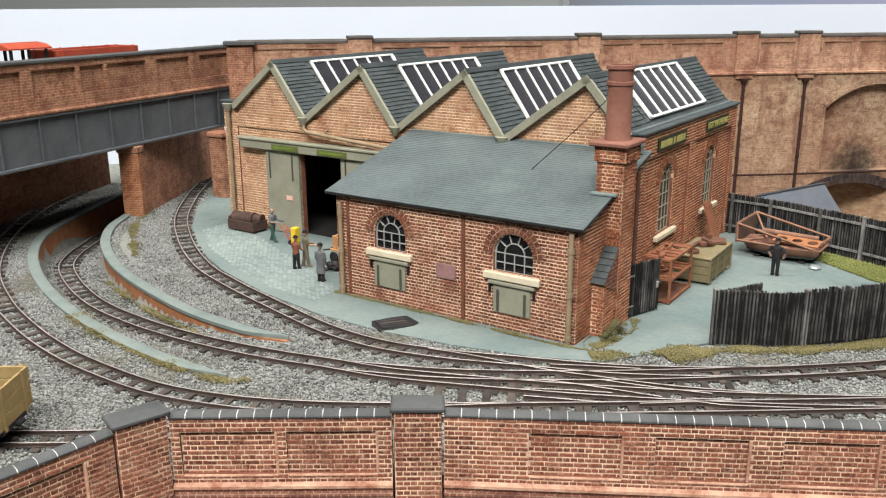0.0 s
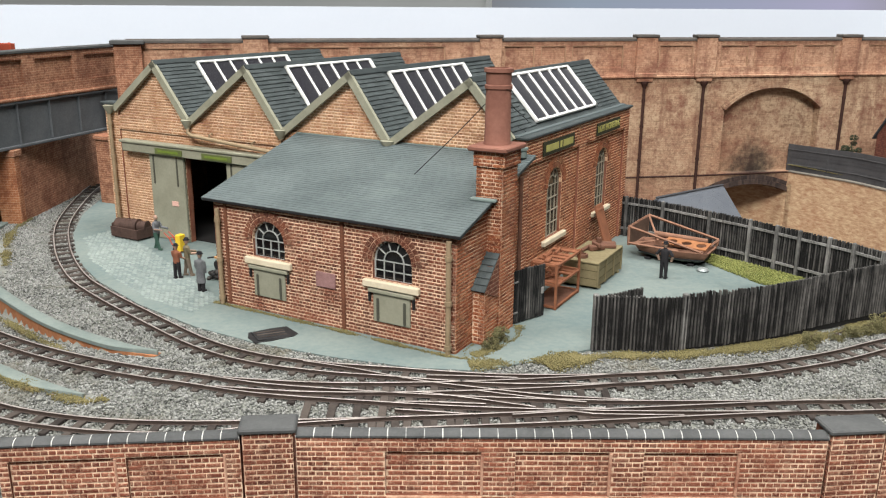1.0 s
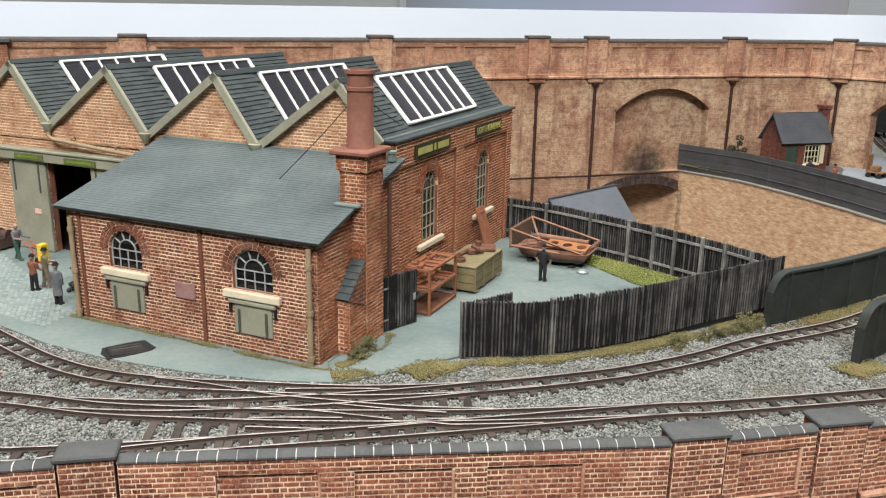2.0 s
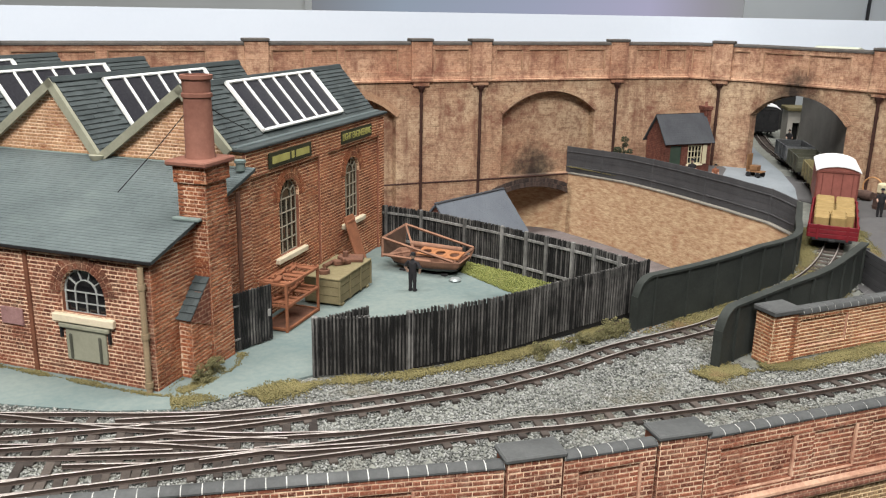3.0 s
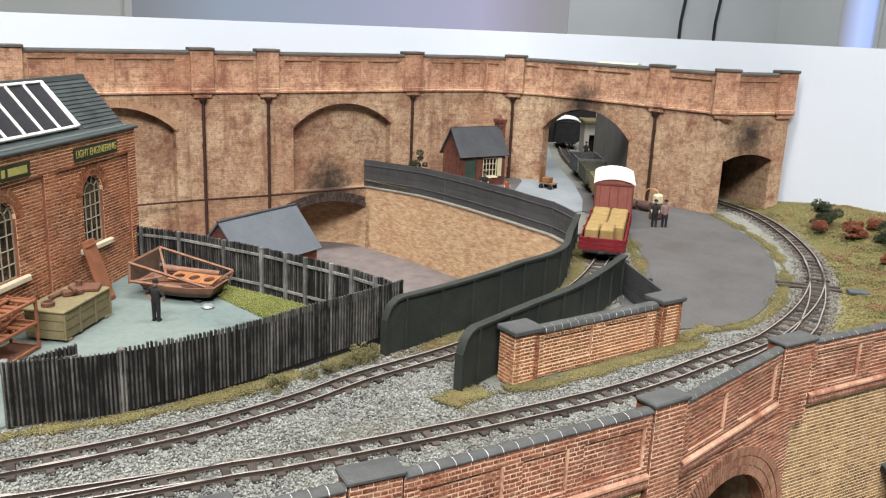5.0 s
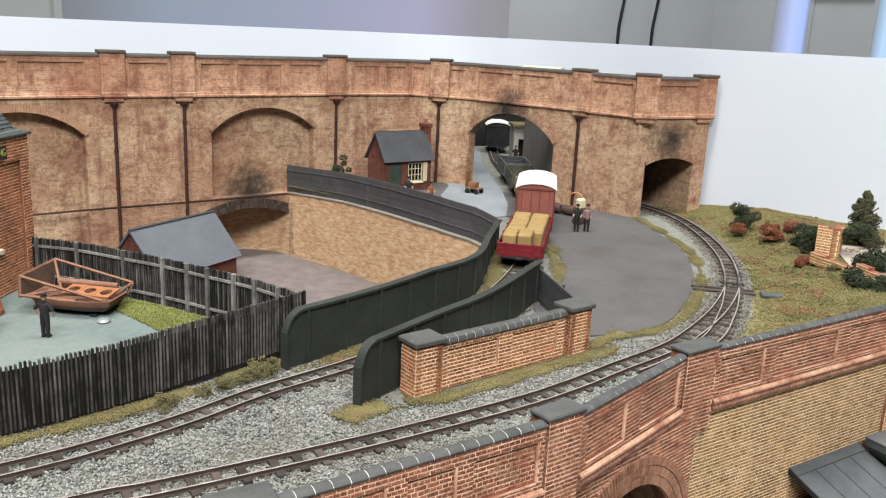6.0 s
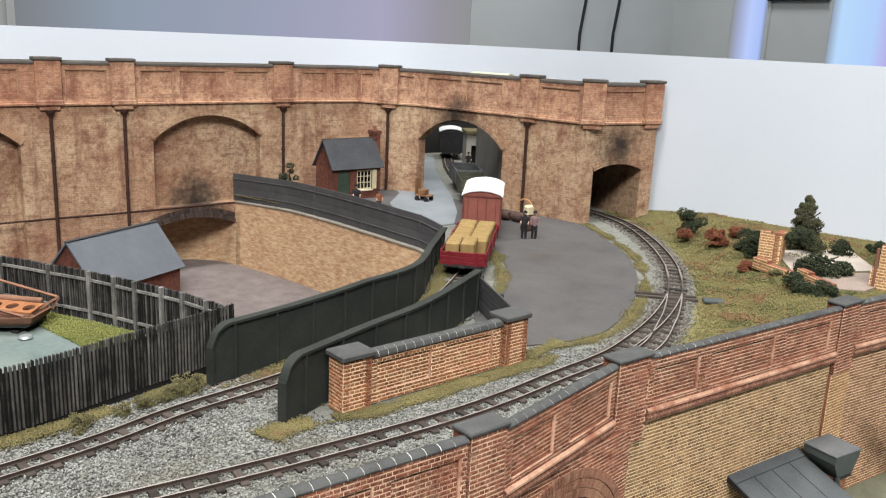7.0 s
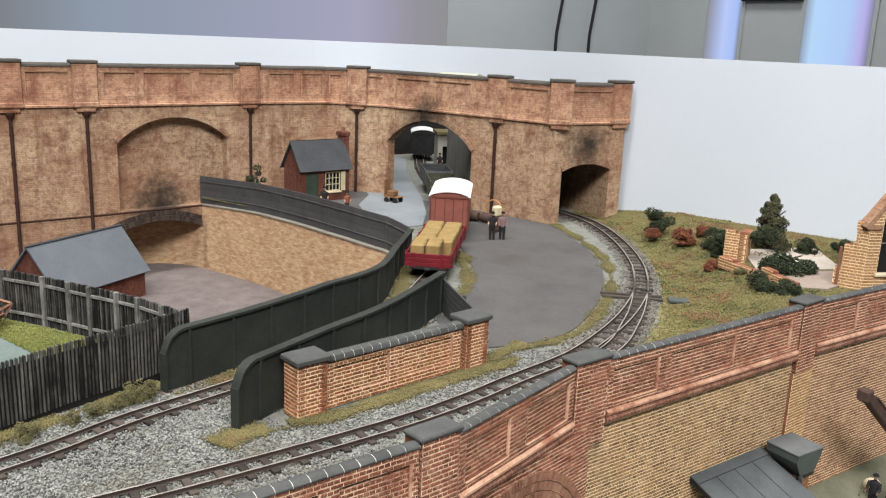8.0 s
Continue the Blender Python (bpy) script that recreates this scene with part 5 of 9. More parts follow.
def window(parent, m, w, h_spring, style, glass_mat, bar, depth=2.2, cols=4, rows=2):
    """An arched iron window: pane, frame, bars and a fan head. The sill's middle is the origin of m."""
    win = thing("window", 0, 0, 0, 0)
    win.parent = parent
    win.matrix_basis = mk(m)
    n = 14
    head = [(w / 2 * math.cos(math.pi * i / n), h_spring + w / 2 * math.sin(math.pi * i / n)) for i in range(n + 1)]
    outline = [(-w / 2, 0), (w / 2, 0)] + head
    part("pane", Geo().wallpoly(outline, depth, depth + 0.5), glass_mat, win)
    t = 0.42
    f = Geo()
    for a, b in zip(head, head[1:]):
        f.wallpoly([a, b, (b[0] * 0.92, h_spring + (b[1] - h_spring) * 0.92), (a[0] * 0.92, h_spring + (a[1] - h_spring) * 0.92)], depth - 0.5, depth)
    f.box(-w / 2, -w / 2 + 0.6, depth - 0.5, depth, 0, h_spring).box(w / 2 - 0.6, w / 2, depth - 0.5, depth, 0, h_spring).box(-w / 2, w / 2, depth - 0.5, depth, 0, 0.6)
    part("window_frame", f, bar, win)
    for c in range(1, cols):
        x = -w / 2 + w * c / cols
        part("glazing_bar", Geo().box(x - t / 2, x + t / 2, depth - 0.7, depth - 0.1, 0, h_spring), bar, win)
    for r in range(1, rows + 1):
        z = h_spring * r / rows
        part("glazing_bar", Geo().box(-w / 2, w / 2, depth - 0.75, depth - 0.15, z - t / 2, z + t / 2), bar, win)
    fan = Geo()
    r0 = w * 0.25
    for i in range(10):
        a0, a1 = math.pi * i / 10, math.pi * (i + 1) / 10
        fan.wallpoly([(math.cos(a) * r, h_spring + math.sin(a) * r) for a, r in ((a0, r0 - 0.2), (a1, r0 - 0.2), (a1, r0 + 0.25), (a0, r0 + 0.25))], depth - 0.75, depth - 0.1)
    for a in (36, 72, 108, 144):
        q = math.radians(a)
        ux, uz = math.cos(q), math.sin(q)
        p, s = (ux * r0, h_spring + uz * r0), (ux * w * 0.48, h_spring + uz * w * 0.48)
        fan.wallpoly([(p[0] - uz * t / 2, p[1] + ux * t / 2), (p[0] + uz * t / 2, p[1] - ux * t / 2), (s[0] + uz * t / 2, s[1] - ux * t / 2), (s[0] - uz * t / 2, s[1] + ux * t / 2)], depth - 0.75, depth - 0.1)
    part("fan_head", fan, bar, win)
    return win


def voussoirs(parent, m, w, spring, size, mat, y=-0.55):
    g = Geo(m)
    a = arch(-w / 2, w / 2, 0, spring, w / 2 - 0.01)
    bed = Geo(m)
    ring(bed, a, 0.0, size, y + 0.25, 1.4, 3.0, 0.0)
    tagged(part("arch_bed", bed, MORTAR if mat == BRICK_RED else MORTAR_RUST, parent, "mortar bed of the arch"), kind="stuff")
    ring(g, a, 0.1, size * 0.48, y, 1.5, 2.0)
    ring(g, a, size * 0.54, size, y, 1.5, 2.2)
    tagged(part("arch_brickwork", g, mat, parent, "two rings of arch bricks"), kind="stuff")


def slates(parent, corner, across, up, length, slope, pitch, width, mat, seed=0, cut=None, name="slating", lift=0.75):
    """Courses of slates on a slope: each tail lies over the course below."""
    rnd = random.Random(seed)
    across, up = Vector(across).normalized(), Vector(up).normalized()
    out = across.cross(up)
    g = Geo()
    rows = max(1, round(slope / pitch))
    pitch = slope / rows
    for r in range(rows):
        s = -width * (0.5 if r % 2 else 0.0)
        while s < length - 0.1:
            a, b = max(0.0, s) + 0.025, min(length, s + width) - 0.025
            s += width
            if b - a < 0.2:
                continue
            if cut and any(a < c1 and b > c0 and r * pitch < u1 and (r + 1) * pitch > u0 for c0, c1, u0, u1 in cut):
                continue
            tail = lift * rnd.uniform(0.9, 1.1)
            dz = rnd.uniform(-0.07, 0.07)
            o = Vector(corner)
            p = lambda q, v, h: o + across * q + up * v + out * h
            v0, v1 = r * pitch + dz, (r + 1) * pitch + 0.7
            g.add([p(a, v0, tail), p(b, v0, tail), p(b, v1, 0.12), p(a, v1, 0.12), p(a, v0, 0.02), p(b, v0, 0.02)], [(0, 1, 2, 3), (4, 5, 1, 0), (4, 0, 3), (5, 2, 1)])
    return tagged(part(name, g, mat, parent), kind="stuff")


def skylight(parent, p0, across, up, w, h):
    """A long glazed light of six panes in a white frame, lying on the slope."""
    across, up = Vector(across).normalized(), Vector(up).normalized()
    out = across.cross(up)
    m = Matrix((across, up, out)).transposed().to_4x4()
    m.translation = Vector(p0)
    s = thing("skylight", 0, 0)
    s.parent = parent
    s.matrix_basis = mk(m)
    fr = Geo().cbox(0, w, 0, 1.6, 0.3, 2.3, 0.3).cbox(0, w, h - 1.6, h, 0.3, 2.3, 0.3).cbox(0, 1.6, 0, h, 0.3, 2.3, 0.3).cbox(w - 3.2, w, 0, h, 0.3, 2.3, 0.3)
    part("frame", fr, WHITE_BAR, s, "white painted frame")
    for i in range(6):
        x0, x1 = 1.6 + (w - 4.8) * i / 6, 1.6 + (w - 4.8) * (i + 1) / 6
        part("pane", Geo().box(x0 + 0.1, x1 - 0.1, 1.2, h - 1.2, 0.9, 1.3), GLASS_DUSTY, s)
        if i:
            part("glazing_bar", Geo().cbox(x0 - 0.75, x0 + 0.75, 0.8, h - 0.8, 0.9, 2.2, 0.25), WHITE_BAR, s)
    return s


def gutter_hopper(parent, at):
    g = Geo()
    g.turned(at, [(1.6, -4.2), (2.2, -3.0), (3.9, 0.0), (4.2, 1.2), (3.2, 1.3)], 10)
    part("hopper", g, SAGE, parent, smooth=True)


def workshop():
    b = thing("workshop_building", 61, 368.5, 0, SHED_TURN, "red brick engineering workshop with a saw-tooth slate roof and lean-to", "building")
    ident = Matrix()
    turn = lambda x, y, deg: Matrix.Translation((x, y, 0)) @ Matrix.Rotation(math.radians(deg), 4, "Z")

    # lean-to front wall
    front = turn(-143, 0, 0)
    wins = [(143 - 107.2, 20.4), (143 - 33.6, 21.6)]
    ops = [arch(c - w / 2, c + w / 2, 29.0, 38.4, w / 2 - 0.01) for c, w in wins]
    brickwork(b, front, lambda z: (0, 143), 0, 55.5, BRICK_RED, MORTAR, thick=4, openings=ops, seed=2, pick=lambda s, z: 40 < s < 100, most=300, length=4.4)
    for c, w in wins:
        voussoirs(b, front @ Matrix.Translation((c, 0, 0)), w, 38.4, 5.2, BRICK_RED)
        win = window(b, front @ Matrix.Translation((c, 0, 29.0)), w, 9.4, "fan", GLASS_DARK, GREY_BAR, cols=4, rows=2)
        part("window_sill", Geo().cbox(-w / 2 - 4.6, w / 2 + 4.6, -2.4, 1.5, -3.4, 0.1, 0.4), CREAM, win, "thick cream stone sill")
        shut = thing("hatch", 0, 0)
        shut.parent = b
        shut.matrix_basis = mk(front @ Matrix.Translation((c, 0, 8.6)))
        part("hatch_board", Geo().cbox(-10.2, 10.2, -1.0, 0.2, 0, 14.2, 0.3), SAGE, shut)
        part("hatch_hood", Geo().cbox(-12.6, 12.6, -2.2, 0.2, 14.4, 16.4, 0.4), SAGE, shut)
        for x in (-7.4, 7.4):
            part("hatch_strap", Geo().cbox(x - 0.75, x + 0.75, -1.7, -0.9, 0.8, 12.0, 0.4), SAGE_DARK, shut, "dark strap")
        for x in (-12.2, 12.2):
            part("bracket", Geo().cbox(x - 0.5, x + 0.5, -1.6, 0.1, 9.5, 14.4, 0.2), DEEP_BLACK, shut)
    part("plaque", Geo(front).cbox(65.4, 77.0, -0.9, 0.2, 20.2, 27.8, 0.2), PLAQUE, b, "purple patch of small bricks")
    pil = Geo(front)
    pil.cbox(80.6, 82.6, -0.9, 0.2, 0, 55, 0.2)
    part("movement_joint", pil, BRICK_JOINT, b, "dark vertical joint strip")
    # left pilaster, right corner and downpipes
    for x, z1 in ((4.5, 52), (140.6, 54)):
        g = Geo(front)
        g.cyl((x, -2.4, 0.5), (x, -2.4, z1), 1.25, n=10)
        for z in (3, 24, 45):
            g.cyl((x, -2.4, z), (x, -2.4, z + 2.2), 1.75, n=10)
        part("downpipe", g, PIPE, b, "tan painted downpipe", smooth=True)
    part("pilaster", Geo(front).cbox(7.2, 9.0, -0.8, 0.2, 0, 55, 0.2), BRICK_JOINT, b)
    eave = Geo().cbox(-147, 3.4, -3.6, -2.2, 55.6, 57.2, 0.3)
    part("gutter", eave, DEEP_BLACK, b, "black eaves gutter")

    # lean-to side walls under the sloping roof
    top = lambda s: 55.5 + (79.5 - 56.5) * s / 77
    def slant(z):
        if z <= 55.5:
            return (0, 77)
        s = (z - 55.5) * 77 / 23.0
        return (s, 77) if s < 76 else None
    brickwork(b, turn(0, 0, 90), slant, 0, 78, BRICK_RUSSET, MORTAR, thick=4, seed=3, pick=lambda s, z: s < 16, most=150, length=4.4)
    brickwork(b, turn(-143, 77, -90), lambda z: (0, 77 - (0 if z <= 55.5 else (z - 55.5) * 77 / 23.0)), 0, 78, BRICK_RED, MORTAR, thick=4, seed=4, length=4.4)

    # lean-to roof
    roof = thing("lean_to_roof", 0, 0)
    roof.parent = b
    up = Vector((0, 80, 23.6))
    o = Vector((-148, -3.4, 56.9))
    deck = Geo()
    nrm = Vector((1, 0, 0)).cross(up.normalized())
    p = [o, o + Vector((151.5, 0, 0)), o + Vector((151.5, 0, 0)) + up, o + up]
    deck.add([q - nrm * 0.02 for q in p] + [q - nrm * 1.3 for q in p], [(0, 1, 2, 3), (7, 6, 5, 4), (0, 4, 5, 1), (1, 5, 6, 2), (2, 6, 7, 3), (3, 7, 4, 0)])
    part("roof_deck", deck, SLATE, roof)
    slates(roof, o, (1, 0, 0), up, 151.5, up.length, 2.1, 3.1, SLATE_LEAN, seed=5, lift=0.3)
    part("flashing", Geo().cbox(-148, -3, 75.6, 77.2, 79.2, 80.8, 0.3), FLASH, roof, "pale lead flashing")

    # chimney on the side wall
    ch = thing("chimney", 0, 38, 0)
    ch.parent = b
    ch.matrix_basis = mk(Matrix.Translation((0, 38, 0)))
    for deg, w, ox, oy in ((0, 13.5, -6, -8), (90, 16, 7.5, -8), (180, 13.5, 7.5, 8), (270, 16, -6, 8)):
        brickwork(ch, turn(ox, oy, deg), lambda z, w=w: (0, w), 0 if deg == 90 else 40, 82, BRICK_RUSSET, MORTAR, thick=2.5, seed=6 + deg, length=4.4, pick=lambda s, z: z > 50, most=80)
        brickwork(ch, turn(ox, oy, deg) @ Matrix.Translation((0, -1.1, 0)), lambda z, w=w: (-1.1, w + 1.1), 82, 89.2, BRICK_RUSSET, MORTAR, thick=3, seed=7 + deg, length=4.4)
    brickwork(ch, turn(0.5, -8, 0), lambda z: (0, 7), 0, 50, BRICK_RUSSET, MORTAR, thick=3, seed=19, length=4.4)
    part("flashing", Geo().cbox(-7.6, 5.5, -11.4, -8.5, 66.2, 67.6, 0.3), FLASH, ch, "pale lead flashing")
    part("slab", Geo().cbox(-9.4, 10.4, -11.5, 11.5, 89.2, 91.6, 0.6), TERRACOTTA, ch, "terracotta-coloured slab")
    pot = Geo()
    pot.turned((0, 1, 91.6), [(6.5, 0), (6.4, 0.8), (6.1, 1.4), (5.8, 25), (6.4, 25.4), (6.4, 26.8), (5.8, 27.2), (5.9, 32.2), (6.8, 32.8), (6.8, 34.4), (5.2, 34.5), (5.0, 28)], 24)
    part("chimney_pot", pot, TERRACOTTA, ch, "tall terracotta pot", smooth=True)
    # low breast with a slated shoulder before the stack
    bu = thing("shoulder", 0, 0)
    bu.parent = b
    brickwork(bu, turn(0, 16, 0), lambda z: (0.4, 6.4), 0, 27, BRICK_RUSSET, MORTAR, thick=3, seed=30, length=4.4)
    brickwork(bu, turn(6.4, 16, 90), lambda z: (0 if z < 27 else (z - 27) * 0.95, 14), 0, 40, BRICK_RUSSET, MORTAR, thick=3, seed=31, length=4.4)
    slates(bu, (-0.2, 14.6, 26.6), (1, 0, 0), (0, 15.4, 15), 7.4, 21.5, 3.6, 2.6, SLATE, seed=8)
    part("shoulder_core", Geo().add([(0, 15.2, 26.4), (7, 15.2, 26.4), (7, 30, 41), (0, 30, 41), (0, 30, 20), (7, 30, 20)], [(0, 1, 2, 3), (0, 4, 5, 1), (1, 5, 2), (0, 3, 4), (3, 2, 5, 4)]), BREAST_BRICK, bu)

    # main right side wall
    rw = turn(-3, 77, 90)
    L = 168
    rwins = [(42.8, 21.0), (121.6, 20.4)]
    rops = [arch(c - w / 2, c + w / 2, 28.0, 57.2, w / 2 - 0.01) for c, w in rwins]
    brickwork(b, rw, lambda z: (0, L), 0, 88, BRICK_RUSSET, MORTAR_RUST, thick=4, openings=rops, seed=11, pick=lambda s, z: s < 40 and z > 20, most=300, length=4.4)
    for c, w in rwins:
        voussoirs(b, rw @ Matrix.Translation((c, 0, 0)), w, 57.2, 6.0, BRICK_RUSSET)
        win = window(b, rw @ Matrix.Translation((c, 0, 28.0)), w, 29.2, "tall", GLASS_BROWN, DIM_BAR, cols=4, rows=4)
        part("window_sill", Geo().cbox(-w / 2 - 5.6, w / 2 + 5.6, -2.4, 1.5, -2.8, 0.1, 0.4), CREAM, win, "thick cream stone sill")
    for s0, s1 in ((-0.5, 4.5), (76, 86), (160, 168.6)):
        for z0, z1 in ((0, 74.5),):
            brickwork(b, rw @ Matrix.Translation((0, -1.5, 0)), lambda z, s0=s0, s1=s1: (s0, s1), z0, z1, BRICK_RUSSET, MORTAR_RUST, thick=1.5, seed=int(s0) + 20, length=4.4)
    brickwork(b, rw @ Matrix.Translation((0, -1.5, 0)), lambda z: (-0.5, L + 0.6), 74.5, 88, BRICK_RUSSET, MORTAR_RUST, thick=1.5, seed=21, length=4.4)
    corner = Geo(rw)
    corner.cbox(-2, L + 3, -3.0, 5, 87.8, 89.4, 0.4)
    part("eaves_board", corner, SLATE, b)
    part("lead_gutter", Geo(rw).cbox(-1.5, L + 2.5, 2.0, 9.0, 89.0, 90.0, 0.3), SLATE_LEAN, b, "flat lead gutter behind the wall head")
    # sign boards
    for s0, s1, z0, z1, words in ((19.5, 64.5, 76.6, 84.2, None), (102.5, 146.0, 76.9, 84.4, "LIGHT ENGINEERING")):
        sg = thing("sign_board", 0, 0)
        sg.parent = b
        sg.matrix_basis = mk(rw @ Matrix.Translation((s0, -1.9, z0)))
        w, h = s1 - s0, z1 - z0
        part("board", Geo().cbox(0, w, -0.7, 0, 0, h, 0.15), SIGN_DARK, sg, "dark green sign board")
        if words:
            cu = bpy.data.curves.new("lettering", "FONT")
            cu.body, cu.size, cu.extrude, cu.align_x, cu.align_y = words, 0.0058, 0.00012, "CENTER", "CENTER"
            ob = new("lettering", cu)
            ob.parent = sg
            ob.matrix_basis = Matrix.Translation((w / 2 * K, -0.85 * K, h / 2 * K)) @ Matrix.Rotation(math.radians(90), 4, "X") @ Matrix.Diagonal((0.75, 1, 1, 1))
            cu.materials.append(SIGN_YELLOW)
            tagged(ob, "yellow painted capital letters")
        else:
            for x0, x1 in ((3, 20.5), (22.8, 25.4), (27.6, 42)):
                part("lettering_bar", Geo().box(x0, x1, -0.95, -0.6, h * 0.26, h * 0.74), SIGN_YELLOW, sg, "yellow bar where lettering stands")

    # main front wall with its four gables
    fw = turn(-311, 77, 0)
    def gables(z):
        lo, hi = 0.0, 308.0
        return (lo, hi) if z < 81 else None
    ops = [hole(311 - 241, 311 - 174, 0, 57.2)]
    brickwork(b, fw, gables, 0, 80.6, BRICK_GABLE, MORTAR, thick=4, openings=ops, seed=12, pick=lambda s, z: s < 66 and z > 20, most=300, length=4.4)
    for i, (apex, l, lz, r, rz) in enumerate(BAYS):
        def tri(z, apex=apex, l=l, lz=lz, r=r, rz=rz):
            a = l + (apex - l) * max(0.0, (z - lz) / (RIDGE - 1 - lz)) + 311
            c = r + (apex - r) * max(0.0, (z - rz) / (RIDGE - 1 - rz)) + 311
            return (a, c) if c - a > 1.0 else None
        brickwork(b, fw, tri, 80.6, 115, BRICK_GABLE, MORTAR, thick=4, seed=13 + i, pick=lambda s, z: True, most=60, length=4.4)
    brickwork(b, fw, lambda z: (302.0, 308.0), 80.6, 88, BRICK_GABLE, MORTAR, thick=4, seed=28, length=4.4)
    brickwork(b, fw, lambda z: (0, 14), 80.6, 88, BRICK_GABLE, MORTAR, thick=4, seed=18, length=4.4)
    for s0, s1 in ((0, 12.5),):
        brickwork(b, fw @ Matrix.Translation((0, -1.4, 0)), lambda z: (0, 12.5), 0, 87, BRICK_GABLE, MORTAR, thick=1.4, seed=22, length=4.4)
    brickwork(b, fw @ Matrix.Translation((0, -1.2, 0)), lambda z: (12.5, 170), 71.5, 80.6, BRICK_GABLE, MORTAR, thick=1.2, seed=23, length=4.4)
    part("pier_cap", Geo(fw).cbox(-2, 15, -3.4, 6, 87.4, 89.2, 0.4), SLATE, b, "dark slate capping")
    # back and left walls
    part("back_wall", Geo().box(-311, -3, 241, 245, 0, 82), FAR_RED, b)
    for apex, l, lz, r, rz in BAYS:
        part("back_gable", Geo().wallpoly([(l, 81), (r, 81), (r, rz), (apex, RIDGE), (l, lz)], 241, 245), FAR_RED, b)
    part("left_wall", Geo().box(-311, -307, 81, 241, 0, 88), FAR_RED, b)
    # black sheets behind the door: the darkness indoors is painted on them
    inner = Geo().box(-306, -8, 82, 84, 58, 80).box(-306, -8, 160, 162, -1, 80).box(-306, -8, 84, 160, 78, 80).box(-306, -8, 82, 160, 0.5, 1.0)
    part("interior", inner, DARK_ROOM, b, "black sheets standing in for the unlit workshop interior")

    # roofs
    for i, (apex, l, lz, r, rz) in enumerate(BAYS):
        rf = thing("saw_tooth_roof", 0, 0)
        rf.parent = b
        y0, y1 = 74.2, 245.6
        for side, (ex, ez) in enumerate(((l, lz), (r, rz))):
            a, e = Vector((apex, 0, RIDGE + 0.8)), Vector((ex, 0, ez + 0.6))
            if i == 3 and side:
                e = Vector((-8.0, 0, 89.2))
            if i == 0 and not side:
                e = Vector((-300, 0, 86.8))
            n = Vector((-(a - e).z, 0, (a - e).x)) if side == 0 else Vector(((a - e).z, 0, -(a - e).x))
            n.normalize()
            if n.z < 0:
                n = -n
            dk = Geo()
            pts = [Vector((q.x, y, q.z)) for q, y in ((e, y0), (e, y1), (a, y1), (a, y0))]
            dk.add([q - n * 0.05 for q in pts] + [q - n * 1.8 for q in pts], [(0, 1, 2, 3), (7, 6, 5, 4), (0, 4, 5, 1), (1, 5, 6, 2), (2, 6, 7, 3), (3, 7, 4, 0)])
            part("roof_deck", dk, SLATE, rf)
            upv = a - e
            if side:
                low, high = (0.1, 0.85) if i == 3 else (0.1, 0.83)
                cut = [(34.0, 126.0, upv.length * (low + 0.02), upv.length * (low + high - 0.02))]
                slates(rf, (e.x, y0 + 1.4, e.z), (0, 1, 0), upv, y1 - y0 - 1.4, upv.length, 2.75, 7.0, SLATE, seed=40 + i, cut=cut)
                skylight(rf, Vector((e.x, y0 + 33.6, e.z)) + upv * low, (0, 1, 0), upv, 94, upv.length * high)
            else:
                slates(rf, (e.x, y1, e.z), (0, -1, 0), upv, y1 - y0 - 1.4, upv.length, 2.75, 7.0, SLATE, seed=50 + i)
            # barge boards on the front
            bg = Geo()
            d = (a - e).normalized()
            w = n * -1
            q0, q1 = e - d * 1.0, a + d * 0.4
            fr = [q0 + n * 0.4, q1 + n * 0.4, q1 - n * 3.7, q0 - n * 3.7]
            bg.wallpoly([(q.x, q.z) for q in fr], 73.0, 75.4)
            part("barge_board", bg, SAGE, rf, "sage painted barge board")
        part("ridge_tiles", Geo().sweep([(apex, y0 - 0.6, RIDGE + 0.9), (apex, y1, RIDGE + 0.9)], [(-2.2, -1.6), (2.2, -1.6), (0.9, 0.8), (-0.9, 0.8)]), SLATE, rf)
        if i < 3:
            gutter_hopper(b, (r - 0.3, 73.4, rz - 0.5))
    # doors, door track and its name boards
    dr = thing("sliding_door", 0, 0)
    dr.parent = b
    part("leaf", Geo().cbox(-271, -240.5, 73.9, 76.2, 0.6, 57.5, 0.4), SAGE, dr)
    for x in (-267, -246):
        part("strap", Geo().cbox(x - 0.6, x + 0.6, 73.3, 74.0, 38, 57, 0.2), SAGE_DARK, dr)
    part("notice", Geo().cbox(-252.6, -247, 73.4, 74.0, 24.5, 27.6, 0.1), NOTICE, dr, "small pink and white notice")
    dr2 = thing("sliding_door", 0, 0)
    dr2.parent = b
    part("leaf", Geo().cbox(-203.5, -173, 73.9, 76.2, 0.6, 57.5, 0.4), SAGE, dr2)
    part("strap", Geo().cbox(-199.6, -198.4, 73.3, 74.0, 38, 57, 0.2), SAGE_DARK, dr2)
    beam = thing("door_track", 0, 0)
    beam.parent = b
    part("beam", Geo().cbox(-293.5, -150, 71.6, 76.5, 57.8, 63.6, 0.5), SAGE, beam)
    part("beam_top", Geo().cbox(-295, -150, 70.6, 77, 63.6, 65.6, 0.5), SAGE, beam)
    for x0, x1 in ((-262, -238), (-221, -196)):
        sg = part("name_board", Geo().cbox(x0, x1, 70.9, 71.7, 58.6, 62.4, 0.15), SIGN_LIME, beam, "lime green name board")
        part("lettering_bar", Geo().box(x0 + 3, x1 - 3, 70.7, 70.95, 59.9, 61.2), SIGN_BARS, sg, "dark bar where the lettering stands")
    # front pipes
    g = Geo()
    g.cyl((-304, 72.8, 1), (-304, 72.8, 82), 1.3, n=10)
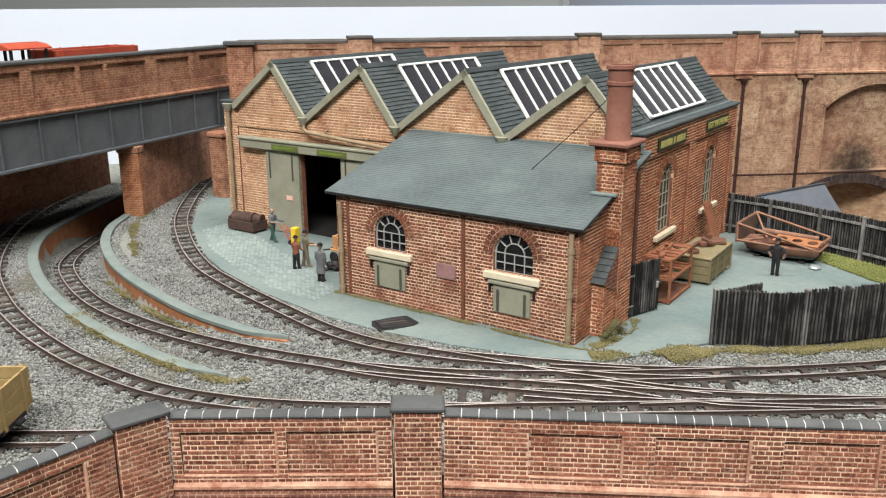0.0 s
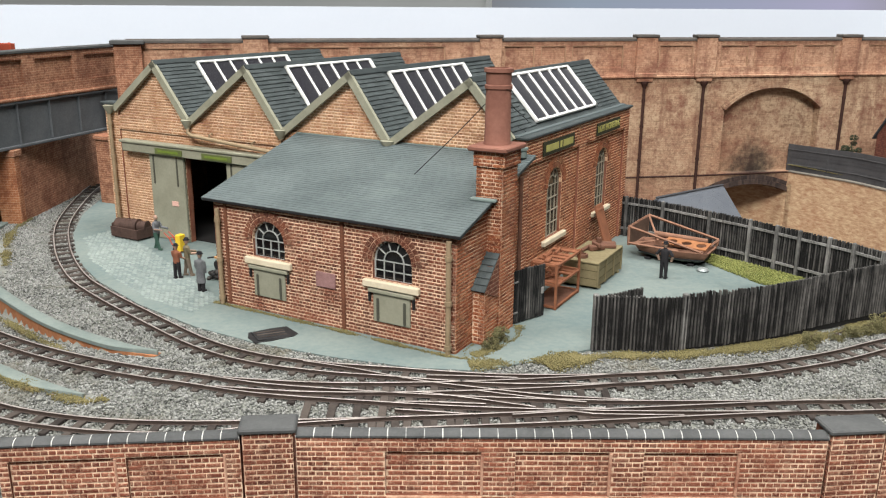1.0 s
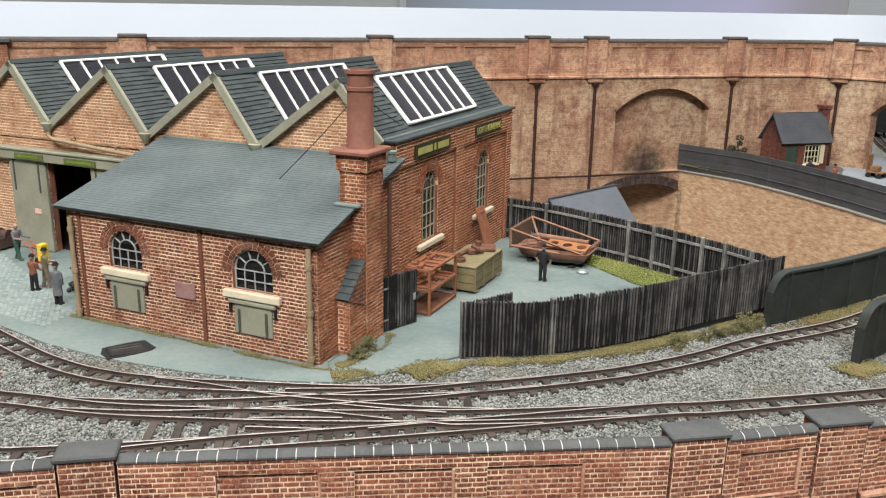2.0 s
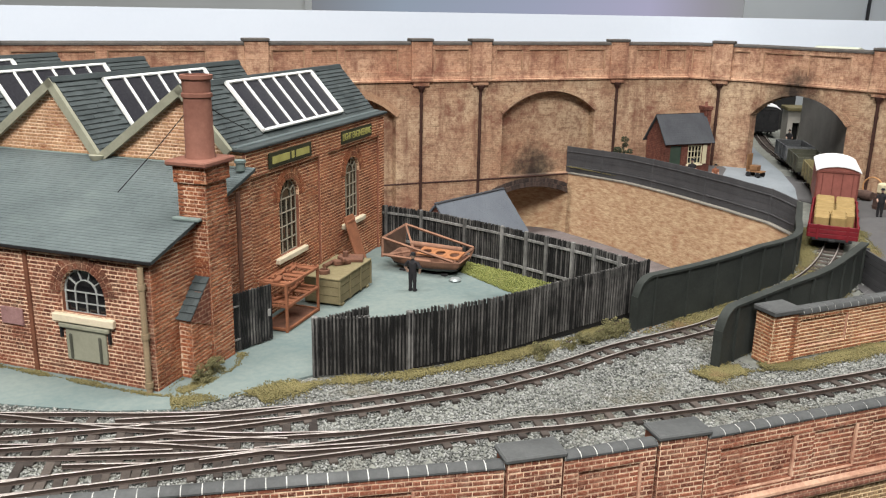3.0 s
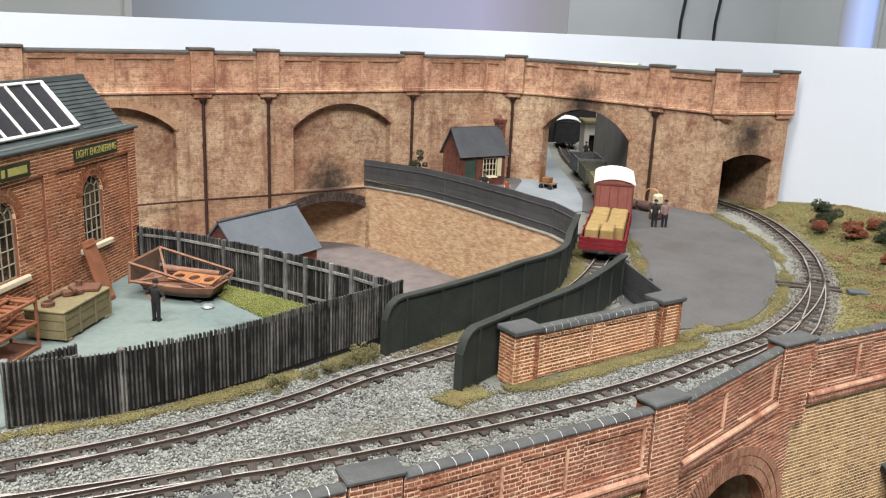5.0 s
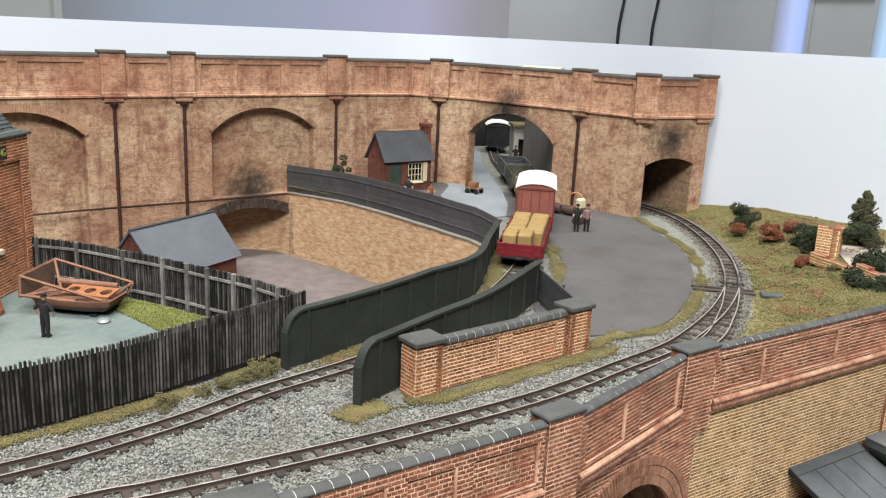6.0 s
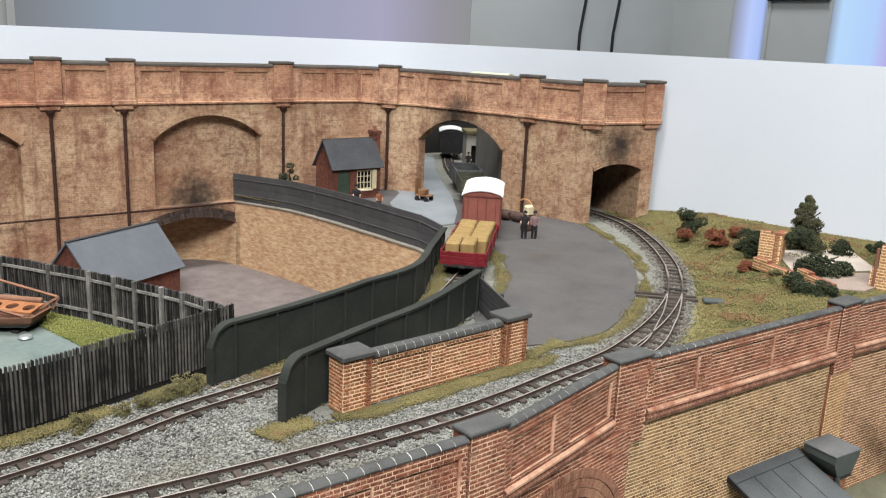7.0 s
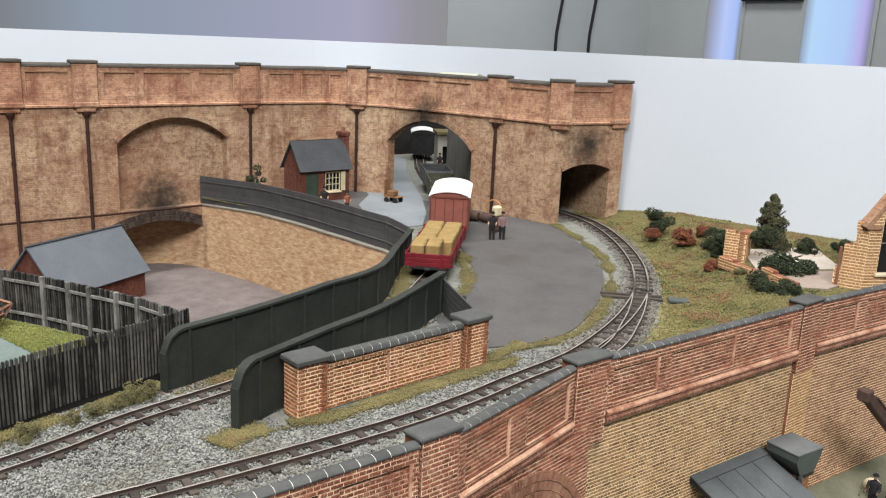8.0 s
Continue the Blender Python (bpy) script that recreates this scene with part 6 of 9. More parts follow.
    for z in (5, 28, 52, 74):
        g.cyl((-304, 72.8, z), (-304, 72.8, z + 2.2), 1.8, n=10)
    part("downpipe", g, PIPE, b, smooth=True)
    gutter_hopper(b, (-303.5, 72.8, 86))
    run = Geo().tube([(-233, 73.4, 78), (-232.6, 72.6, 74.5), (-229, 72.2, 72.8), (-200, 72.2, 70.6), (-168, 72.2, 68.4), (-140, 72.2, 66.5)], 1.25, 10)
    for x, z in ((-214, 71.6), (-180, 69.2), (-160, 68)):
        run.tube([(x, 72.2, z), (x, 72.2, z + 3.0), (x, 75, z + 3.4)], 0.6, 6)
    part("waste_pipe", run, PIPE, b, "pale slanting rainwater pipe", smooth=True)
    for end in ((-48.2, 44, 71.3), (-8, 92, 95.5)):
        part("stay_wire", Geo().tube([(0, 39, 116), tuple((p + q) / 2 - d for p, q, d in zip((0, 39, 116), end, (0, 0, 0.8))), end], 0.22, 5), DEEP_BLACK, b, "thin black stay wire from the chimney pot")
    g = Geo()
    g.cyl((-1.0, 66, 2), (-1.0, 66, 74), 1.1, n=8)
    part("side_pipe", Geo(Matrix.Translation((2.6, 0, 0))).cyl((0, 62, 2), (0, 62, 72), 1.1, n=8), RUST, b, "red-brown side downpipe", smooth=True)
    part("vent_pot", Geo().turned((-1.5, 72, 80), [(2.0, 0), (2.0, 3.4), (2.7, 3.8), (2.7, 5.0), (1.6, 5.2)], 12), FLASH, b, "small grey vent pot beside the chimney", smooth=True)


SAGE_DARK = paint("dark_sage_paint", (0.05, 0.05, 0.038), (0.09, 0.09, 0.07), 100, 900, 0.6)
BRICK_JOINT = paint("dark_joint_brick", (0.09, 0.035, 0.02), (0.2, 0.08, 0.045), 150, 900, 0.9)
SLATE_LEAN = paint("lean_to_slate", (0.055, 0.07, 0.072), (0.125, 0.15, 0.15), 25, 500, 0.6, 0.25, pieces=0.06, stain=(0.12, 0.145, 0.14), stain_at=0.6)
FLASH = paint("lead_flashing", (0.13, 0.17, 0.16), (0.22, 0.27, 0.25), 90, 800, 0.6)
NOTICE = paint("pale_notice", (0.6, 0.3, 0.25), (0.75, 0.5, 0.42), 300, 900, 0.7)
SIGN_BARS = paint("sign_bar_green", (0.1, 0.16, 0.02), (0.18, 0.24, 0.04), 200, 900, 0.6)
workshop()

# ---- fences ----
def plank_fence(line, height, label, group, rails_side=1, pitch=1.66, posts=(), uneven=0.6, seed=1, base=0.3, raised=None, rise=0.0, post_width=1.3):
    path = spline(line, pitch)
    o = path[0]
    f = thing("board_fence", o.x, o.y, 0, 0, label, "fence", group)
    rnd = random.Random(seed)
    meshes = []
    for k in range(4):
        me = Geo().cbox(-0.42, 0.42, -0.8, 0.8, 0, 1.0 * height + (k - 1.5) * 0.1, 0.2).mesh("plank")
        me.materials.append(BLACK_PLANK)
        meshes.append(me)
    step = 0.0
    for i, (p, deg) in enumerate(along(path)):
        if rnd.random() < 0.09:
            step = rnd.uniform(-1, 1) * uneven
        ob = link("plank", meshes[rnd.randrange(4)], None, f)
        lean = rnd.uniform(-0.4, 0.4)
        far = i / len(path)
        up = (1.3 if raised and i * pitch > raised else 0.0) + (-1.2 if rnd.random() < 0.015 else 0.0) + rise * max(0.0, far - 0.45) / 0.55
        ob.matrix_basis = mk(Matrix.Translation(p - o + Vector((0, 0, base + up + step + rnd.uniform(-0.07, 0.07)))) @ Matrix.Rotation(math.radians(deg), 4, "Z") @ Matrix.Rotation(math.radians(lean), 4, "Y") @ Matrix.Translation((0, rnd.uniform(-0.12, 0.12), 0)))
    local = [(p.x - o.x, p.y - o.y, 0) for p in path]
    s = rails_side
    # added black sheet that makes the gaps between planks read as shade
    part("backing_board", Geo().sweep(local, [(-0.1, 0.4), (0.1, 0.4), (0.1, height - 0.5), (-0.1, height - 0.5)]), DARK_ROOM, f)
    for z in (5.0, height - 5.0):
        part("rail", Geo().sweep(local, [(s * 0.6, z), (s * 1.7, z), (s * 1.7, z + 1.4), (s * 0.6, z + 1.4)]), GREY_WOOD, f)
    for k in posts:
        i = min(len(path) - 1, int(k / pitch))
        p, deg = list(along(path))[i]
        m = Matrix.Translation(p - o) @ Matrix.Rotation(math.radians(deg), 4, "Z")
        part("post", Geo(m).cbox(-post_width, post_width, -s * 1.6 - 1.2, -s * 1.6 + 1.2, 0, height + 0.9, 0.3) if post_width < 1 else Geo(m).cbox(-post_width, post_width, -s * 1.0 - 1.5, -s * 1.0 + 1.5, 0, height + 0.8, 0.3), GREY_WOOD, f, "paler weathered post")
    return f


FRONT_FENCE = [(125.5, 369), (158, 366.5), (187, 370), (217, 377), (250, 389), (284, 400), (303, 407)]
RAISED = 43.0
plank_fence(FRONT_FENCE, 26.6, "long fence of black tarred upright planks beside the track", "yard fences", rails_side=-1, posts=(0.5, RAISED), seed=3, raised=RAISED, rise=3.2, uneven=0.35)
BACK_FENCE = [(304, 409), (290, 444), (273, 472.5), (256.5, 499.5), (239, 523), (218.5, 550), (196, 570.5)]
plank_fence(BACK_FENCE, 27.6, "black plank fence with grey posts behind the boat", "yard fences", rails_side=-1, seed=5, uneven=0.2, posts=(3, 19, 38, 53, 70, 86, 103, 132, 167, 194), post_width=0.95)
plank_fence([(127, 372.5), (151, 383)], 25.2, "open gate leaf of black planks folded behind the fence", "yard gates", seed=6, uneven=0.9)


def gate(at, deg, length, label):
    g = thing("yard_gate", at[0], at[1], 0, deg, label, "gate", "yard gates")
    n = int(length / 1.66)
    me = Geo().cbox(-0.46, 0.46, -0.6, 0.6, 0, 27.5, 0.2).mesh("plank")
    me.materials.append(BLACK_PLANK)
    rnd = random.Random(4)
    for i in range(n):
        ob = link("plank", me, None, g)
        ob.matrix_basis = mk(Matrix.Translation((0.9 + i * 1.66, 0, 1.0 + rnd.uniform(-0.3, 0.3))))
    # added black sheet: the gate's plank gaps get their shade from it
    part("backing_board", Geo().box(0.3, length, -0.12, 0.12, 1.2, 28.0), DEEP_BLACK, g)
    part("post", Geo().cbox(-3.2, -0.4, -1.6, 1.6, 0, 29.5, 0.3), BLACK_PLANK, g, "square gate post")
    for z in (5, 21):
        part("ledge", Geo().cbox(0.3, length, 0.5, 1.5, z, z + 2, 0.2), BLACK_PLANK, g)
    for z in (6, 22):
        part("hinge", Geo().cbox(-0.5, 6, -0.95, -0.5, z, z + 0.9, 0.1), GREY_WOOD, g)
    part("latch", Geo().cbox(length - 3, length - 1.4, -1.2, -0.5, 13, 16.5, 0.2), GREY_WOOD, g)
    return g


gate((90.5, 401.7), 34.6, 25.0, "half-open black plank gate leaf by the workshop wall")


# ---- girders of the small bridge ----
def girder(line, label, fall):
    path = spline(line, 3.0)
    o = path[0]
    g = thing("bridge_girder", o.x, o.y, 0, 0, label, "girder", "girders beside the track")
    r, top = 10.0, 27.0
    run = [0.0]
    for a, b in zip(path, path[1:]):
        run.append(run[-1] + (b - a).length)
    drop = lambda s: fall * max(0.0, s / run[-1] - 0.35) / 0.65
    high = lambda s: top - drop(s) if s >= r else top - r + math.sqrt(max(0.0, r * r - (r - s) ** 2))
    pts, tops = [], []
    fine = [(path[0] + (path[1] - path[0]).normalized() * s, s) for s in (0.0, 0.4, 1.0, 2.0)] + [(p, s) for p, s in zip(path, run) if s > 2.5]
    body, flange = Geo(), Geo()
    rings, caps = [], []
    prev = None
    for i, (p, s) in enumerate(fine):
        q, n = fine[min(i + 1, len(fine) - 1)][0], fine[max(i - 1, 0)][0]
        d = (q - n).normalized()
        k = Vector((d.y, -d.x, 0))
        h = high(s)
        base = p - o
        rings.append([base + k * t + Vector((0, 0, z)) for t, z in ((-0.9, 0), (0.9, 0), (0.9, h), (-0.9, h))])
        caps.append([base + k * t + Vector((0, 0, z)) - (d * 0.9 if i == 0 else Vector()) for t, z in ((-2.2, h - 0.3), (2.2, h - 0.3), (2.2, h + 1.0), (-2.2, h + 1.0))])
    body.loft(rings)
    part("web_plate", body, GIRDER, g)
    d = (fine[1][0] - fine[0][0]).normalized()
    k = Vector((d.y, -d.x, 0))
    front = [[k * t - d * x + Vector((0, 0, z)) for t, x in ((-2.2, 0.0), (2.2, 0.0), (2.2, 1.2), (-2.2, 1.2))] for z in (0.0, top - r + 1.0)]
    part("end_flange", Geo().loft(front), GIRDER, g, smooth=True)
    part("top_flange", Geo().loft(caps), GIRDER, g, smooth=True)
    s = 13.0
    while s < run[-1] - 3:
        i = min(range(len(fine)), key=lambda n: abs(fine[n][1] - s))
        p, q, n = fine[i][0], fine[min(i + 1, len(fine) - 1)][0], fine[max(i - 1, 0)][0]
        a = (q - n)
        m = Matrix.Translation(p - o) @ Matrix.Rotation(math.atan2(a.y, a.x), 4, "Z")
        part("stiffener", Geo(m).cbox(-0.5, 0.5, -2.1, 2.1, 0, high(s) - 0.3, 0.15), GIRDER, g)
        s += 24.0
    return g


girder([(287.5, 389.5), (331, 404), (378, 425), (430, 456), (474, 510), (520, 568)], "dark green-grey plate girder with a rounded end", 11.0)
girder([(302, 338.5), (340, 357), (395, 385), (461, 433)], "dark green-grey plate girder with a rounded end, beside the brick wall", 3.5)


def boarded_return():
    f = thing("board_fence", 461, 433, 0, math.degrees(math.atan2(358 - 433, 438 - 461)), "short dark boarded screen between girder and brick wall", "fence", "yard fences")
    L = math.dist((461, 433), (438, 358))
    for i in range(6):
        part("board", Geo().cbox(0, L, -0.6, 0.6, 0.5 + i * 3.4, 3.7 + i * 3.4, 0.2), FAR_PLANK, f)
    for s in (2, L / 2, L - 3):
        part("post", Geo().cbox(s - 1, s + 1, 0.6, 2.2, 0, 21.5, 0.2), FAR_PLANK, f)


boarded_return()


# ---- low brick wall with two piers ----
def low_wall():
    a, b = (324, 333.5), (436, 350)
    w = thing("garden_wall", a[0], a[1], 0, math.degrees(math.atan2(b[1] - a[1], b[0] - a[0])), "low orange brick wall with two capped piers and sunk panels", "wall")
    L = math.dist(a, b)
    I = Matrix()
    for x0 in (2.5, L - 16):
        rot = lambda x, y, d: Matrix.Translation((x, y, 0)) @ Matrix.Rotation(math.radians(d), 4, "Z")
        for m, wd in ((rot(x0, 0, 0), 14.5), (rot(x0, 11, -90), 11), (rot(x0 + 14.5, 0, 90), 11)):
            brickwork(w, m, lambda z, wd=wd: (0.0, wd), 0, 24, BRICK_GOLD, MORTAR_GOLD, thick=3, seed=int(x0 + wd), pick=lambda s, z: True, most=80)
        part("pier_cap", Geo().cbox(x0 - 1.3, x0 + 15.8, -1.6, 12.2, 24, 26.6, 0.5), COPING, w, "grey stone cap")
    panels = [(22, 52.5), (61, 91)]
    m = Matrix.Translation((0, 3.0, 0))
    brickwork(w, m, lambda z: (17, L - 17), 0, 22, BRICK_GOLD, MORTAR_GOLD, thick=5, openings=[hole(p, q, 4.5, 18.5) for p, q in panels], seed=71, pick=lambda s, z: True, most=150)
    for p, q in panels:
        brickwork(w, m @ Matrix.Translation((0, 1.2, 0)), lambda z, p=p, q=q: (p, q), 4.5, 18.5, BRICK_GOLD, MORTAR_GOLD, thick=3, seed=72, pick=lambda s, z: True, most=120)
        # lower and right panel edges, pale as if lit
        lip = Geo(m)
        for x0, x1, z0, z1 in ((p, q, 4.5, 5.3), (q - 0.7, q, 5.3, 18.5)):
            lip.cbox(x0, x1, 0.1, 1.15, z0, z1, 0.3)
        part("panel_moulding", lip, LIT_LIP, w)
    n = 16
    for i in range(n):
        s0, s1 = 17 + (L - 34) * i / n + 0.15, 17 + (L - 34) * (i + 1) / n - 0.15
        prof = [(1.6, 21.8), (1.6, 22.8), (2.4, 24.2), (5.0, 24.8), (7.6, 24.2), (8.6, 22.8), (8.6, 21.8)]
        part("coping_stone", Geo().loft([[(s, y, z) for y, z in prof] for s in (s0, s1)]), COPING, w, smooth=True)
    part("coping_joint", Geo().loft([[(s, y * 0.97 + 0.15, 21.8 + (z - 21.8) * 0.95) for y, z in prof] for s in (17, L - 17)]), MORTAR_PALE, w)


MORTAR_GOLD = mortar_paint("pale_gold_mortar", (0.95, 0.75, 0.5), (0.52, 0.25, 0.12), 0.69)
low_wall()


# ---- far plank fence on the pit wall ----
def rail_fence():
    path = spline([(441, 828), (470, 752), (486, 692), (500, 630), (514, 592), (520, 569.5)], 6)
    o = path[0]
    f = thing("board_fence", o.x, o.y, 0, 0, "curved grey fence of close horizontal boards on the pit wall", "fence", "yard fences")
    local = [(p.x - o.x, p.y - o.y, rim_height(p.y)) for p in path]
    for i in range(6):
        z = 0.4 + i * 4.4
        out = 0.5 + 0.12 * (i % 2)
        part("board", Geo().sweep(local, [(-0.5, z), (out, z), (out, z + 4.32), (-0.5, z + 4.32)]), FAR_PLANK, f)
    for z in (6.6, 21.4):
        part("rail", Geo().sweep(local, [(-1.1, z), (-0.4, z), (-0.4, z + 0.8), (-1.1, z + 0.8)]), FENCE_RAIL, f, "paler thin rail")
        part("rail", Geo().sweep(local, [(0.5, z), (1.2, z), (1.2, z + 0.8), (0.5, z + 0.8)]), FENCE_RAIL, f, "paler thin rail")
    for i, (p, deg) in enumerate(along(path)):
        if i % 11 == 8:
            m = Matrix.Translation((p.x - o.x, p.y - o.y, rim_height(p.y))) @ Matrix.Rotation(math.radians(deg), 4, "Z")
            part("post", Geo(m).cbox(-0.7, 0.7, -1.0, 1.0, 0.2, 27.0, 0.2), FAR_PLANK, f)


FENCE_RAIL = paint("fence_rail_grey", (0.06, 0.06, 0.063), (0.105, 0.105, 0.108), 90, 800, 0.85, 0.3)
rail_fence()


# ---- vehicles ----
def wheel_set(parent, x, r=3.6):
    for y in (-4.6, 4.6):
        w = Geo().cyl((x, y - 0.8, r + 3.2), (x, y + 0.8, r + 3.2), r, n=16).cyl((x, y * 0.86 - 0.3, r + 3.2), (x, y * 0.86 + 0.3, r + 3.2), r + 0.6, n=16)
        part("wheel", w, DEEP_BLACK, parent, smooth=True)
    part("axle", Geo().cyl((x, -9, r + 3.2), (x, 9, r + 3.2), 0.8, n=8), DEEP_BLACK, parent)


def underframe(parent, L, w):
    part("underframe", Geo().cbox(0, L, -w / 2 + 3, w / 2 - 3, 7.6, 9.6, 0.3), DEEP_BLACK, parent)
    for x in (L * 0.25, L * 0.75):
        wheel_set(parent, x)
        for y in (-8.4, 8.4):
            part("axle_box", Geo().cbox(x - 2, x + 2, y - 1, y + 1, 4.6, 8, 0.4), DEEP_BLACK, parent)
    for x in (-2.2, L):
        part("coupling", Geo().cbox(x, x + 2.2, -2.0, 2.0, 7.6, 9.2, 0.3), DEEP_BLACK, parent)


def open_wagon(at, deg, L, w, h, paint_mat, label, group="", z=0.0):
    v = thing("open_wagon", at[0], at[1], z, deg, label, "wagon", group)
    underframe(v, L, w)
    part("floor", Geo().cbox(0.4, L - 0.4, -w / 2 + 0.4, w / 2 - 0.4, 9.6, 10.8, 0.2), paint_mat, v)
    n = 3
    for i in range(n):
        z0, z1 = 9.6 + (h - 9.6) * i / n + 0.1, 9.6 + (h - 9.6) * (i + 1) / n - 0.1
        part("side_plank", Geo().cbox(0, L, -w / 2, -w / 2 + 1, z0, z1, 0.2), paint_mat, v)
        part("side_plank", Geo().cbox(0, L, w / 2 - 1, w / 2, z0, z1, 0.2), paint_mat, v)
        part("end_plank", Geo().cbox(0, 1, -w / 2 + 1, w / 2 - 1, z0, z1, 0.2), paint_mat, v)
        part("end_plank", Geo().cbox(L - 1, L, -w / 2 + 1, w / 2 - 1, z0, z1, 0.2), paint_mat, v)
    for x in (L * 0.06, L * 0.36, L * 0.64, L * 0.94):
        for s in (-1, 1):
            part("stanchion", Geo().cbox(x - 0.7, x + 0.7, s * w / 2 - 0.6, s * w / 2 + 0.6, 8.6, h + 0.3, 0.2), paint_mat, v)
    for y in (-w * 0.3, w * 0.3):
        for x in (-0.5, L - 0.5):
            part("end_post", Geo().cbox(x, x + 1.0, y - 0.8, y + 0.8, 8.6, h + 0.4, 0.2), paint_mat, v)
    return v


VAN_DARK = paint("dark_red_frame", (0.1, 0.03, 0.025), (0.18, 0.06, 0.045), 90, 800, 0.6)


def goods_train():
    at, deg = (487, 491), 50.0
    open_wagon(at, deg, 98, 31, 18.6, MAROON, "long maroon open wagon loaded with straw-coloured bales", "goods train")
    turn = Matrix.Translation((at[0], at[1], 0)) @ Matrix.Rotation(math.radians(deg), 4, "Z")
    rnd = random.Random(12)
    for x, y, sx, sy, sz in ((3, -7.2, 24, 9.8, 13.4), (3, 3.2, 24, 9.6, 13.0), (28, -13, 22, 13, 10.4), (28, 0.4, 22, 13, 10.8), (51, -13, 22, 13, 10.6), (51, 0.4, 22, 13, 10.2), (74, -13, 21, 13, 10.4), (74, 0.4, 21, 13, 10.6)):
        b = Geo().cbox(0, sx - 0.3, 0, sy - 0.3, 0, sz, 0.9)
        for q in (sx * 0.3, sx * 0.7):
            b.cbox(q - 0.25, q + 0.25, -0.15, sy - 0.15, 0.0, sz + 0.15, 0.1)
        single("bale", b, SACK, "straw-coloured bale in the open wagon", "bale", "bales in the wagon", at=tuple(turn @ Vector((x, y, 10.85))), rz=deg + rnd.uniform(-1.0, 1.0))
    covered_van((561, 579), 53.5, 66, VAN_SIDE, VAN_DARK, "faded red covered van with a pale curved roof")
    covered_van((785, 982), 60, 40, DEEP_BLACK, DEEP_BLACK, "black covered van with a pale curved roof beyond the portal")


def covered_van(at, deg, L, side, trim, label):
    t = thing("goods_van", at[0], at[1], 0, deg, label, "van", "goods train")
    w, eave = 31, 37
    underframe(t, L, w)
    part("body", Geo().cbox(0, L, -w / 2, w / 2, 9.6, eave, 0.4), side, t)
    for y in (-w / 2 + 4.5, -3.4, 3.4, w / 2 - 4.5):
        part("end_batten", Geo().cbox(-0.35, 0.1, y - 0.25, y + 0.25, 10, eave, 0.08), trim, t)
    part("door_frame", Geo().cbox(-0.7, 0.1, -w / 2, w / 2, eave - 1.6, eave + 0.2, 0.2).cbox(-0.7, 0.1, -w / 2, -w / 2 + 1.2, 10, eave - 1.6, 0.2).cbox(-0.7, 0.1, w / 2 - 1.2, w / 2, 10, eave - 1.6, 0.2), trim, t)
    crest = lambda x, dz: [(x, (w / 2 + 0.9) * math.sin(a) / math.sin(1.1), eave + dz + 4.2 * (math.cos(a) - math.cos(1.1)) / (1 - math.cos(1.1))) for a in [-1.1 + 2.2 * i / 12 for i in range(13)]]
    part("roof", Geo().loft([crest(-1.2, 0.3) + crest(-1.2, -0.7)[::-1], crest(L + 1.2, 0.3) + crest(L + 1.2, -0.7)[::-1]]), ROOF_WHITE, t, "pale grey-white curved roof", smooth=True)
    part("gable_end", Geo().loft([[(x, y * 0.95, z) for _, y, z in crest(0, -0.6)] + [(x, w / 2 * 0.95, eave - 1), (x, -w / 2 * 0.95, eave - 1)] for x in (0.05, L)]), side, t)


goods_train()
KHAKI_WAGON = paint("khaki_wagon_paint", (0.1, 0.085, 0.04), (0.2, 0.17, 0.085), 90, 800, 0.75)
GREY_GREEN = paint("grey_green_paint", (0.035, 0.036, 0.026), (0.085, 0.085, 0.06), 90, 800, 0.7)
for at, deg, size, mat in (((606, 641), 60, 62, KHAKI_WAGON), ((640, 706), 62.5, 56, GREY_GREEN), ((672, 766), 65, 56, FIG_COAT)):
    open_wagon(at, deg, size, 28, 24, mat, "dull open wagon standing in the portal", "goods train")


def coal_wagon():
    v = open_wagon((-200, 280), 0, 45, 26, 25, TAN_WAGON, "tan open wagon half full of coal, on the siding")
    rnd = random.Random(9)
    g = Geo()
    for i in range(90):
        x, y = rnd.uniform(2, 43), rnd.uniform(-11.5, 11.5)
        r = rnd.uniform(0.9, 2.3)
        g.ball((x, y, 14 + rnd.uniform(0, 4)), r, r * rnd.uniform(0.7, 1.2), r * 0.9, 5, 3)
    part("coal_load", g, COAL, v, "loose black coal")


coal_wagon()


def bridge_train():
    m = Matrix.Translation((BR_A[0], BR_A[1], 0)) @ Matrix.Rotation(math.atan2(BR_B[1] - BR_A[1], BR_B[0] - BR_A[0]), 4, "Z")
    deg = math.degrees(math.atan2(BR_B[1] - BR_A[1], BR_B[0] - BR_A[0]))
    p = m @ Vector((186, 34, 83))
    w = open_wagon((p.x, p.y), deg, 80, 26, 41, ORANGE_RED, "orange-red open wagon on the bridge", "train on the bridge", z=83)
    q = m @ Vector((112, 34, 84))
    l = thing("locomotive", q.x, q.y, 84, deg, "orange-red shunting locomotive with an open cab", "locomotive", "train on the bridge")
    underframe(l, 70, 26)
    part("bonnet", Geo().cbox(0, 36, -9, 9, 9.6, 30, 1.2), ORANGE_RED, l)
    part("cab_lower", Geo().cbox(36, 68, -12, 12, 9.6, 31, 0.6), ORANGE_RED, l)
    for x in (36.5, 51, 65.5):
        for y in (-11.5, 9.8):
            part("cab_pillar", Geo().cbox(x, x + 2, y, y + 1.7, 31, 43, 0.3), DEEP_BLACK, l)
    part("cab_roof", Geo().loft([[(x, y, z) for y, z in ((-13, 42.5), (-8, 44.8), (0, 46), (8, 44.8), (13, 42.5), (13, 41.6), (-13, 41.6))] for x in (34, 70)]), ORANGE_RED, l, smooth=True)


bridge_train()


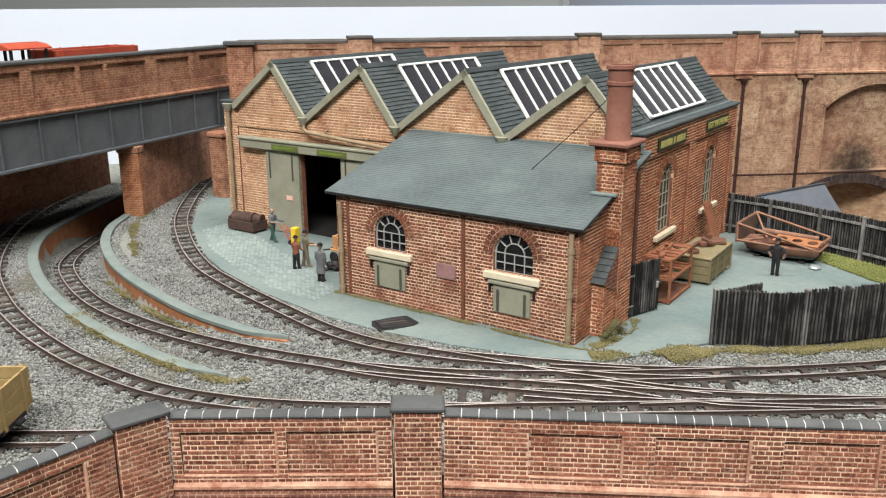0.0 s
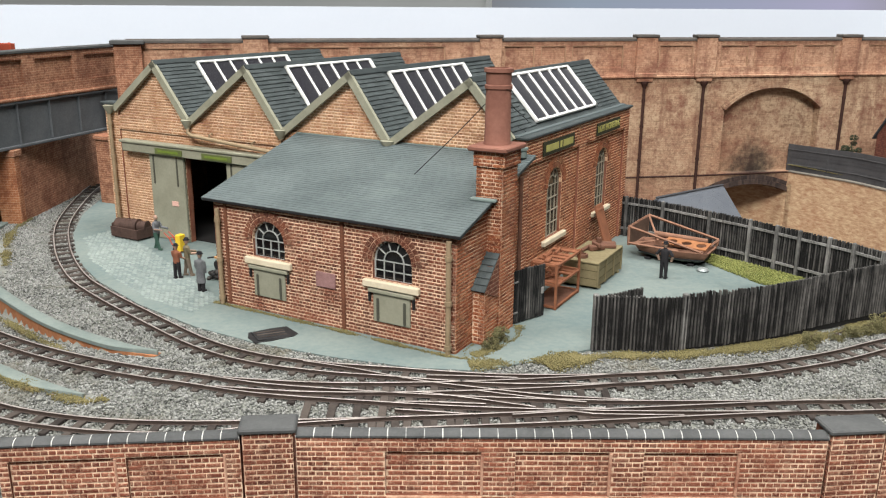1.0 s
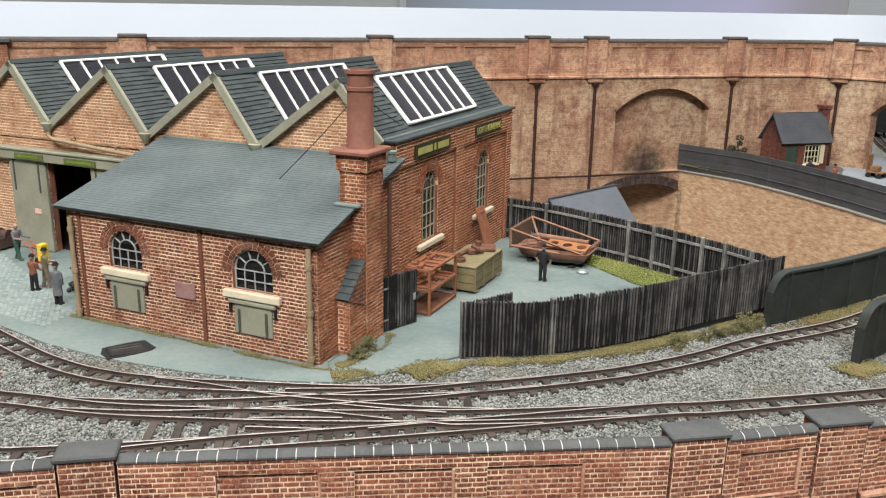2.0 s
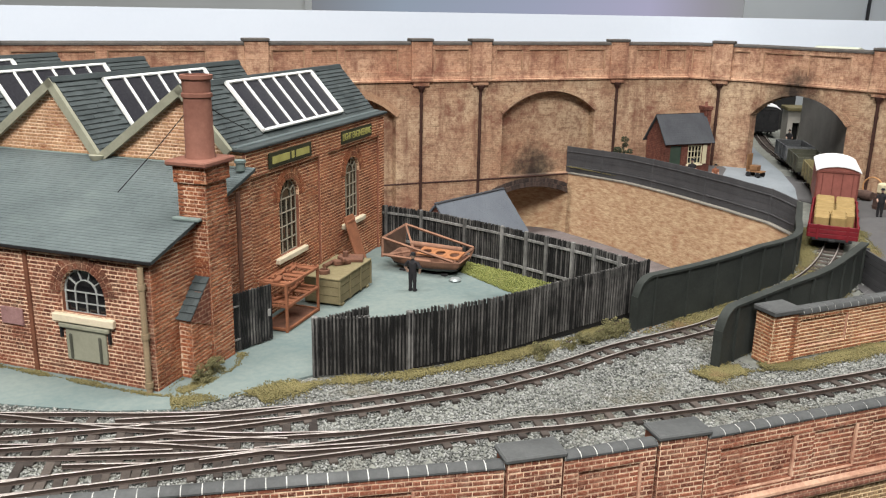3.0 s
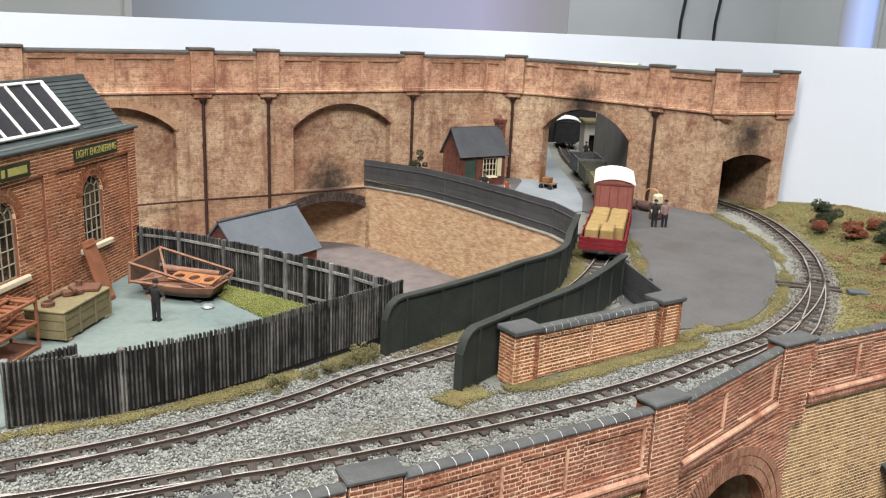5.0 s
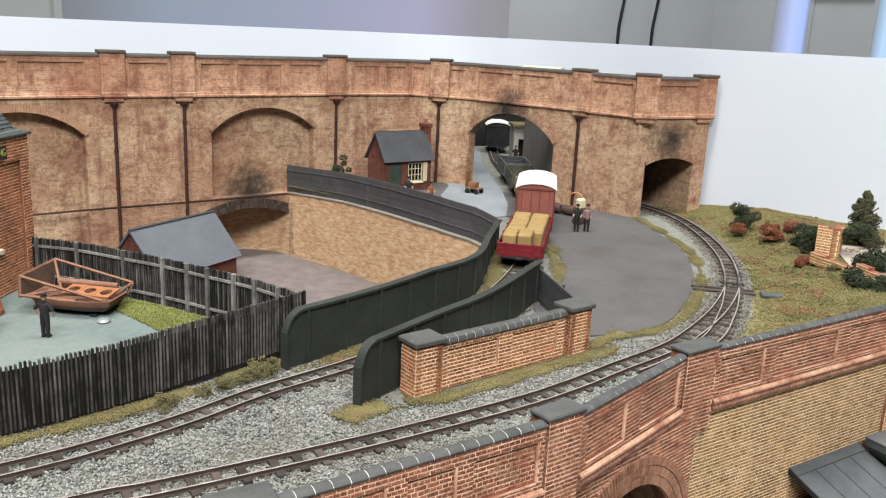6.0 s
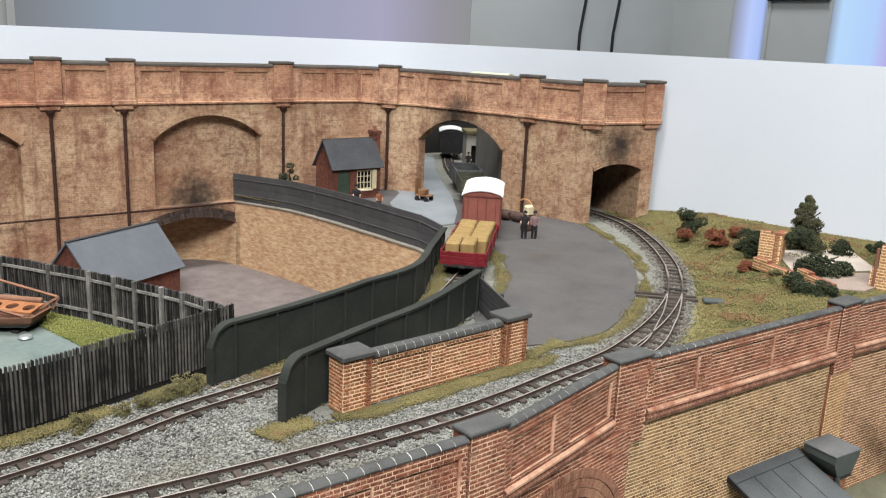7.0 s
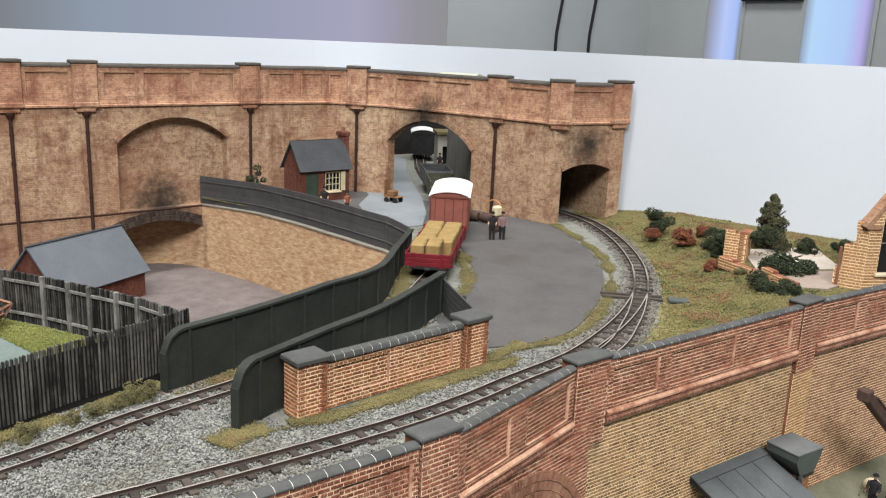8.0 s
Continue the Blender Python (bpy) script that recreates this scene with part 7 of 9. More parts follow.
# ---- figures: painted model figures, each one plain shape ----
FIG_TROUSER = paint("figure_green_trousers", (0.02, 0.055, 0.04), (0.05, 0.1, 0.075), 200, 900, 0.8)
FIG_TAN = paint("figure_tan_trousers", (0.13, 0.1, 0.075), (0.22, 0.175, 0.13), 200, 900, 0.8)
FIG_SKIN = paint("figure_skin_tone", (0.28, 0.175, 0.13), (0.42, 0.28, 0.21), 200, 900, 0.8)
def figurine(at, deg, mat, label, height=23.0, stride=0.0, coat=False, hat=True, arms=0.3, z=0.0, legs=None, akimbo=False):
    s = height / 23.0
    g = Geo(Matrix.Diagonal((s, s, s, 1)))
    for k, y in ((1, -1.35), (-1, 1.35)):
        f = stride * k
        g.cyl((f * 4, y, 0.6), (f * 1.6, y, 5.8), 0.95, 1.1, 8).cyl((f * 1.6, y, 5.6), (0, y * 0.85, 11.2), 1.15, 1.45, 8)
        g.cbox(f * 4 - 1.0, f * 4 + 1.9, y - 0.9, y + 0.9, 0, 1.2, 0.3)
        if akimbo:
            g.cyl((0, y * 2.0, 17.6), (-0.4, y * 3.7, 14.6), 1.05, 0.9, 7).cyl((-0.4, y * 3.7, 14.8), (1.2, y * 2.9, 11.6), 0.85, 0.7, 7).ball((1.3, y * 2.8, 11.3), 0.85, 0.85, 0.85, 6, 4)
            continue
        g.cyl((0, y * 2.0, 17.6), (arms * 2.2, y * 2.4, 14.0), 0.95, 0.85, 7).cyl((arms * 2.2, y * 2.4, 14.2), (arms * 9, y * 2.0, 11.2 + arms * 4), 0.8, 0.65, 7).ball((arms * 9.4, y * 2.0, 11.0 + arms * 4), 0.8, 0.8, 0.8, 6, 4)
    sec = [(1.5, 2.3, 10.2), (1.7, 2.5, 12.0), (1.6, 2.3, 13.6), (1.9, 2.8, 16.4), (1.6, 2.9, 17.8), (0.8, 1.1, 18.6), (0.75, 0.8, 19.4)]
    if coat:
        sec = [(2.0, 2.9, 5.2), (1.9, 2.7, 8.5)] + sec
    g.loft([[(a * math.cos(2 * math.pi * i / 12), b * math.sin(2 * math.pi * i / 12), h) for i in range(12)] for a, b, h in sec])
    g.ball((0.2, 0, 20.9), 1.45, 1.25, 1.7, 10, 6)
    if hat:
        g.turned((0.2, 0, 21.6), [(1.9, 0), (1.9, 0.3), (1.4, 0.4), (1.3, 1.3), (0.6, 1.6)], 12)
    ob = single("figurine", g, mat, label, "figurine", "painted model figures", at=(at[0], at[1], z + 0.35), rz=deg, smooth=True)
    for extra in (legs or FIG_DARK, FIG_SKIN, FIG_DARK):
        ob.data.materials.append(extra)
    for f in ob.data.polygons:
        h = f.center[2] / K / s
        f.material_index = 3 if h > 21.7 and hat else 2 if h > 19.2 or (h < 14.5 and abs(f.center[1]) / K / s > 2.6 and arms > 0.2) else 1 if h < (5.0 if coat else 10.4) else 0
    return ob


figurine((-114, 552), -30, FIG_COAT, "painted model figure pushing a sack truck", stride=0.75, arms=0.75, hat=False, legs=FIG_TROUSER)
figurine((-83, 494), 25, FIG_OLIVE, "painted model figure in an olive jacket carrying a load", legs=FIG_TAN, stride=0.4, arms=0.6)
figurine((-88, 489), 60, FIG_BROWN := paint("figure_brown", (0.13, 0.05, 0.03), (0.26, 0.1, 0.055), 200, 900, 0.8), "painted model figure in rust-coloured overalls", height=21, stride=0.2, arms=0.4)
figurine((-70, 465), 60, FIG_COAT, "painted model figure in a long grey coat with a stick", coat=True, arms=0.1)
figurine((193, 472), 50, FIG_DARK, "dark painted model figure working at the boat, arms akimbo", arms=0.5, height=22.5, akimbo=True)
figurine((600, 573), -130, FIG_DARK, "dark painted model figure standing on the asphalt", arms=0.4)
figurine((608, 570), -130, FIG_MAUVE := paint("figure_mauve", (0.14, 0.09, 0.09), (0.24, 0.16, 0.155), 200, 900, 0.8), "dull mauve painted model figure standing on the asphalt", arms=0.2)
figurine((522, 725), -110, FIG_DARK, "dark painted model figure by the hut window", arms=0.3)
figurine((538, 711), -100, FIG_BROWN, "rust-coloured painted model figure by the hut", height=20, arms=0.3)
figurine((754, 893), -120, FIG_DARK, "grey painted model figure seen through the portal", arms=0.4)


# ---- by the workshop door ----
def sack_truck():
    t = thing("sack_truck", -102, 546, 0.35, -30, "small red sack truck carrying a yellow box", "sack truck")
    for y in (-2, 2):
        part("side_rail", Geo().tube([(-6, y, 12), (-2, y, 9), (2.5, y, 1.5)], 0.45, 6), ORANGE_RED, t)
        part("wheel", Geo().cyl((2.2, y - 0.5, 1.6), (2.2, y + 0.5, 1.6), 1.6, n=12), DEEP_BLACK, t)
    for z, x in ((9, -2), (5, 0.4)):
        part("cross_bar", Geo().cyl((x, -2, z), (x, 2, z), 0.35, n=6), ORANGE_RED, t)
    part("toe_plate", Geo().cbox(2.2, 6.5, -2.6, 2.6, 0.5, 1.0, 0.1), ORANGE_RED, t)
    single("yellow_box", Geo().cbox(-2, 2, -2.6, 2.6, 0, 10.5, 0.3), YELLOW, "bright yellow upright box on the sack truck", "box", at=(-97.5, 543.5, 1.5), rz=-30)


sack_truck()


def scrap_bin():
    b = thing("scrap_skip", -152, 583, 0.35, SHED_TURN, "dark rusty skip holding scrap drums", "skip")
    part("base", Geo().cbox(0, 25, 0, 14, 1.2, 2.6, 0.3), BIN_BROWN, b)
    for x0, x1, y0, y1, h in ((0, 25, 0, 1, 8), (0, 25, 13, 14, 8), (0, 1, 1, 13, 10), (24, 25, 1, 13, 8)):
        part("side", Geo().cbox(x0, x1, y0, y1, 2.6, h, 0.2), BIN_BROWN, b)
    for x in (1.5, 22):
        for y in (1.5, 12):
            part("foot", Geo().cbox(x, x + 1.5, y, y + 1.5, 0, 1.3, 0.2), BIN_BROWN, b)
    for k, (x, y, r) in enumerate(((6, 5, 4.4), (14, 6, 4.6), (20, 8, 3.6))):
        d = Geo().cyl((x - 4, y, 8.2), (x + 4, y + 2, 8.4), r, n=18)
        for q in (-4, 0, 4):
            d.cyl((x + q - 0.4, y + (q + 4) / 4, 8.3), (x + q + 0.4, y + (q + 4.8) / 4, 8.3), r + 0.3, n=18)
        single("scrap_drum", d, BIN_BROWN, "rusty dark drum lying in the skip", "drum", "scrap drums", at=(-152, 583, 0.35), rz=SHED_TURN, smooth=True)


BIN_BROWN = paint("dark_rust", (0.035, 0.022, 0.018), (0.1, 0.06, 0.048), 160, 1000, 0.85, 0.4)
scrap_bin()


def door_cart():
    c = thing("hand_cart", -70, 505, 0.35, SHED_TURN - 5, "low dark hand cart with a raised end board", "cart")
    part("bed", Geo().cbox(0, 22, 0, 13, 7, 8.2, 0.2), CARD, c)
    for x in (4, 18):
        for y in (-0.8, 13):
            w = Geo().cyl((x, y, 3.4), (x, y + 0.9, 3.4), 3.4, n=16)
            part("wheel", w, DEEP_BLACK, c, smooth=True)
    part("end_board", Geo().cbox(21, 22.2, 0, 13, 8.2, 15, 0.2), DEEP_BLACK, c)
    part("shaft", Geo().tube([(0, 3, 7.4), (-9, 3, 5)], 0.5, 6).tube([(0, 10, 7.4), (-9, 10, 5)], 0.5, 6), DEEP_BLACK, c)
    m = Matrix.Translation((-70, 505, 8.6)) @ Matrix.Rotation(math.radians(SHED_TURN - 5), 4, "Z")
    b = Geo()
    b.cbox(0, 14, 0, 10, 0, 1, 0.2).cbox(0, 14, 0, 0.8, 1, 8, 0.2).cbox(0, 14, 9.2, 10, 1, 8, 0.2).cbox(0, 0.8, 0.8, 9.2, 1, 8, 0.2).cbox(13.2, 14, 0.8, 9.2, 1, 8, 0.2)
    p = m @ Vector((1, 1.5, 0))
    single("open_box", b, CARD, "open brown wooden box on the hand cart", "box", at=tuple(p), rz=SHED_TURN - 5)
    g = Geo()
    rnd = random.Random(2)
    for i in range(26):
        r = rnd.uniform(1.0, 2.2)
        g.ball((rnd.uniform(-6, 6), rnd.uniform(-4, 4), r * 0.6 + rnd.uniform(0, 3.0)), r, r, r * 0.8, 6, 4)
    single("coal_heap", g, COAL, "small heap of black coal by the lean-to corner", "coal", at=(-64, 486, 0.3))


door_cart()


# ---- side yard ----
def rack():
    m = Matrix.Translation((61, 368.5, 0)) @ Matrix.Rotation(math.radians(SHED_TURN), 4, "Z")
    p = m @ Vector((2.5, 77, 0.35))
    r = thing("storage_rack", p.x, p.y, p.z, SHED_TURN, "rusty orange three-shelf iron rack against the brick wall", "rack")
    for x in (0, 14):
        for y in (0, 33):
            part("upright", Geo().cbox(x, x + 1.3, y, y + 1.3, 0, 25, 0.15), RUST_LIGHT, r)
    for z in (0.6, 12.5, 23.2):
        for x in (0, 14.2):
            part("side_bar", Geo().cbox(x, x + 1.1, 1.3, 33, z, z + 1.4, 0.15), RUST_LIGHT, r)
        for y in (0.1, 33.1):
            part("end_bar", Geo().cbox(1.3, 14, y, y + 1.1, z, z + 1.4, 0.15), RUST_LIGHT, r)
    for z, slots in ((12.9, (4, 8, 12.5, 22, 27)), (23.6, (3, 9, 15, 20, 29))):
        for y in slots:
            part("shelf_slat", Geo().cbox(0.8, 14.4, y, y + 3.2, z, z + 0.8, 0.15), RUST_LIGHT, r)
    part("shelf_board", Geo().cbox(1, 14, 1.5, 32.5, 1.0, 1.6, 0.15), RUST, r)
    rnd = random.Random(6)
    for i in range(6):
        z = 13.9 if i % 2 else 24.6
        y = 5 + i * 4.5
        q = m @ Vector((2.5 + rnd.uniform(4, 9), 77 + y, 0.35 + z - 0.2))
        g = Geo().cyl((-5, 0, 0.9), (5, 0, 0.9), 0.9, n=8) if i % 3 else Geo().cbox(-4, 4, -1.4, 1.4, 0, 1.8, 0.4)
        single("iron_bar", g, RUST_LIGHT, "rusty piece of bar iron on the rack", "iron bar", "iron on the rack", at=tuple(q), rz=SHED_TURN + rnd.uniform(60, 110))


rack()


def crate():
    m = Matrix.Translation((61, 368.5, 0)) @ Matrix.Rotation(math.radians(SHED_TURN), 4, "Z")
    p = m @ Vector((4.5, 119.5, 0.35))
    c = thing("lidded_crate", p.x, p.y, p.z, SHED_TURN, "large khaki wooden crate with its lid on", "crate")
    part("body", Geo().cbox(0, 20.5, 0, 41, 1.2, 14.6, 0.4), CRATE, c)
    part("lid", Geo().cbox(-0.7, 21.3, -0.7, 41.7, 14.6, 16.0, 0.4), CRATE, c)
    for y in (-0.7, 13, 27, 40.7):
        part("batten", Geo().cbox(20.4, 21.2, y if y > 0 else 0, (y if y > 0 else 0) + 1.4, 1.2, 14.6, 0.15), CRATE, c)
    for z in (5.8, 10.6):
        part("board_line", Geo().cbox(20.45, 20.7, 0.3, 40.7, z, z + 0.25, 0.05), CRATE_LINE, c)
        part("board_line", Geo().cbox(0.3, 20.2, -0.2, 0.05, z, z + 0.25, 0.05), CRATE_LINE, c)
    for y in (3, 36):
        part("skid", Geo().cbox(0, 21, y, y + 3, 0, 1.3, 0.2), CRATE, c)
    rnd = random.Random(8)
    shapes = [Geo().cbox(-7, 7, -5, 5, 0, 2.2, 0.5).cyl((-3, 0, 2), (-3, 0, 5), 1.6, n=12), Geo().turned((0, 0, 0), [(3.2, 0), (3.2, 2), (2.2, 2.2), (2.2, 0.6)], 16), Geo().cbox(-5, 5, -2, 2, 0, 3, 0.6).cbox(-1, 1, -4, 4, 2, 4.4, 0.4), Geo().cyl((-6, 0, 1.2), (6, 1, 1.2), 1.2, n=10)]
    for (x, y, r), s in zip(((12, 34, 20), (9, 6, 0), (11, 24, 50), (6, 20, 80)), shapes):
        q = m @ Vector((4.5 + x, 119.5 + y, 16.35))
        single("scrap_casting", s, RUST, "rusty iron casting lying on the crate", "casting", "castings on the crate", at=tuple(q), rz=SHED_TURN + r)
    q = m @ Vector((13.6, 176, 0.35))
    w = Geo(Matrix.Rotation(math.radians(-18), 4, "Y"))
    w.cbox(-1.4, 0, 0, 12, 0.5, 36, 0.3)
    w.cbox(-0.2, 0.5, 0.6, 11.4, 2, 3.4, 0.2).cbox(-0.2, 0.5, 0.6, 11.4, 32, 33.4, 0.2)
    single("iron_plate", w, RUST_LIGHT, "rusty red iron plate leaning against the workshop wall", "plate", at=(q.x, q.y, 0.35), rz=SHED_TURN)
    w = Geo().tube([(0, 0, 0.4), (-6, 0, 22)], 1.1, 8)
    q = m @ Vector((9, 72, 0.35))
    single("timber_prop", w, BIN_BROWN, "dark timber prop leaning on the brick wall", "prop", at=tuple(q), rz=SHED_TURN)


CRATE_LINE = paint("dark_khaki", (0.06, 0.05, 0.025), (0.1, 0.08, 0.04), 200, 900, 0.9)
crate()


def holed_plate(g, x0, x1, y0, y1, rx, ry, z0, z1):
    """A plate with one oval hole in its middle."""
    cx, cy, n = (x0 + x1) / 2, (y0 + y1) / 2, 24
    rim, oval = [], []
    for i in range(n):
        a = 2 * math.pi * i / n
        c, q = math.cos(a), math.sin(a)
        k = 1 / max(abs(c), abs(q))
        rim.append((cx + c * k * (x1 - x0) / 2, cy + q * k * (y1 - y0) / 2))
        oval.append((cx + c * rx, cy + q * ry))
    g.loft([[(x, y, z) for x, y in line] for line, z in ((oval, z0), (rim, z0), (rim, z1), (oval, z1), (oval, z0))], caps=False)


def boat():
    b = thing("work_boat", 212.5, 509.5, 0.35, -37, "rusty iron work boat hull with a broken deck frame, on blocks", "boat")
    L, W = 46, 27
    rings = []
    for z, s, ln in ((2.2, 0.5, 0.74), (4.2, 0.84, 0.88), (7.0, 1.0, 0.97), (9.4, 1.04, 1.02), (9.4, 0.96, 0.97), (4.5, 0.78, 0.86)):
        side = [((i / 9 - 0.5) * L * ln, W / 2 * math.sin(math.pi * (0.12 + i / 9 * 0.72)) ** 0.55 * s) for i in range(10)]
        rings.append([(x, -w, z) for x, w in side] + [(x, w, z) for x, w in side[::-1]])
    part("hull", Geo().loft(rings), RUST_BOAT, b, "rust-brown riveted hull", smooth=True)
    part("keel_strip", Geo().loft([[(x * k, y * k, z) for x, y, _ in rings[1]] for k, z in ((1.03, 5.0), (1.03, 3.9), (0.9, 3.9), (0.9, 5.0))], caps=False), DEEP_BLACK, b)
    part("under_hull", Geo().loft([[(x, y, 3.8) for x, y, z in rings[1]], [(x * 0.9, y * 0.75, 1.0) for x, y, z in rings[0]]]), HULL_GREEN, b, "faded green bottom")
    peak, left, right, front = (-24.5, 19.5, 21.5), (-27, -9.5, 19.5), (22, 18, 12.0), (19, -9.5, 9.6)
    bars = [(peak, left), (peak, right), (left, front), (front, right), (left, (-26, -11.8, 8)), (peak, (-23.5, 15, 8)), ((-26, -11.8, 9.5), (6, -12.4, 9.2)), ((-26, -11.8, 9.0), (-14, 2, 9.5)), (peak, (-12, 4, 9.6)), (right, (21.5, 12, 7))]
    for p, q in bars:
        part("deck_timber", Geo().tube([p, q], 0.85, 4), BOAT_FRAME, b)
    part("end_boarding", Geo().add([peak, left, (-26, -11.8, 8.5), (-23.5, 15, 8.5)] + [(x + 0.7, y, z) for x, y, z in (peak, left, (-26, -11.8, 8.5), (-23.5, 15, 8.5))], [(0, 1, 2, 3), (7, 6, 5, 4), (0, 4, 5, 1), (1, 5, 6, 2), (2, 6, 7, 3), (3, 7, 4, 0)]), GAUZE, b, "dark brown boarding at the stern")
    for x0 in (-6, 3, 12):
        g = Geo(Matrix.Translation((0, 0, 11.2 - x0 * 0.02)) @ Matrix.Rotation(math.radians(5), 4, "X"))
        holed_plate(g, x0, x0 + 9, -7, 6, 3.0, 3.6, 0, 0.7)
        part("deck_plate", g, RUST_BRIGHT, b, "bright rusty deck plate with an oval hole")
    part("rolled_tarpaulin", Geo().cyl((-16, 8.5, 12.6), (17, 11.5, 11.6), 1.9, 1.6, 12), BOAT_FRAME, b, "long brown roll lying on the deck", smooth=True)
    for x in (-14, 13):
        part("block", Geo().cbox(x - 2, x + 2, -9, 9, 0, 1.4, 0.3), DEEP_BLACK, b)
    single("tin_pan", Geo().turned((0, 0, 0), [(3.0, 0), (3.6, 0.9), (2.8, 1.9), (0.6, 2.3)], 14), TIN, "small crumpled tin lying on the yard", "tin", at=(221.5, 484, 0.35), smooth=True)


BOAT_FRAME = paint("weathered_rust_timber", (0.13, 0.065, 0.042), (0.27, 0.145, 0.095), 160, 1000, 0.9, 0.4)
RUST_BRIGHT = paint("orange_rust", (0.22, 0.085, 0.036), (0.38, 0.17, 0.075), 160, 1000, 0.9, 0.4)
GAUZE = paint("dark_stern_boards", (0.05, 0.03, 0.022), (0.12, 0.075, 0.052), 120, 900, 0.9, 0.4)
HULL_GREEN = paint("faded_hull_green", (0.1, 0.12, 0.1), (0.2, 0.22, 0.19), 120, 900, 0.7)
TIN = paint("dull_tin", (0.25, 0.28, 0.28), (0.42, 0.46, 0.46), 200, 900, 0.4, 0.2, metallic=0.5)
boat()

def drain_cover():
    d = thing("drain_cover", -25, 398, 0.2, 24, "dark rusty drain cover with broken surround in the yard", "drain cover")
    part("surround", Geo().prism([(-10, -7), (-3, -8), (9, -7.2), (12, -5), (10, 6.8), (2, 7.6), (-9, 7), (-11, 1)], 0, 0.4), DEEP_BLACK, d, "broken black surround")
    part("lid", Geo(Matrix.Rotation(0.04, 4, "Y")).cbox(-8.2, 8.2, -5.8, 5.8, 0.2, 0.7, 0.2), DEEP_BLACK, d)
    for y in (-3, 0.2, 3.2):
        part("rib", Geo(Matrix.Rotation(0.04, 4, "Y")).cbox(-7, 7, y - 0.5, y + 0.5, 0.6, 0.95, 0.12), SLEEPER, d)


drain_cover()


# ---- hut, pit shed ----
def hut():
    h = thing("lineside_hut", 543, 787, 0.2, 6, "small dark red brick hut with slate roof and lit window", "hut")
    L, D, H, R = 54, 32, 33, 57
    part("wall_back", Geo().box(-L / 2, L / 2, D / 2 - 2, D / 2, 0, H), FAR_RED_HUT, h)
    for x in (-L / 2, L / 2 - 2):
        part("wall_side", Geo().box(x, x + 2, -D / 2, D / 2 - 2, 0, H), FAR_RED_HUT, h)
        part("gable", Geo().add([(x, -D / 2, H), (x, D / 2, H), (x, 0, R - 1), (x + 2, -D / 2, H), (x + 2, D / 2, H), (x + 2, 0, R - 1)], [(0, 1, 2), (3, 5, 4), (0, 2, 5, 3), (1, 4, 5, 2)]), FAR_RED_HUT, h)
    for x0, x1, z0, z1 in ((-L / 2 + 2, -L / 2 + 6, 0, 28), (-L / 2 + 19, -L / 2 + 27, 0, 28), (L / 2 - 10, L / 2 - 2, 0, 28), (L / 2 - 27, L / 2 - 10, 0, 9), (-L / 2 + 2, L / 2 - 2, 28, H)):
        part("wall_front", Geo().box(x0, x1, -D / 2, -D / 2 + 2, z0, z1), FAR_RED_HUT, h)
    for s in (-1, 1):
        e, a = Vector((-L / 2 - 2.5, s * (D / 2 + 3.5), H - 3)), Vector((-L / 2 - 2.5, 0, R))
        up = a - e
        ac = Vector((1, 0, 0)) if s < 0 else Vector((-1, 0, 0))
        st = e if s < 0 else e + Vector((L + 5, 0, 0))
        n = ac.cross(up.normalized())
        p = [st, st + ac * (L + 5), st + ac * (L + 5) + up, st + up]
        part("roof_deck", Geo().add([q for q in p] + [q - n * 1.0 for q in p], [(0, 1, 2, 3), (7, 6, 5, 4), (0, 4, 5, 1), (1, 5, 6, 2), (2, 6, 7, 3), (3, 7, 4, 0)]), SLATE_FAR, h)
        slates(h, st, ac, up, L + 5, up.length, 2.6, 4.0, SLATE_FAR, seed=90 + s, lift=0.25)
    part("door", Geo().cbox(-L / 2 + 6, -L / 2 + 19, -D / 2 + 0.4, -D / 2 + 1.6, 0, 28, 0.2), GREEN_DOOR, h, "dark green door")
    win = thing("window", 0, 0)
    win.parent = h
    win.matrix_basis = mk(Matrix.Translation((L / 2 - 27, -D / 2, 9)))
    part("pane", Geo().box(0, 17, 1.2, 1.5, 0, 19), GLASS_DARK, win)
    part("window_frame", Geo().cbox(0, 17, 0.2, 1.2, 0, 1.2, 0.2).cbox(0, 17, 0.2, 1.2, 17.8, 19, 0.2).cbox(0, 1.2, 0.2, 1.2, 1.2, 17.8, 0.2).cbox(15.8, 17, 0.2, 1.2, 1.2, 17.8, 0.2), CREAM_SHUT, win, "cream window frame")
    for x in (4.4, 8.3, 12.2):
        part("glazing_bar", Geo().box(x, x + 0.6, 0.3, 1.2, 1.2, 17.8), CREAM_SHUT, win)
    for z in (6.5, 12.5):
        part("glazing_bar", Geo().box(1.2, 15.8, 0.25, 1.15, z, z + 0.6), CREAM_SHUT, win)
    part("window_sill", Geo().cbox(-1, 18, -1.2, 1, -1.6, 0, 0.3), CREAM, win)
    part("shutter", Geo().cbox(17.4, 22.4, -0.8, -0.05, 0, 19, 0.2), CREAM_SHUT, win, "pale cream shutter")
    ch = thing("chimney", 0, 0)
    ch.parent = h
    ch.matrix_basis = mk(Matrix.Translation((L / 2 + 4.2, 2, 0)))
    part("shaft", Geo().cbox(-4, 4, -4.5, 4.5, 0, 60, 0.3), FAR_RED_HUT, ch)
    part("chimney_head", Geo().cbox(-5, 5, -5.5, 5.5, 60, 64, 0.4), FAR_RED_HUT, ch)
    part("pot", Geo().turned((0, 0, 64), [(1.8, 0), (1.5, 4), (1.8, 4.4), (1.2, 4.4)], 10), TERRACOTTA, ch)


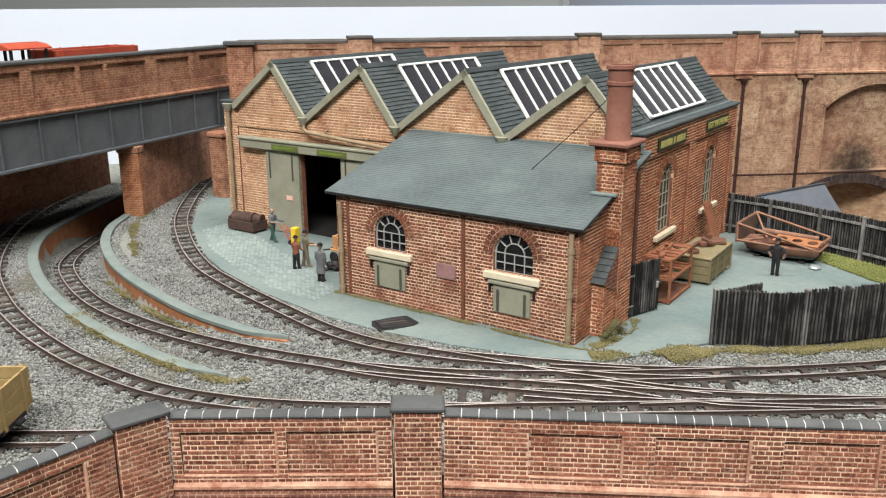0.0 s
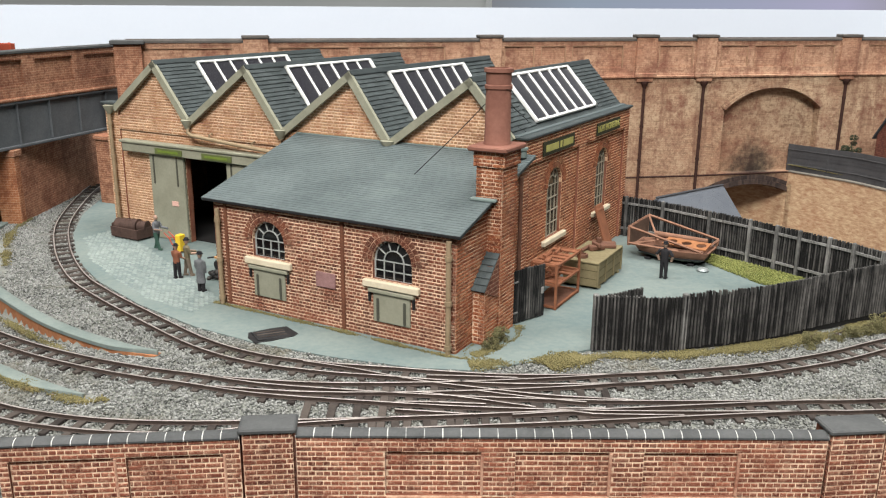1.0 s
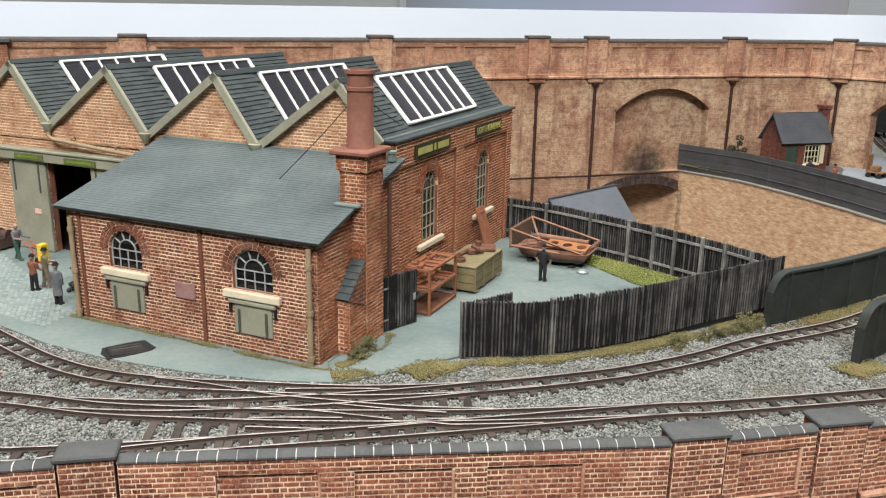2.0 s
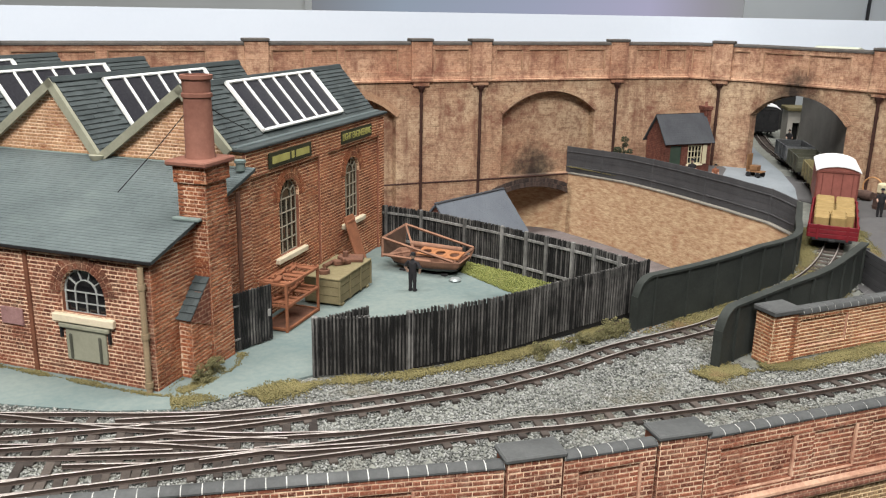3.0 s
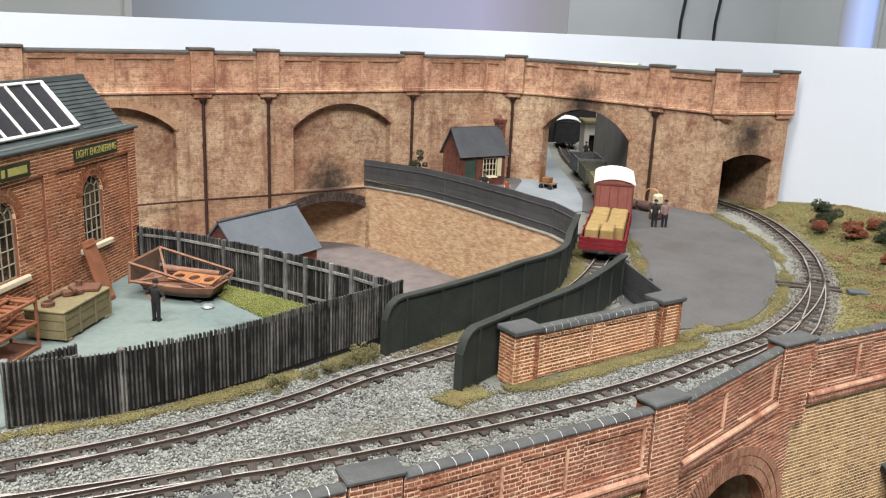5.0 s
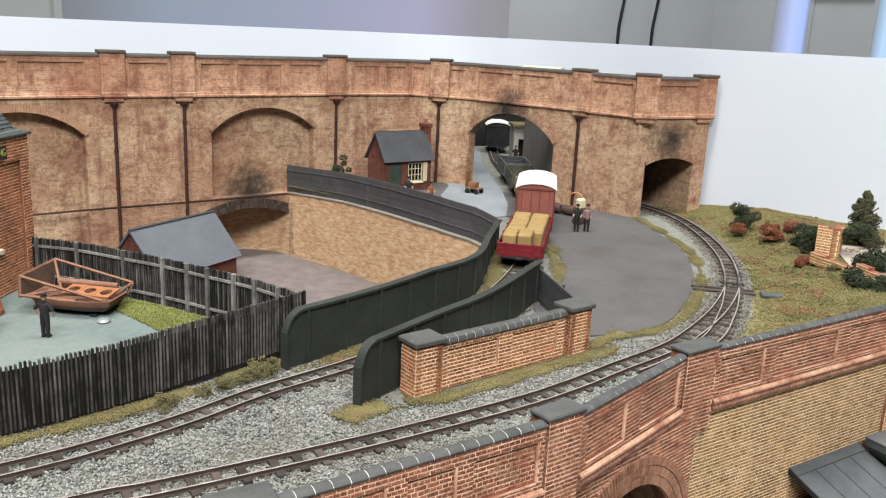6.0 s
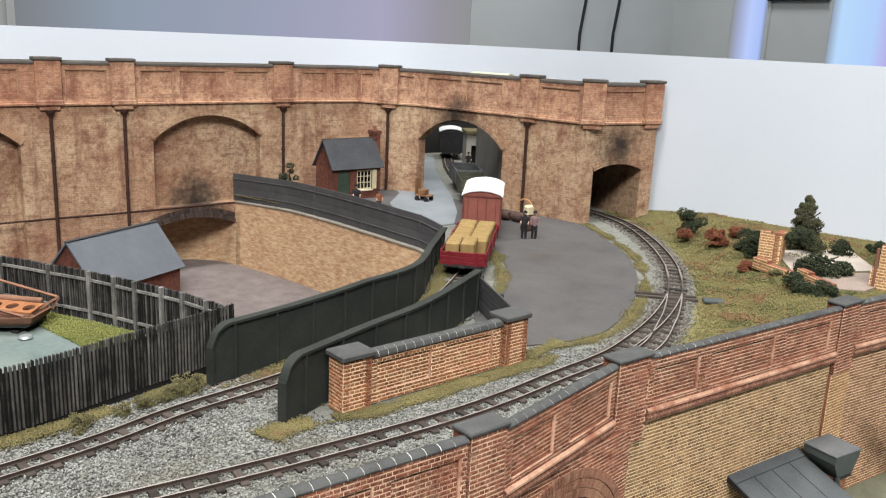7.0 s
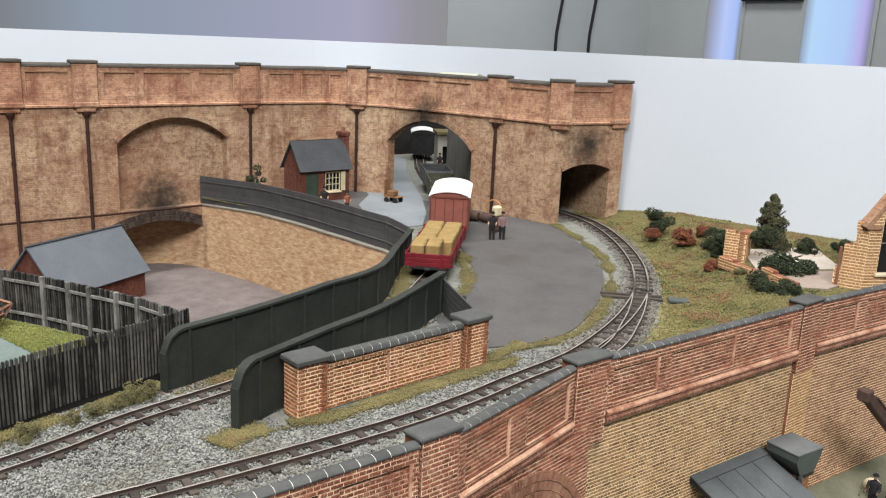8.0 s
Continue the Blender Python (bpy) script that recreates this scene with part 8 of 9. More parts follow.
FAR_RED_HUT = far_brick("hut_brickwork", [(0.15, 0.05, 0.034), (0.11, 0.036, 0.026), (0.1, 0.034, 0.025), (0.19, 0.066, 0.045), (0.06, 0.025, 0.018)], (0.22, 0.12, 0.085))
CREAM_SHUT = paint("pale_cream_paint", (0.45, 0.4, 0.26), (0.6, 0.54, 0.37), 150, 900, 0.7)
hut()


def pit_shed():
    a, b = Vector((275, 729, 0)), Vector((356, 781, 0))
    d = (b - a).normalized()
    s = thing("pit_shed", a.x, a.y, -68, math.degrees(math.atan2(d.y, d.x)), "brick shed with a plain blue-grey slate roof in the sunken yard", "shed")
    L = (b - a).length
    W = 32.0
    part("wall", Geo().box(3, L - 3, -W + 4, W - 4, 0, 26), FAR_RED_HUT, s)
    for x in (3, L - 5):
        part("gable", Geo().add([(x, -W + 4, 26), (x, W - 4, 26), (x, 0, 56), (x + 2, -W + 4, 26), (x + 2, W - 4, 26), (x + 2, 0, 56)], [(0, 1, 2), (3, 5, 4), (0, 2, 5, 3), (1, 4, 5, 2)]), FAR_RED_HUT, s)
    for k in (-1, 1):
        e, t = Vector((0, k * W, 22.0)), Vector((0, 0, 58))
        up = t - e
        ac = Vector((1, 0, 0)) if k < 0 else Vector((-1, 0, 0))
        st = e if k < 0 else e + Vector((L, 0, 0))
        n = ac.cross(up.normalized())
        p = [st, st + ac * L, st + ac * L + up, st + up]
        part("roof_deck", Geo().add([q for q in p] + [q - n * 1.2 for q in p], [(0, 1, 2, 3), (7, 6, 5, 4), (0, 4, 5, 1), (1, 5, 6, 2), (2, 6, 7, 3), (3, 7, 4, 0)]), SLATE_BLUE, s)
        slates(s, st, ac, up, L, up.length, 2.6, 4.0, SLATE_BLUE, seed=95 + k, lift=0.22)
    part("ridge_tiles", Geo().cbox(-0.5, L + 0.5, -1.6, 1.6, 57.4, 58.8, 0.5), SLATE_FAR, s)


SLATE_BLUE = paint("blue_slate", (0.085, 0.096, 0.115), (0.135, 0.15, 0.17), 30, 700, 0.6, 0.15, pieces=0.05)
pit_shed()


# ---- things round the portal ----
def porter_barrow():
    b = thing("luggage_barrow", 604, 742, 0.2, -62, "small dark wooden luggage barrow with brown parcels", "barrow")
    part("bed", Geo().cbox(-8, 8, -5, 5, 5, 6.2, 0.2), BARROW_BROWN, b)
    part("end_frame", Geo().cbox(-8, -7, -5, 5, 6, 22, 0.2), BARROW_BROWN, b)
    for x in (-5, 5):
        for y in (-5.4, 4.6):
            part("wheel", Geo().cyl((x, y, 2.6), (x, y + 0.8, 2.6), 2.6, n=12), DEEP_BLACK, b)
    single("parcel", Geo().cbox(-5, 3, -4, 4, 0, 5, 0.4), BARROW_BROWN, "brown parcel on the luggage barrow", "parcel", at=(604, 742, 6.6), rz=-62)


BARROW_BROWN = paint("barrow_timber", (0.12, 0.06, 0.028), (0.27, 0.145, 0.07), 120, 900, 0.85, 0.2)
porter_barrow()


def barrel(at, label, lying=True):
    g = Geo()
    prof = [(3.6, -6), (4.4, -3), (4.7, 0), (4.4, 3), (3.6, 6)]
    if lying:
        g.m = Matrix.Rotation(math.radians(90), 4, "X")
    g.turned((0, 0, 0), prof, 16)
    return single("barrel", g, BIN_BROWN, label, "barrel", "barrels by the wall", at=at, rz=20, smooth=True)


barrel((634, 628, 4.8), "dark barrel lying against the tall wall")
barrel((628, 640, 4.8), "dark barrel lying against the tall wall")
single("wire_hoop", Geo().tube([(0, 9 * math.cos(a), 13 + 9 * math.sin(a)) for a in [2 * math.pi * i / 20 for i in range(21)]], 0.7, 6), CARD, "thin brown hoop leaning on the tall wall", "hoop", at=(646, 634, -3.2), rz=18)
single("yellow_sack", Geo().cbox(-4, 4, -3, 3, 0, 9, 1.4), CREAM_SHUT, "pale yellow sack standing on a crate", "sack", at=(621, 596, 13.2), rz=10)
single("small_crate", Geo().cbox(-4.5, 4.5, -4, 4, 0, 13, 0.3).cbox(-4.8, 4.8, -4.3, 4.3, 2, 3.4, 0.2).cbox(-4.8, 4.8, -4.3, 4.3, 9, 10.4, 0.2), BIN_BROWN, "dark upright crate on the asphalt", "crate", at=(621, 596, 0.2), rz=10)


def portal_depth():
    w = thing("wall_portal", 0, 0, 0, 0, "dull grey rendered wall seen through the portal", "wall", kind="structure")
    part("wall_face", Geo().sweep([(659, 690, 0), (704, 765, 0), (741, 845, 0), (750, 872, 0)], [(0, -2), (4, -2), (4, 84), (0, 84)]), RENDER_GREY, w)
    part("wall_left", Geo().sweep([(628, 806, 0), (652, 864, 0), (690, 950, 0), (740, 1050, 0)], [(-4, -2), (0, -2), (0, 84), (-4, 84)]), RENDER_GREY, w)
    # added black sheet: stands in for the darkness beyond the track
    part("wall_end", Geo().box(730, 880, 1052, 1056, -2, 96), DARK_ROOM, w, "black sheet standing in for the dark beyond")
    c = thing("station_building", 757, 903, 0, -24, "small pale station building with a dark doorway, beyond the portal", "building")
    part("wall", Geo().box(0, 6, 0, 30, 0, 44).box(14, 40, 0, 30, 0, 44).box(6, 14, 0, 30, 30, 44), PALE_RENDER, c)
    # black fill in place of the building's unlit inside
    part("doorway", Geo().box(6, 14, 8, 9, 0, 30), DARK_ROOM, c, "dark doorway")
    part("roof", Geo().cbox(-2, 42, -3, 34, 44, 48, 0.6), KHAKI_WAGON, c, "dull yellow-brown roof edge")


PALE_RENDER = paint("pale_render", (0.26, 0.25, 0.22), (0.4, 0.38, 0.34), 40, 600, 0.9, 0.3)
RENDER_GREY = paint("grey_render", (0.12, 0.115, 0.105), (0.24, 0.23, 0.215), 25, 500, 0.9, 0.3)
portal_depth()
single("carriage_roof", Geo().loft([[(x, y, z) for y, z in ((-10, 0), (-8, 5), (0, 7), (8, 5), (10, 0))] for x in (0, 42)]), PALE_GREEN := paint("pale_green_roof", (0.36, 0.38, 0.3), (0.48, 0.5, 0.4), 60, 700, 0.7, 0.1), "pale grey-green carriage roof seen above the tall wall", "carriage", at=(650, 735, 119.5), rz=-66, smooth=True)
single("white_van_roof", Geo().loft([[(x, y, z) for y, z in ((-8, 0), (-6, 3), (0, 4.5), (6, 3), (8, 0))] for x in (0, 26)]), ROOF_WHITE, "white van roof seen above the tall wall", "van", at=(676, 668, 120.5), rz=-70, smooth=True)


# ---- low level beyond the parapet ----
def low_level():
    b = thing("low_building", 517, 283.5, -108, 3.3, "dark grey felted lean-to building below the viaduct", "building")
    part("wall", Geo().box(2, 57, -46, -0.5, 0, 34), BRICK_LOW, b)
    top, low, L = 56.6, 36.0, 59.0
    p = [Vector((-1, -55, low)), Vector((L, -55, low)), Vector((L, -0.4, top)), Vector((-1, -0.4, top))]
    part("roof_sheet", Geo().add([q for q in p] + [q - Vector((0, 0, 1.6)) for q in p], [(0, 1, 2, 3), (7, 6, 5, 4), (0, 4, 5, 1), (1, 5, 6, 2), (2, 6, 7, 3), (3, 7, 4, 0)]), FELT, b)
    at = lambda y: low + (top - low) * (y + 55) / 54.6
    for x in (14, 29, 44):
        part("roof_seam", Geo().add([(x - 0.2, -55, low + 0.25), (x + 0.2, -55, low + 0.25), (x + 0.2, -4, at(-4) + 0.25), (x - 0.2, -4, at(-4) + 0.25), (x - 0.2, -55, low - 0.3), (x + 0.2, -55, low - 0.3), (x + 0.2, -4, at(-4) - 0.3), (x - 0.2, -4, at(-4) - 0.3)], [(0, 1, 2, 3), (0, 4, 5, 1), (1, 5, 6, 2), (3, 2, 6, 7), (0, 3, 7, 4)]), FELT_SEAM, b)
    part("flashing", Geo().add([(-1.2, -5, at(-5) + 0.8), (L, -5, at(-5) + 0.8), (L, 0, top + 1.2), (-1.2, 0, top + 1.2), (-1.2, -5, at(-5)), (L, -5, at(-5)), (L, 0, top), (-1.2, 0, top)], [(0, 1, 2, 3), (0, 4, 5, 1), (1, 5, 6, 2), (3, 2, 6, 7), (0, 3, 7, 4)]), FELT, b)
    part("verge_board", Geo().add([(-1.8, -55, low - 2), (-1.0, -55, low - 2), (-1.0, -0.4, top - 2), (-1.8, -0.4, top - 2), (-1.8, -55, low + 0.6), (-1.0, -55, low + 0.6), (-1.0, -0.4, top + 0.6), (-1.8, -0.4, top + 0.6)], [(0, 1, 2, 3), (4, 7, 6, 5), (0, 4, 5, 1), (1, 5, 6, 2), (2, 6, 7, 3), (3, 7, 4, 0)]), DEEP_BLACK, b)
    t = thing("water_tank", 583, 272, -108, 0, "dark grey iron water tank on a brick pier", "water tank")
    part("pier", Geo().cbox(-1, 10, -5, 7, 0, 47, 0.4), BRICK_LOW, t)
    tank = Geo()
    tank.loft([[(x, y, z) for x, y in ((x0, y0), (x1, y0), (x1, y1), (x0, y1))] for x0, x1, y0, y1, z in ((-1.5, 10, -6, 7, 48), (-2, 10.6, -6.6, 8, 49), (-9.6, 11, -8.8, 9.4, 59), (-9.9, 11.2, -9.2, 9.8, 63))])
    part("tank_body", tank, TANK_GREY, t)
    part("tank_lid", Geo().cbox(-10.4, 11.6, -9.7, 10.3, 63, 64.2, 0.4), TANK_LID, t, "paler flat tank lid")
    for y in (-6.4, 5):
        part("bearer", Geo().cbox(-3, 11, y, y + 1.4, 46.6, 48.2, 0.2), DEEP_BLACK, t)
    part("outlet_pipe", Geo().tube([(-2, -7, 49), (-4, -9, 45), (-4, -10, 36)], 1.6, 8), TANK_GREY, t, smooth=True)
    c = thing("timber_bracket", 627, 262, -108, 0, "weathered brown timber bracket of a loading crane", "crane")
    part("arm", Geo(Matrix.Translation((-3, 0, 89)) @ Matrix.Rotation(math.radians(40), 4, "Y")).cbox(0, 66, -2.6, 2.6, -3.0, 2.6, 0.6), BIN_BROWN, c)
    part("end_block", Geo().cbox(-5, 1, -3.6, 3.6, 84, 91, 1.0), BIN_BROWN, c)
    part("cap_plate", Geo(Matrix.Translation((-3, 0, 89)) @ Matrix.Rotation(math.radians(40), 4, "Y")).cbox(10, 66, -3.0, 3.0, 2.6, 3.8, 0.3), BIN_BROWN, c)
    part("mast", Geo().cbox(46, 54, -4, 4, 0, 60, 0.5), BIN_BROWN, c)
    bank = Geo()
    bank.add([(598, 290, -92), (770, 293, -90), (770, 262, -108), (598, 262, -108), (598, 293, -109), (770, 296, -109)], [(0, 1, 2, 3), (0, 3, 4), (1, 5, 2), (0, 4, 5, 1), (3, 2, 5, 4)])
    single("grass_bank", bank, BANK, "mossy bank at the foot of the viaduct wall", "bank", kind="structure")
    single("pavement_low", Geo().prism([(300, 150), (900, 150), (900, 290), (600, 286), (440, 268), (300, 240)], -109, -107.5), LOW_YARD, "pale grey-green cobbled yard below the viaduct", "pavement", kind="structure")
    figurine((669, 271), 200, FIG_DARK, "dark painted model figure in the yard below the viaduct", height=24, z=-107.5, arms=0.8)
    single("sack", Geo().ball((0, 0, 4.5), 3.4, 5.2, 4.6, 12, 8), CREAM_SACK, "cream sack on the mossy bank beside the dark figure", "sack", at=(678, 277, -100.5), rz=30, smooth=True)


BRICK_LOW = far_brick("low_brickwork", [(0.33, 0.14, 0.07), (0.25, 0.09, 0.045), (0.22, 0.08, 0.04), (0.36, 0.17, 0.09), (0.12, 0.05, 0.03)], (0.45, 0.3, 0.2))
FELT = paint("roofing_felt", (0.055, 0.06, 0.065), (0.1, 0.11, 0.115), 60, 700, 0.75, 0.25)
FELT_SEAM = paint("felt_seam", (0.03, 0.033, 0.035), (0.05, 0.053, 0.056), 60, 700, 0.75)
TANK_LID = paint("tank_lid_paint", (0.075, 0.08, 0.085), (0.13, 0.135, 0.14), 80, 800, 0.6)
BANK = paint("mossy_bank", (0.1, 0.1, 0.065), (0.2, 0.2, 0.14), 60, 900, 0.98, 0.5, stain=(0.24, 0.12, 0.08), stain_at=0.6)
CREAM_SACK = paint("cream_sack", (0.5, 0.44, 0.3), (0.7, 0.63, 0.46), 150, 900, 0.85, 0.3)
LOW_YARD = paint("low_yard", (0.22, 0.25, 0.22), (0.36, 0.39, 0.34), 40, 500, 0.9, 0.4)
low_level()


# ---- hillside on the right ----
def broken_wall(at, deg, L, h0, h1, T, label):
    w = thing("ruined_wall", at[0], at[1], at[2], deg, label, "ruin", "ruins on the hillside")
    out = lambda z: (0, L) if z < h0 else ((0, L * (1 - (z - h0) / (h1 - h0 + 1e-6))) if z < h1 else None)
    brickwork(w, Matrix(), out, 0, h1, BRICK_RUIN, MORTAR_TAN, thick=T, seed=int(L), course=2.0, length=4.6)
    return w


broken_wall((680, 408, 9), -65, 14.5, 25, 27, 5, "corner of a ruined tan brick wall on the slope")
broken_wall((686.5, 394.5, 9), 30, 25, 24, 27, 5, "broken return of a ruined tan brick wall")
broken_wall((668, 402, level(668, 390) + 0.5), -97, 38, 5.0, 8, 5, "low broken brick footing on the slope")
broken_wall((663.5, 364, level(660, 350) + 0.3), -107, 32, 4.5, 7, 5, "low broken brick footing running to the parapet")


def gable_ruin():
    w = thing("ruined_wall", 697, 315, 8, -44, "tall stepped brick gable of a ruined building with a dark window", "ruin", "ruins on the hillside")
    step = lambda z: (-17 if z < 20 else -13 if z < 34 else -8 if z < 36 else -7 if z < 44 else -7.6, 0) if z < 50 else None
    brickwork(w, Matrix.Rotation(math.radians(-22), 4, "Z"), step, 0, 50, BRICK_RUIN, MORTAR_TAN, thick=5, seed=5, course=1.9, length=4.4)
    part("corner_strip", Geo(Matrix.Rotation(math.radians(-22), 4, "Z")).cbox(-15.4, -13.6, -0.9, 0.4, 0, 33, 0.3), TERRACOTTA, w, "dark red strip on the broken edge")
    m = Matrix.Rotation(math.radians(20), 4, "Z")
    rise = lambda z: (0, 60) if z < 48 else (((z - 48) / 1.3, 60) if z < 110 else None)
    brickwork(w, m, rise, 0, 110, BRICK_RUIN, MORTAR_TAN, thick=5, openings=[arch(9, 24, 18, 56, 7.4)], seed=6, course=1.9, length=4.4)
    d = Vector((1, 0, 1.3)).normalized()
    n = Vector((-d.z, 0, d.x))
    a = Vector((-2, 0, 46))
    pts = [a, a + d * 80, a + d * 80 + n * 3, a + n * 3]
    part("raking_coping", Geo(m).wallpoly([(q.x, q.z) for q in pts], -1.6, 6.5), FAR_WALL, w, "moulded brick raking coping")
    part("kneeler", Geo(m).cbox(-3.0, 8, -1.2, 5.6, 45.6, 48.4, 0.5), FAR_WALL, w)
    part("window_sill", Geo(m).cbox(7.5, 26, -1.8, 3, 15.8, 18, 0.4), CREAM, w, "cream stone sill")
    # no boards here: a black sheet gives the opening its unlit depth
    part("window_back", Geo(m).box(8, 26, 4.6, 5.2, 17, 64), DARK_ROOM, w, "black sheet for the darkness behind the window")
    part("window_bar", Geo(m).box(9, 24, 3.4, 4.0, 36, 37.0), GREY_WOOD, w)


gable_ruin()
single("ruin_floor", Geo().prism([(672, 372), (735, 352), (775, 400), (715, 420)], 10, 15.6), RUIN_FLOOR := paint("ruin_floor", (0.3, 0.26, 0.22), (0.46, 0.42, 0.37), 60, 600, 0.95, 0.4), "pale stone floor of the ruin", "floor", "ruins on the hillside")
single("ruin_floor", Geo().prism([(668, 370), (660, 337), (676, 324), (716, 330), (722, 350), (690, 360)], 2, level(680, 345) + 1.6), PINK_STONE := paint("pinkish_stone", (0.2, 0.155, 0.13), (0.34, 0.28, 0.24), 60, 600, 0.95, 0.4), "worn pinkish-grey stone floor beside the footing", "floor", "ruins on the hillside")


# ---- far windows and pipes of the hall ----
def hall_fittings():
    for k, (y0, y1, light) in enumerate(((3215, 3450, WINDOW_NARROW), (2450, 2820, WINDOW_WIDE))):
        w = thing("window_%d" % (k + 1), 4196, y0, 0, 0, "tall daylit hall window", "window", kind="structure")
        part("pane", Geo().box(-4, 0, 0, y1 - y0, 40, 1700), light, w)
        part("window_frame", Geo().box(-8, 0, -20, 0, 20, 1720).box(-8, 0, y1 - y0, y1 - y0 + 20, 20, 1720), WALL_GREY, w)
    single("wall_screen", Geo().cbox(4150, 4190, 2830, 3200, 426, 690, 6), CABLE, "flat black screen on the hall wall between the windows", "screen")
    w = thing("window_3", 560, 3896, 0, 0, "wide hall window, its lilac and blue glow painted fading sideways", "window", kind="structure")
    part("pane", Geo().box(0, 2150, -4, 0, 120, 1500), WINDOW_DIM, w)
    part("window_frame", Geo().box(-30, 0, -8, 0, 100, 1520).box(2150, 2180, -8, 0, 100, 1520), WALL_GREY, w)
    for x in (3440, 3690):
        single("wall_pipe", Geo().tube([(x - 10, 3870, -900), (x, 3870, 220), (x + 30, 3870, 420), (x + 160, 3870, 2600)], 9, 8), CABLE, "thin dark pipe running up the hall wall", "pipe", "hall wall pipes")


hall_fittings()

# ---- ballast, moss and bushes ----
OCTA = np.array([(1, 0, 0), (-1, 0, 0), (0, 1, 0), (0, -1, 0), (0, 0, 1), (0, 0, -1)], float)
OCTA_F = np.array([(0, 2, 4), (2, 1, 4), (1, 3, 4), (3, 0, 4), (2, 0, 5), (1, 2, 5), (3, 1, 5), (0, 3, 5)])


def grains(name, places, size, material, label, category, flat=0.75, seed=1, upright=0.0):
    """Many small angular grains in one mesh."""
    rnd = np.random.RandomState(seed)
    places = np.asarray(places, float)
    n = len(places)
    s = rnd.uniform(size[0], size[1], (n, 1, 1)) * rnd.uniform(0.6, 1.25, (n, 6, 1))
    a = rnd.uniform(0, 2 * np.pi, n)
    c, d = np.cos(a)[:, None], np.sin(a)[:, None]
    base = np.repeat(OCTA[None], n, 0) + rnd.uniform(-0.25, 0.25, (n, 6, 3))
    x, y = base[..., 0] * c - base[..., 1] * d, base[..., 0] * d + base[..., 1] * c
    tilt = rnd.uniform(-0.5, 0.5, (n, 1))
    z = base[..., 2] * (flat + upright * rnd.uniform(0, 1, (n, 1))) + x * tilt
    v = np.stack([x, y, z], -1) * s + places[:, None]
    f = (OCTA_F[None] + 6 * np.arange(n)[:, None, None]).reshape(-1, 3)
    me = bpy.data.meshes.new(name)
    me.vertices.add(n * 6)
    me.vertices.foreach_set("co", (v.reshape(-1) * K).astype(np.float32))
    me.loops.add(len(f) * 3)
    me.polygons.add(len(f))
    me.loops.foreach_set("vertex_index", f.reshape(-1).astype(np.int32))
    me.polygons.foreach_set("loop_start", np.arange(0, len(f) * 3, 3, dtype=np.int32))
    me.update(calc_edges=True)
    me.materials.append(material)
    ob = new(name, me)
    return tagged(ob, label, category, kind="stuff")


def dist_field(points, line):
    """Distances of many points from a line of points."""
    line = np.array([(p[0], p[1]) for p in line])
    best = np.full(len(points), 1e9)
    for a, b in zip(line, line[1:]):
        d = b - a
        t = np.clip(((points - a) @ d) / (d @ d + 1e-9), 0, 1)
        best = np.minimum(best, np.hypot(*(points - a - t[:, None] * d).T))
    return best


def in_poly(points, poly):
    x, y = points.T
    hit = np.zeros(len(points), bool)
    for (ax, ay), (bx, by) in zip(poly, poly[1:] + poly[:1]):
        if ay == by:
            continue
        hit ^= ((ay > y) != (by > y)) & (x < (bx - ax) * (y - ay) / (by - ay) + ax)
    return hit


def ballast():
    rnd = np.random.RandomState(11)
    lo, hi = np.array((-330, 238)), np.array((480, 800))
    pts = rnd.uniform(lo, hi, (760000, 2))
    front = np.array([parapet_y(x) for x in range(-340, 800)])
    keep = pts[:, 1] > front[(pts[:, 0] + 340).astype(int)] + 7
    pts = pts[keep]
    lines = [YARD_TRACK[::3], FRONT_TRACK[::3], SIDING[::3], SUNK_TRACK[::3]]
    d = np.min([dist_field(pts, l) for l in lines], 0)
    near = (d < 13 + 8 * rnd.rand(len(pts)) ** 2) | ((pts[:, 0] < 330) & (pts[:, 1] < 345) & (d < 60)) | ((pts[:, 0] < -60) & (d < 34)) | ((pts[:, 0] < 470) & (pts[:, 1] > 300) & (d < 34))
    bad = in_poly(pts, YARD_EDGE) | in_poly(pts, [(-352, 470), (-300, 760), (-420, 760), (-420, 470)])
    for l in (CUT_LEFT, CUT_RIGHT):
        bad |= dist_field(pts, l) < 3.6
    wall = [(320, 330), (440, 347), (440, 362), (318, 348)]
    bad |= in_poly(pts, wall) | (dist_field(pts, [(302, 338), (340, 357), (395, 385), (455, 421)]) < 2) | in_poly(pts, PIT)
    thin = rnd.rand(len(pts)) < 0.82
    pts = pts[near & ~bad & thin]
    cut = in_poly(pts, CUTTING)
    z = np.full(len(pts), -0.25)
    for i in np.where(cut)[0]:
        z[i] = nearest(pts[i, 0], pts[i, 1], CUT)[2] - 0.4
    z += rnd.uniform(-0.3, 0.35, len(pts))
    grains("ballast", np.column_stack([pts, z]), (0.38, 0.8), GRIT, "loose grey-green ballast chippings round the tracks", "ballast", seed=12)
    # a thinner bed along the line to the tunnel
    pts = rnd.uniform((470, 300), (760, 690), (130000, 2))
    d = np.minimum(dist_field(pts, FRONT_TRACK[::3]), dist_field(pts, BRANCH[::2]))
    pts = pts[(d < 9.5 + 6 * rnd.rand(len(pts)) ** 2)]
    hz = np.array([level(x, y) for x, y in pts])
    grains("ballast", np.column_stack([pts, np.maximum(hz, -0.6) + 0.35 + rnd.uniform(-0.3, 0.3, len(pts))]), (0.42, 0.85), GRIT_BROWN, "loose brown-grey ballast chippings on the line to the tunnel", "ballast", seed=13)


ballast()


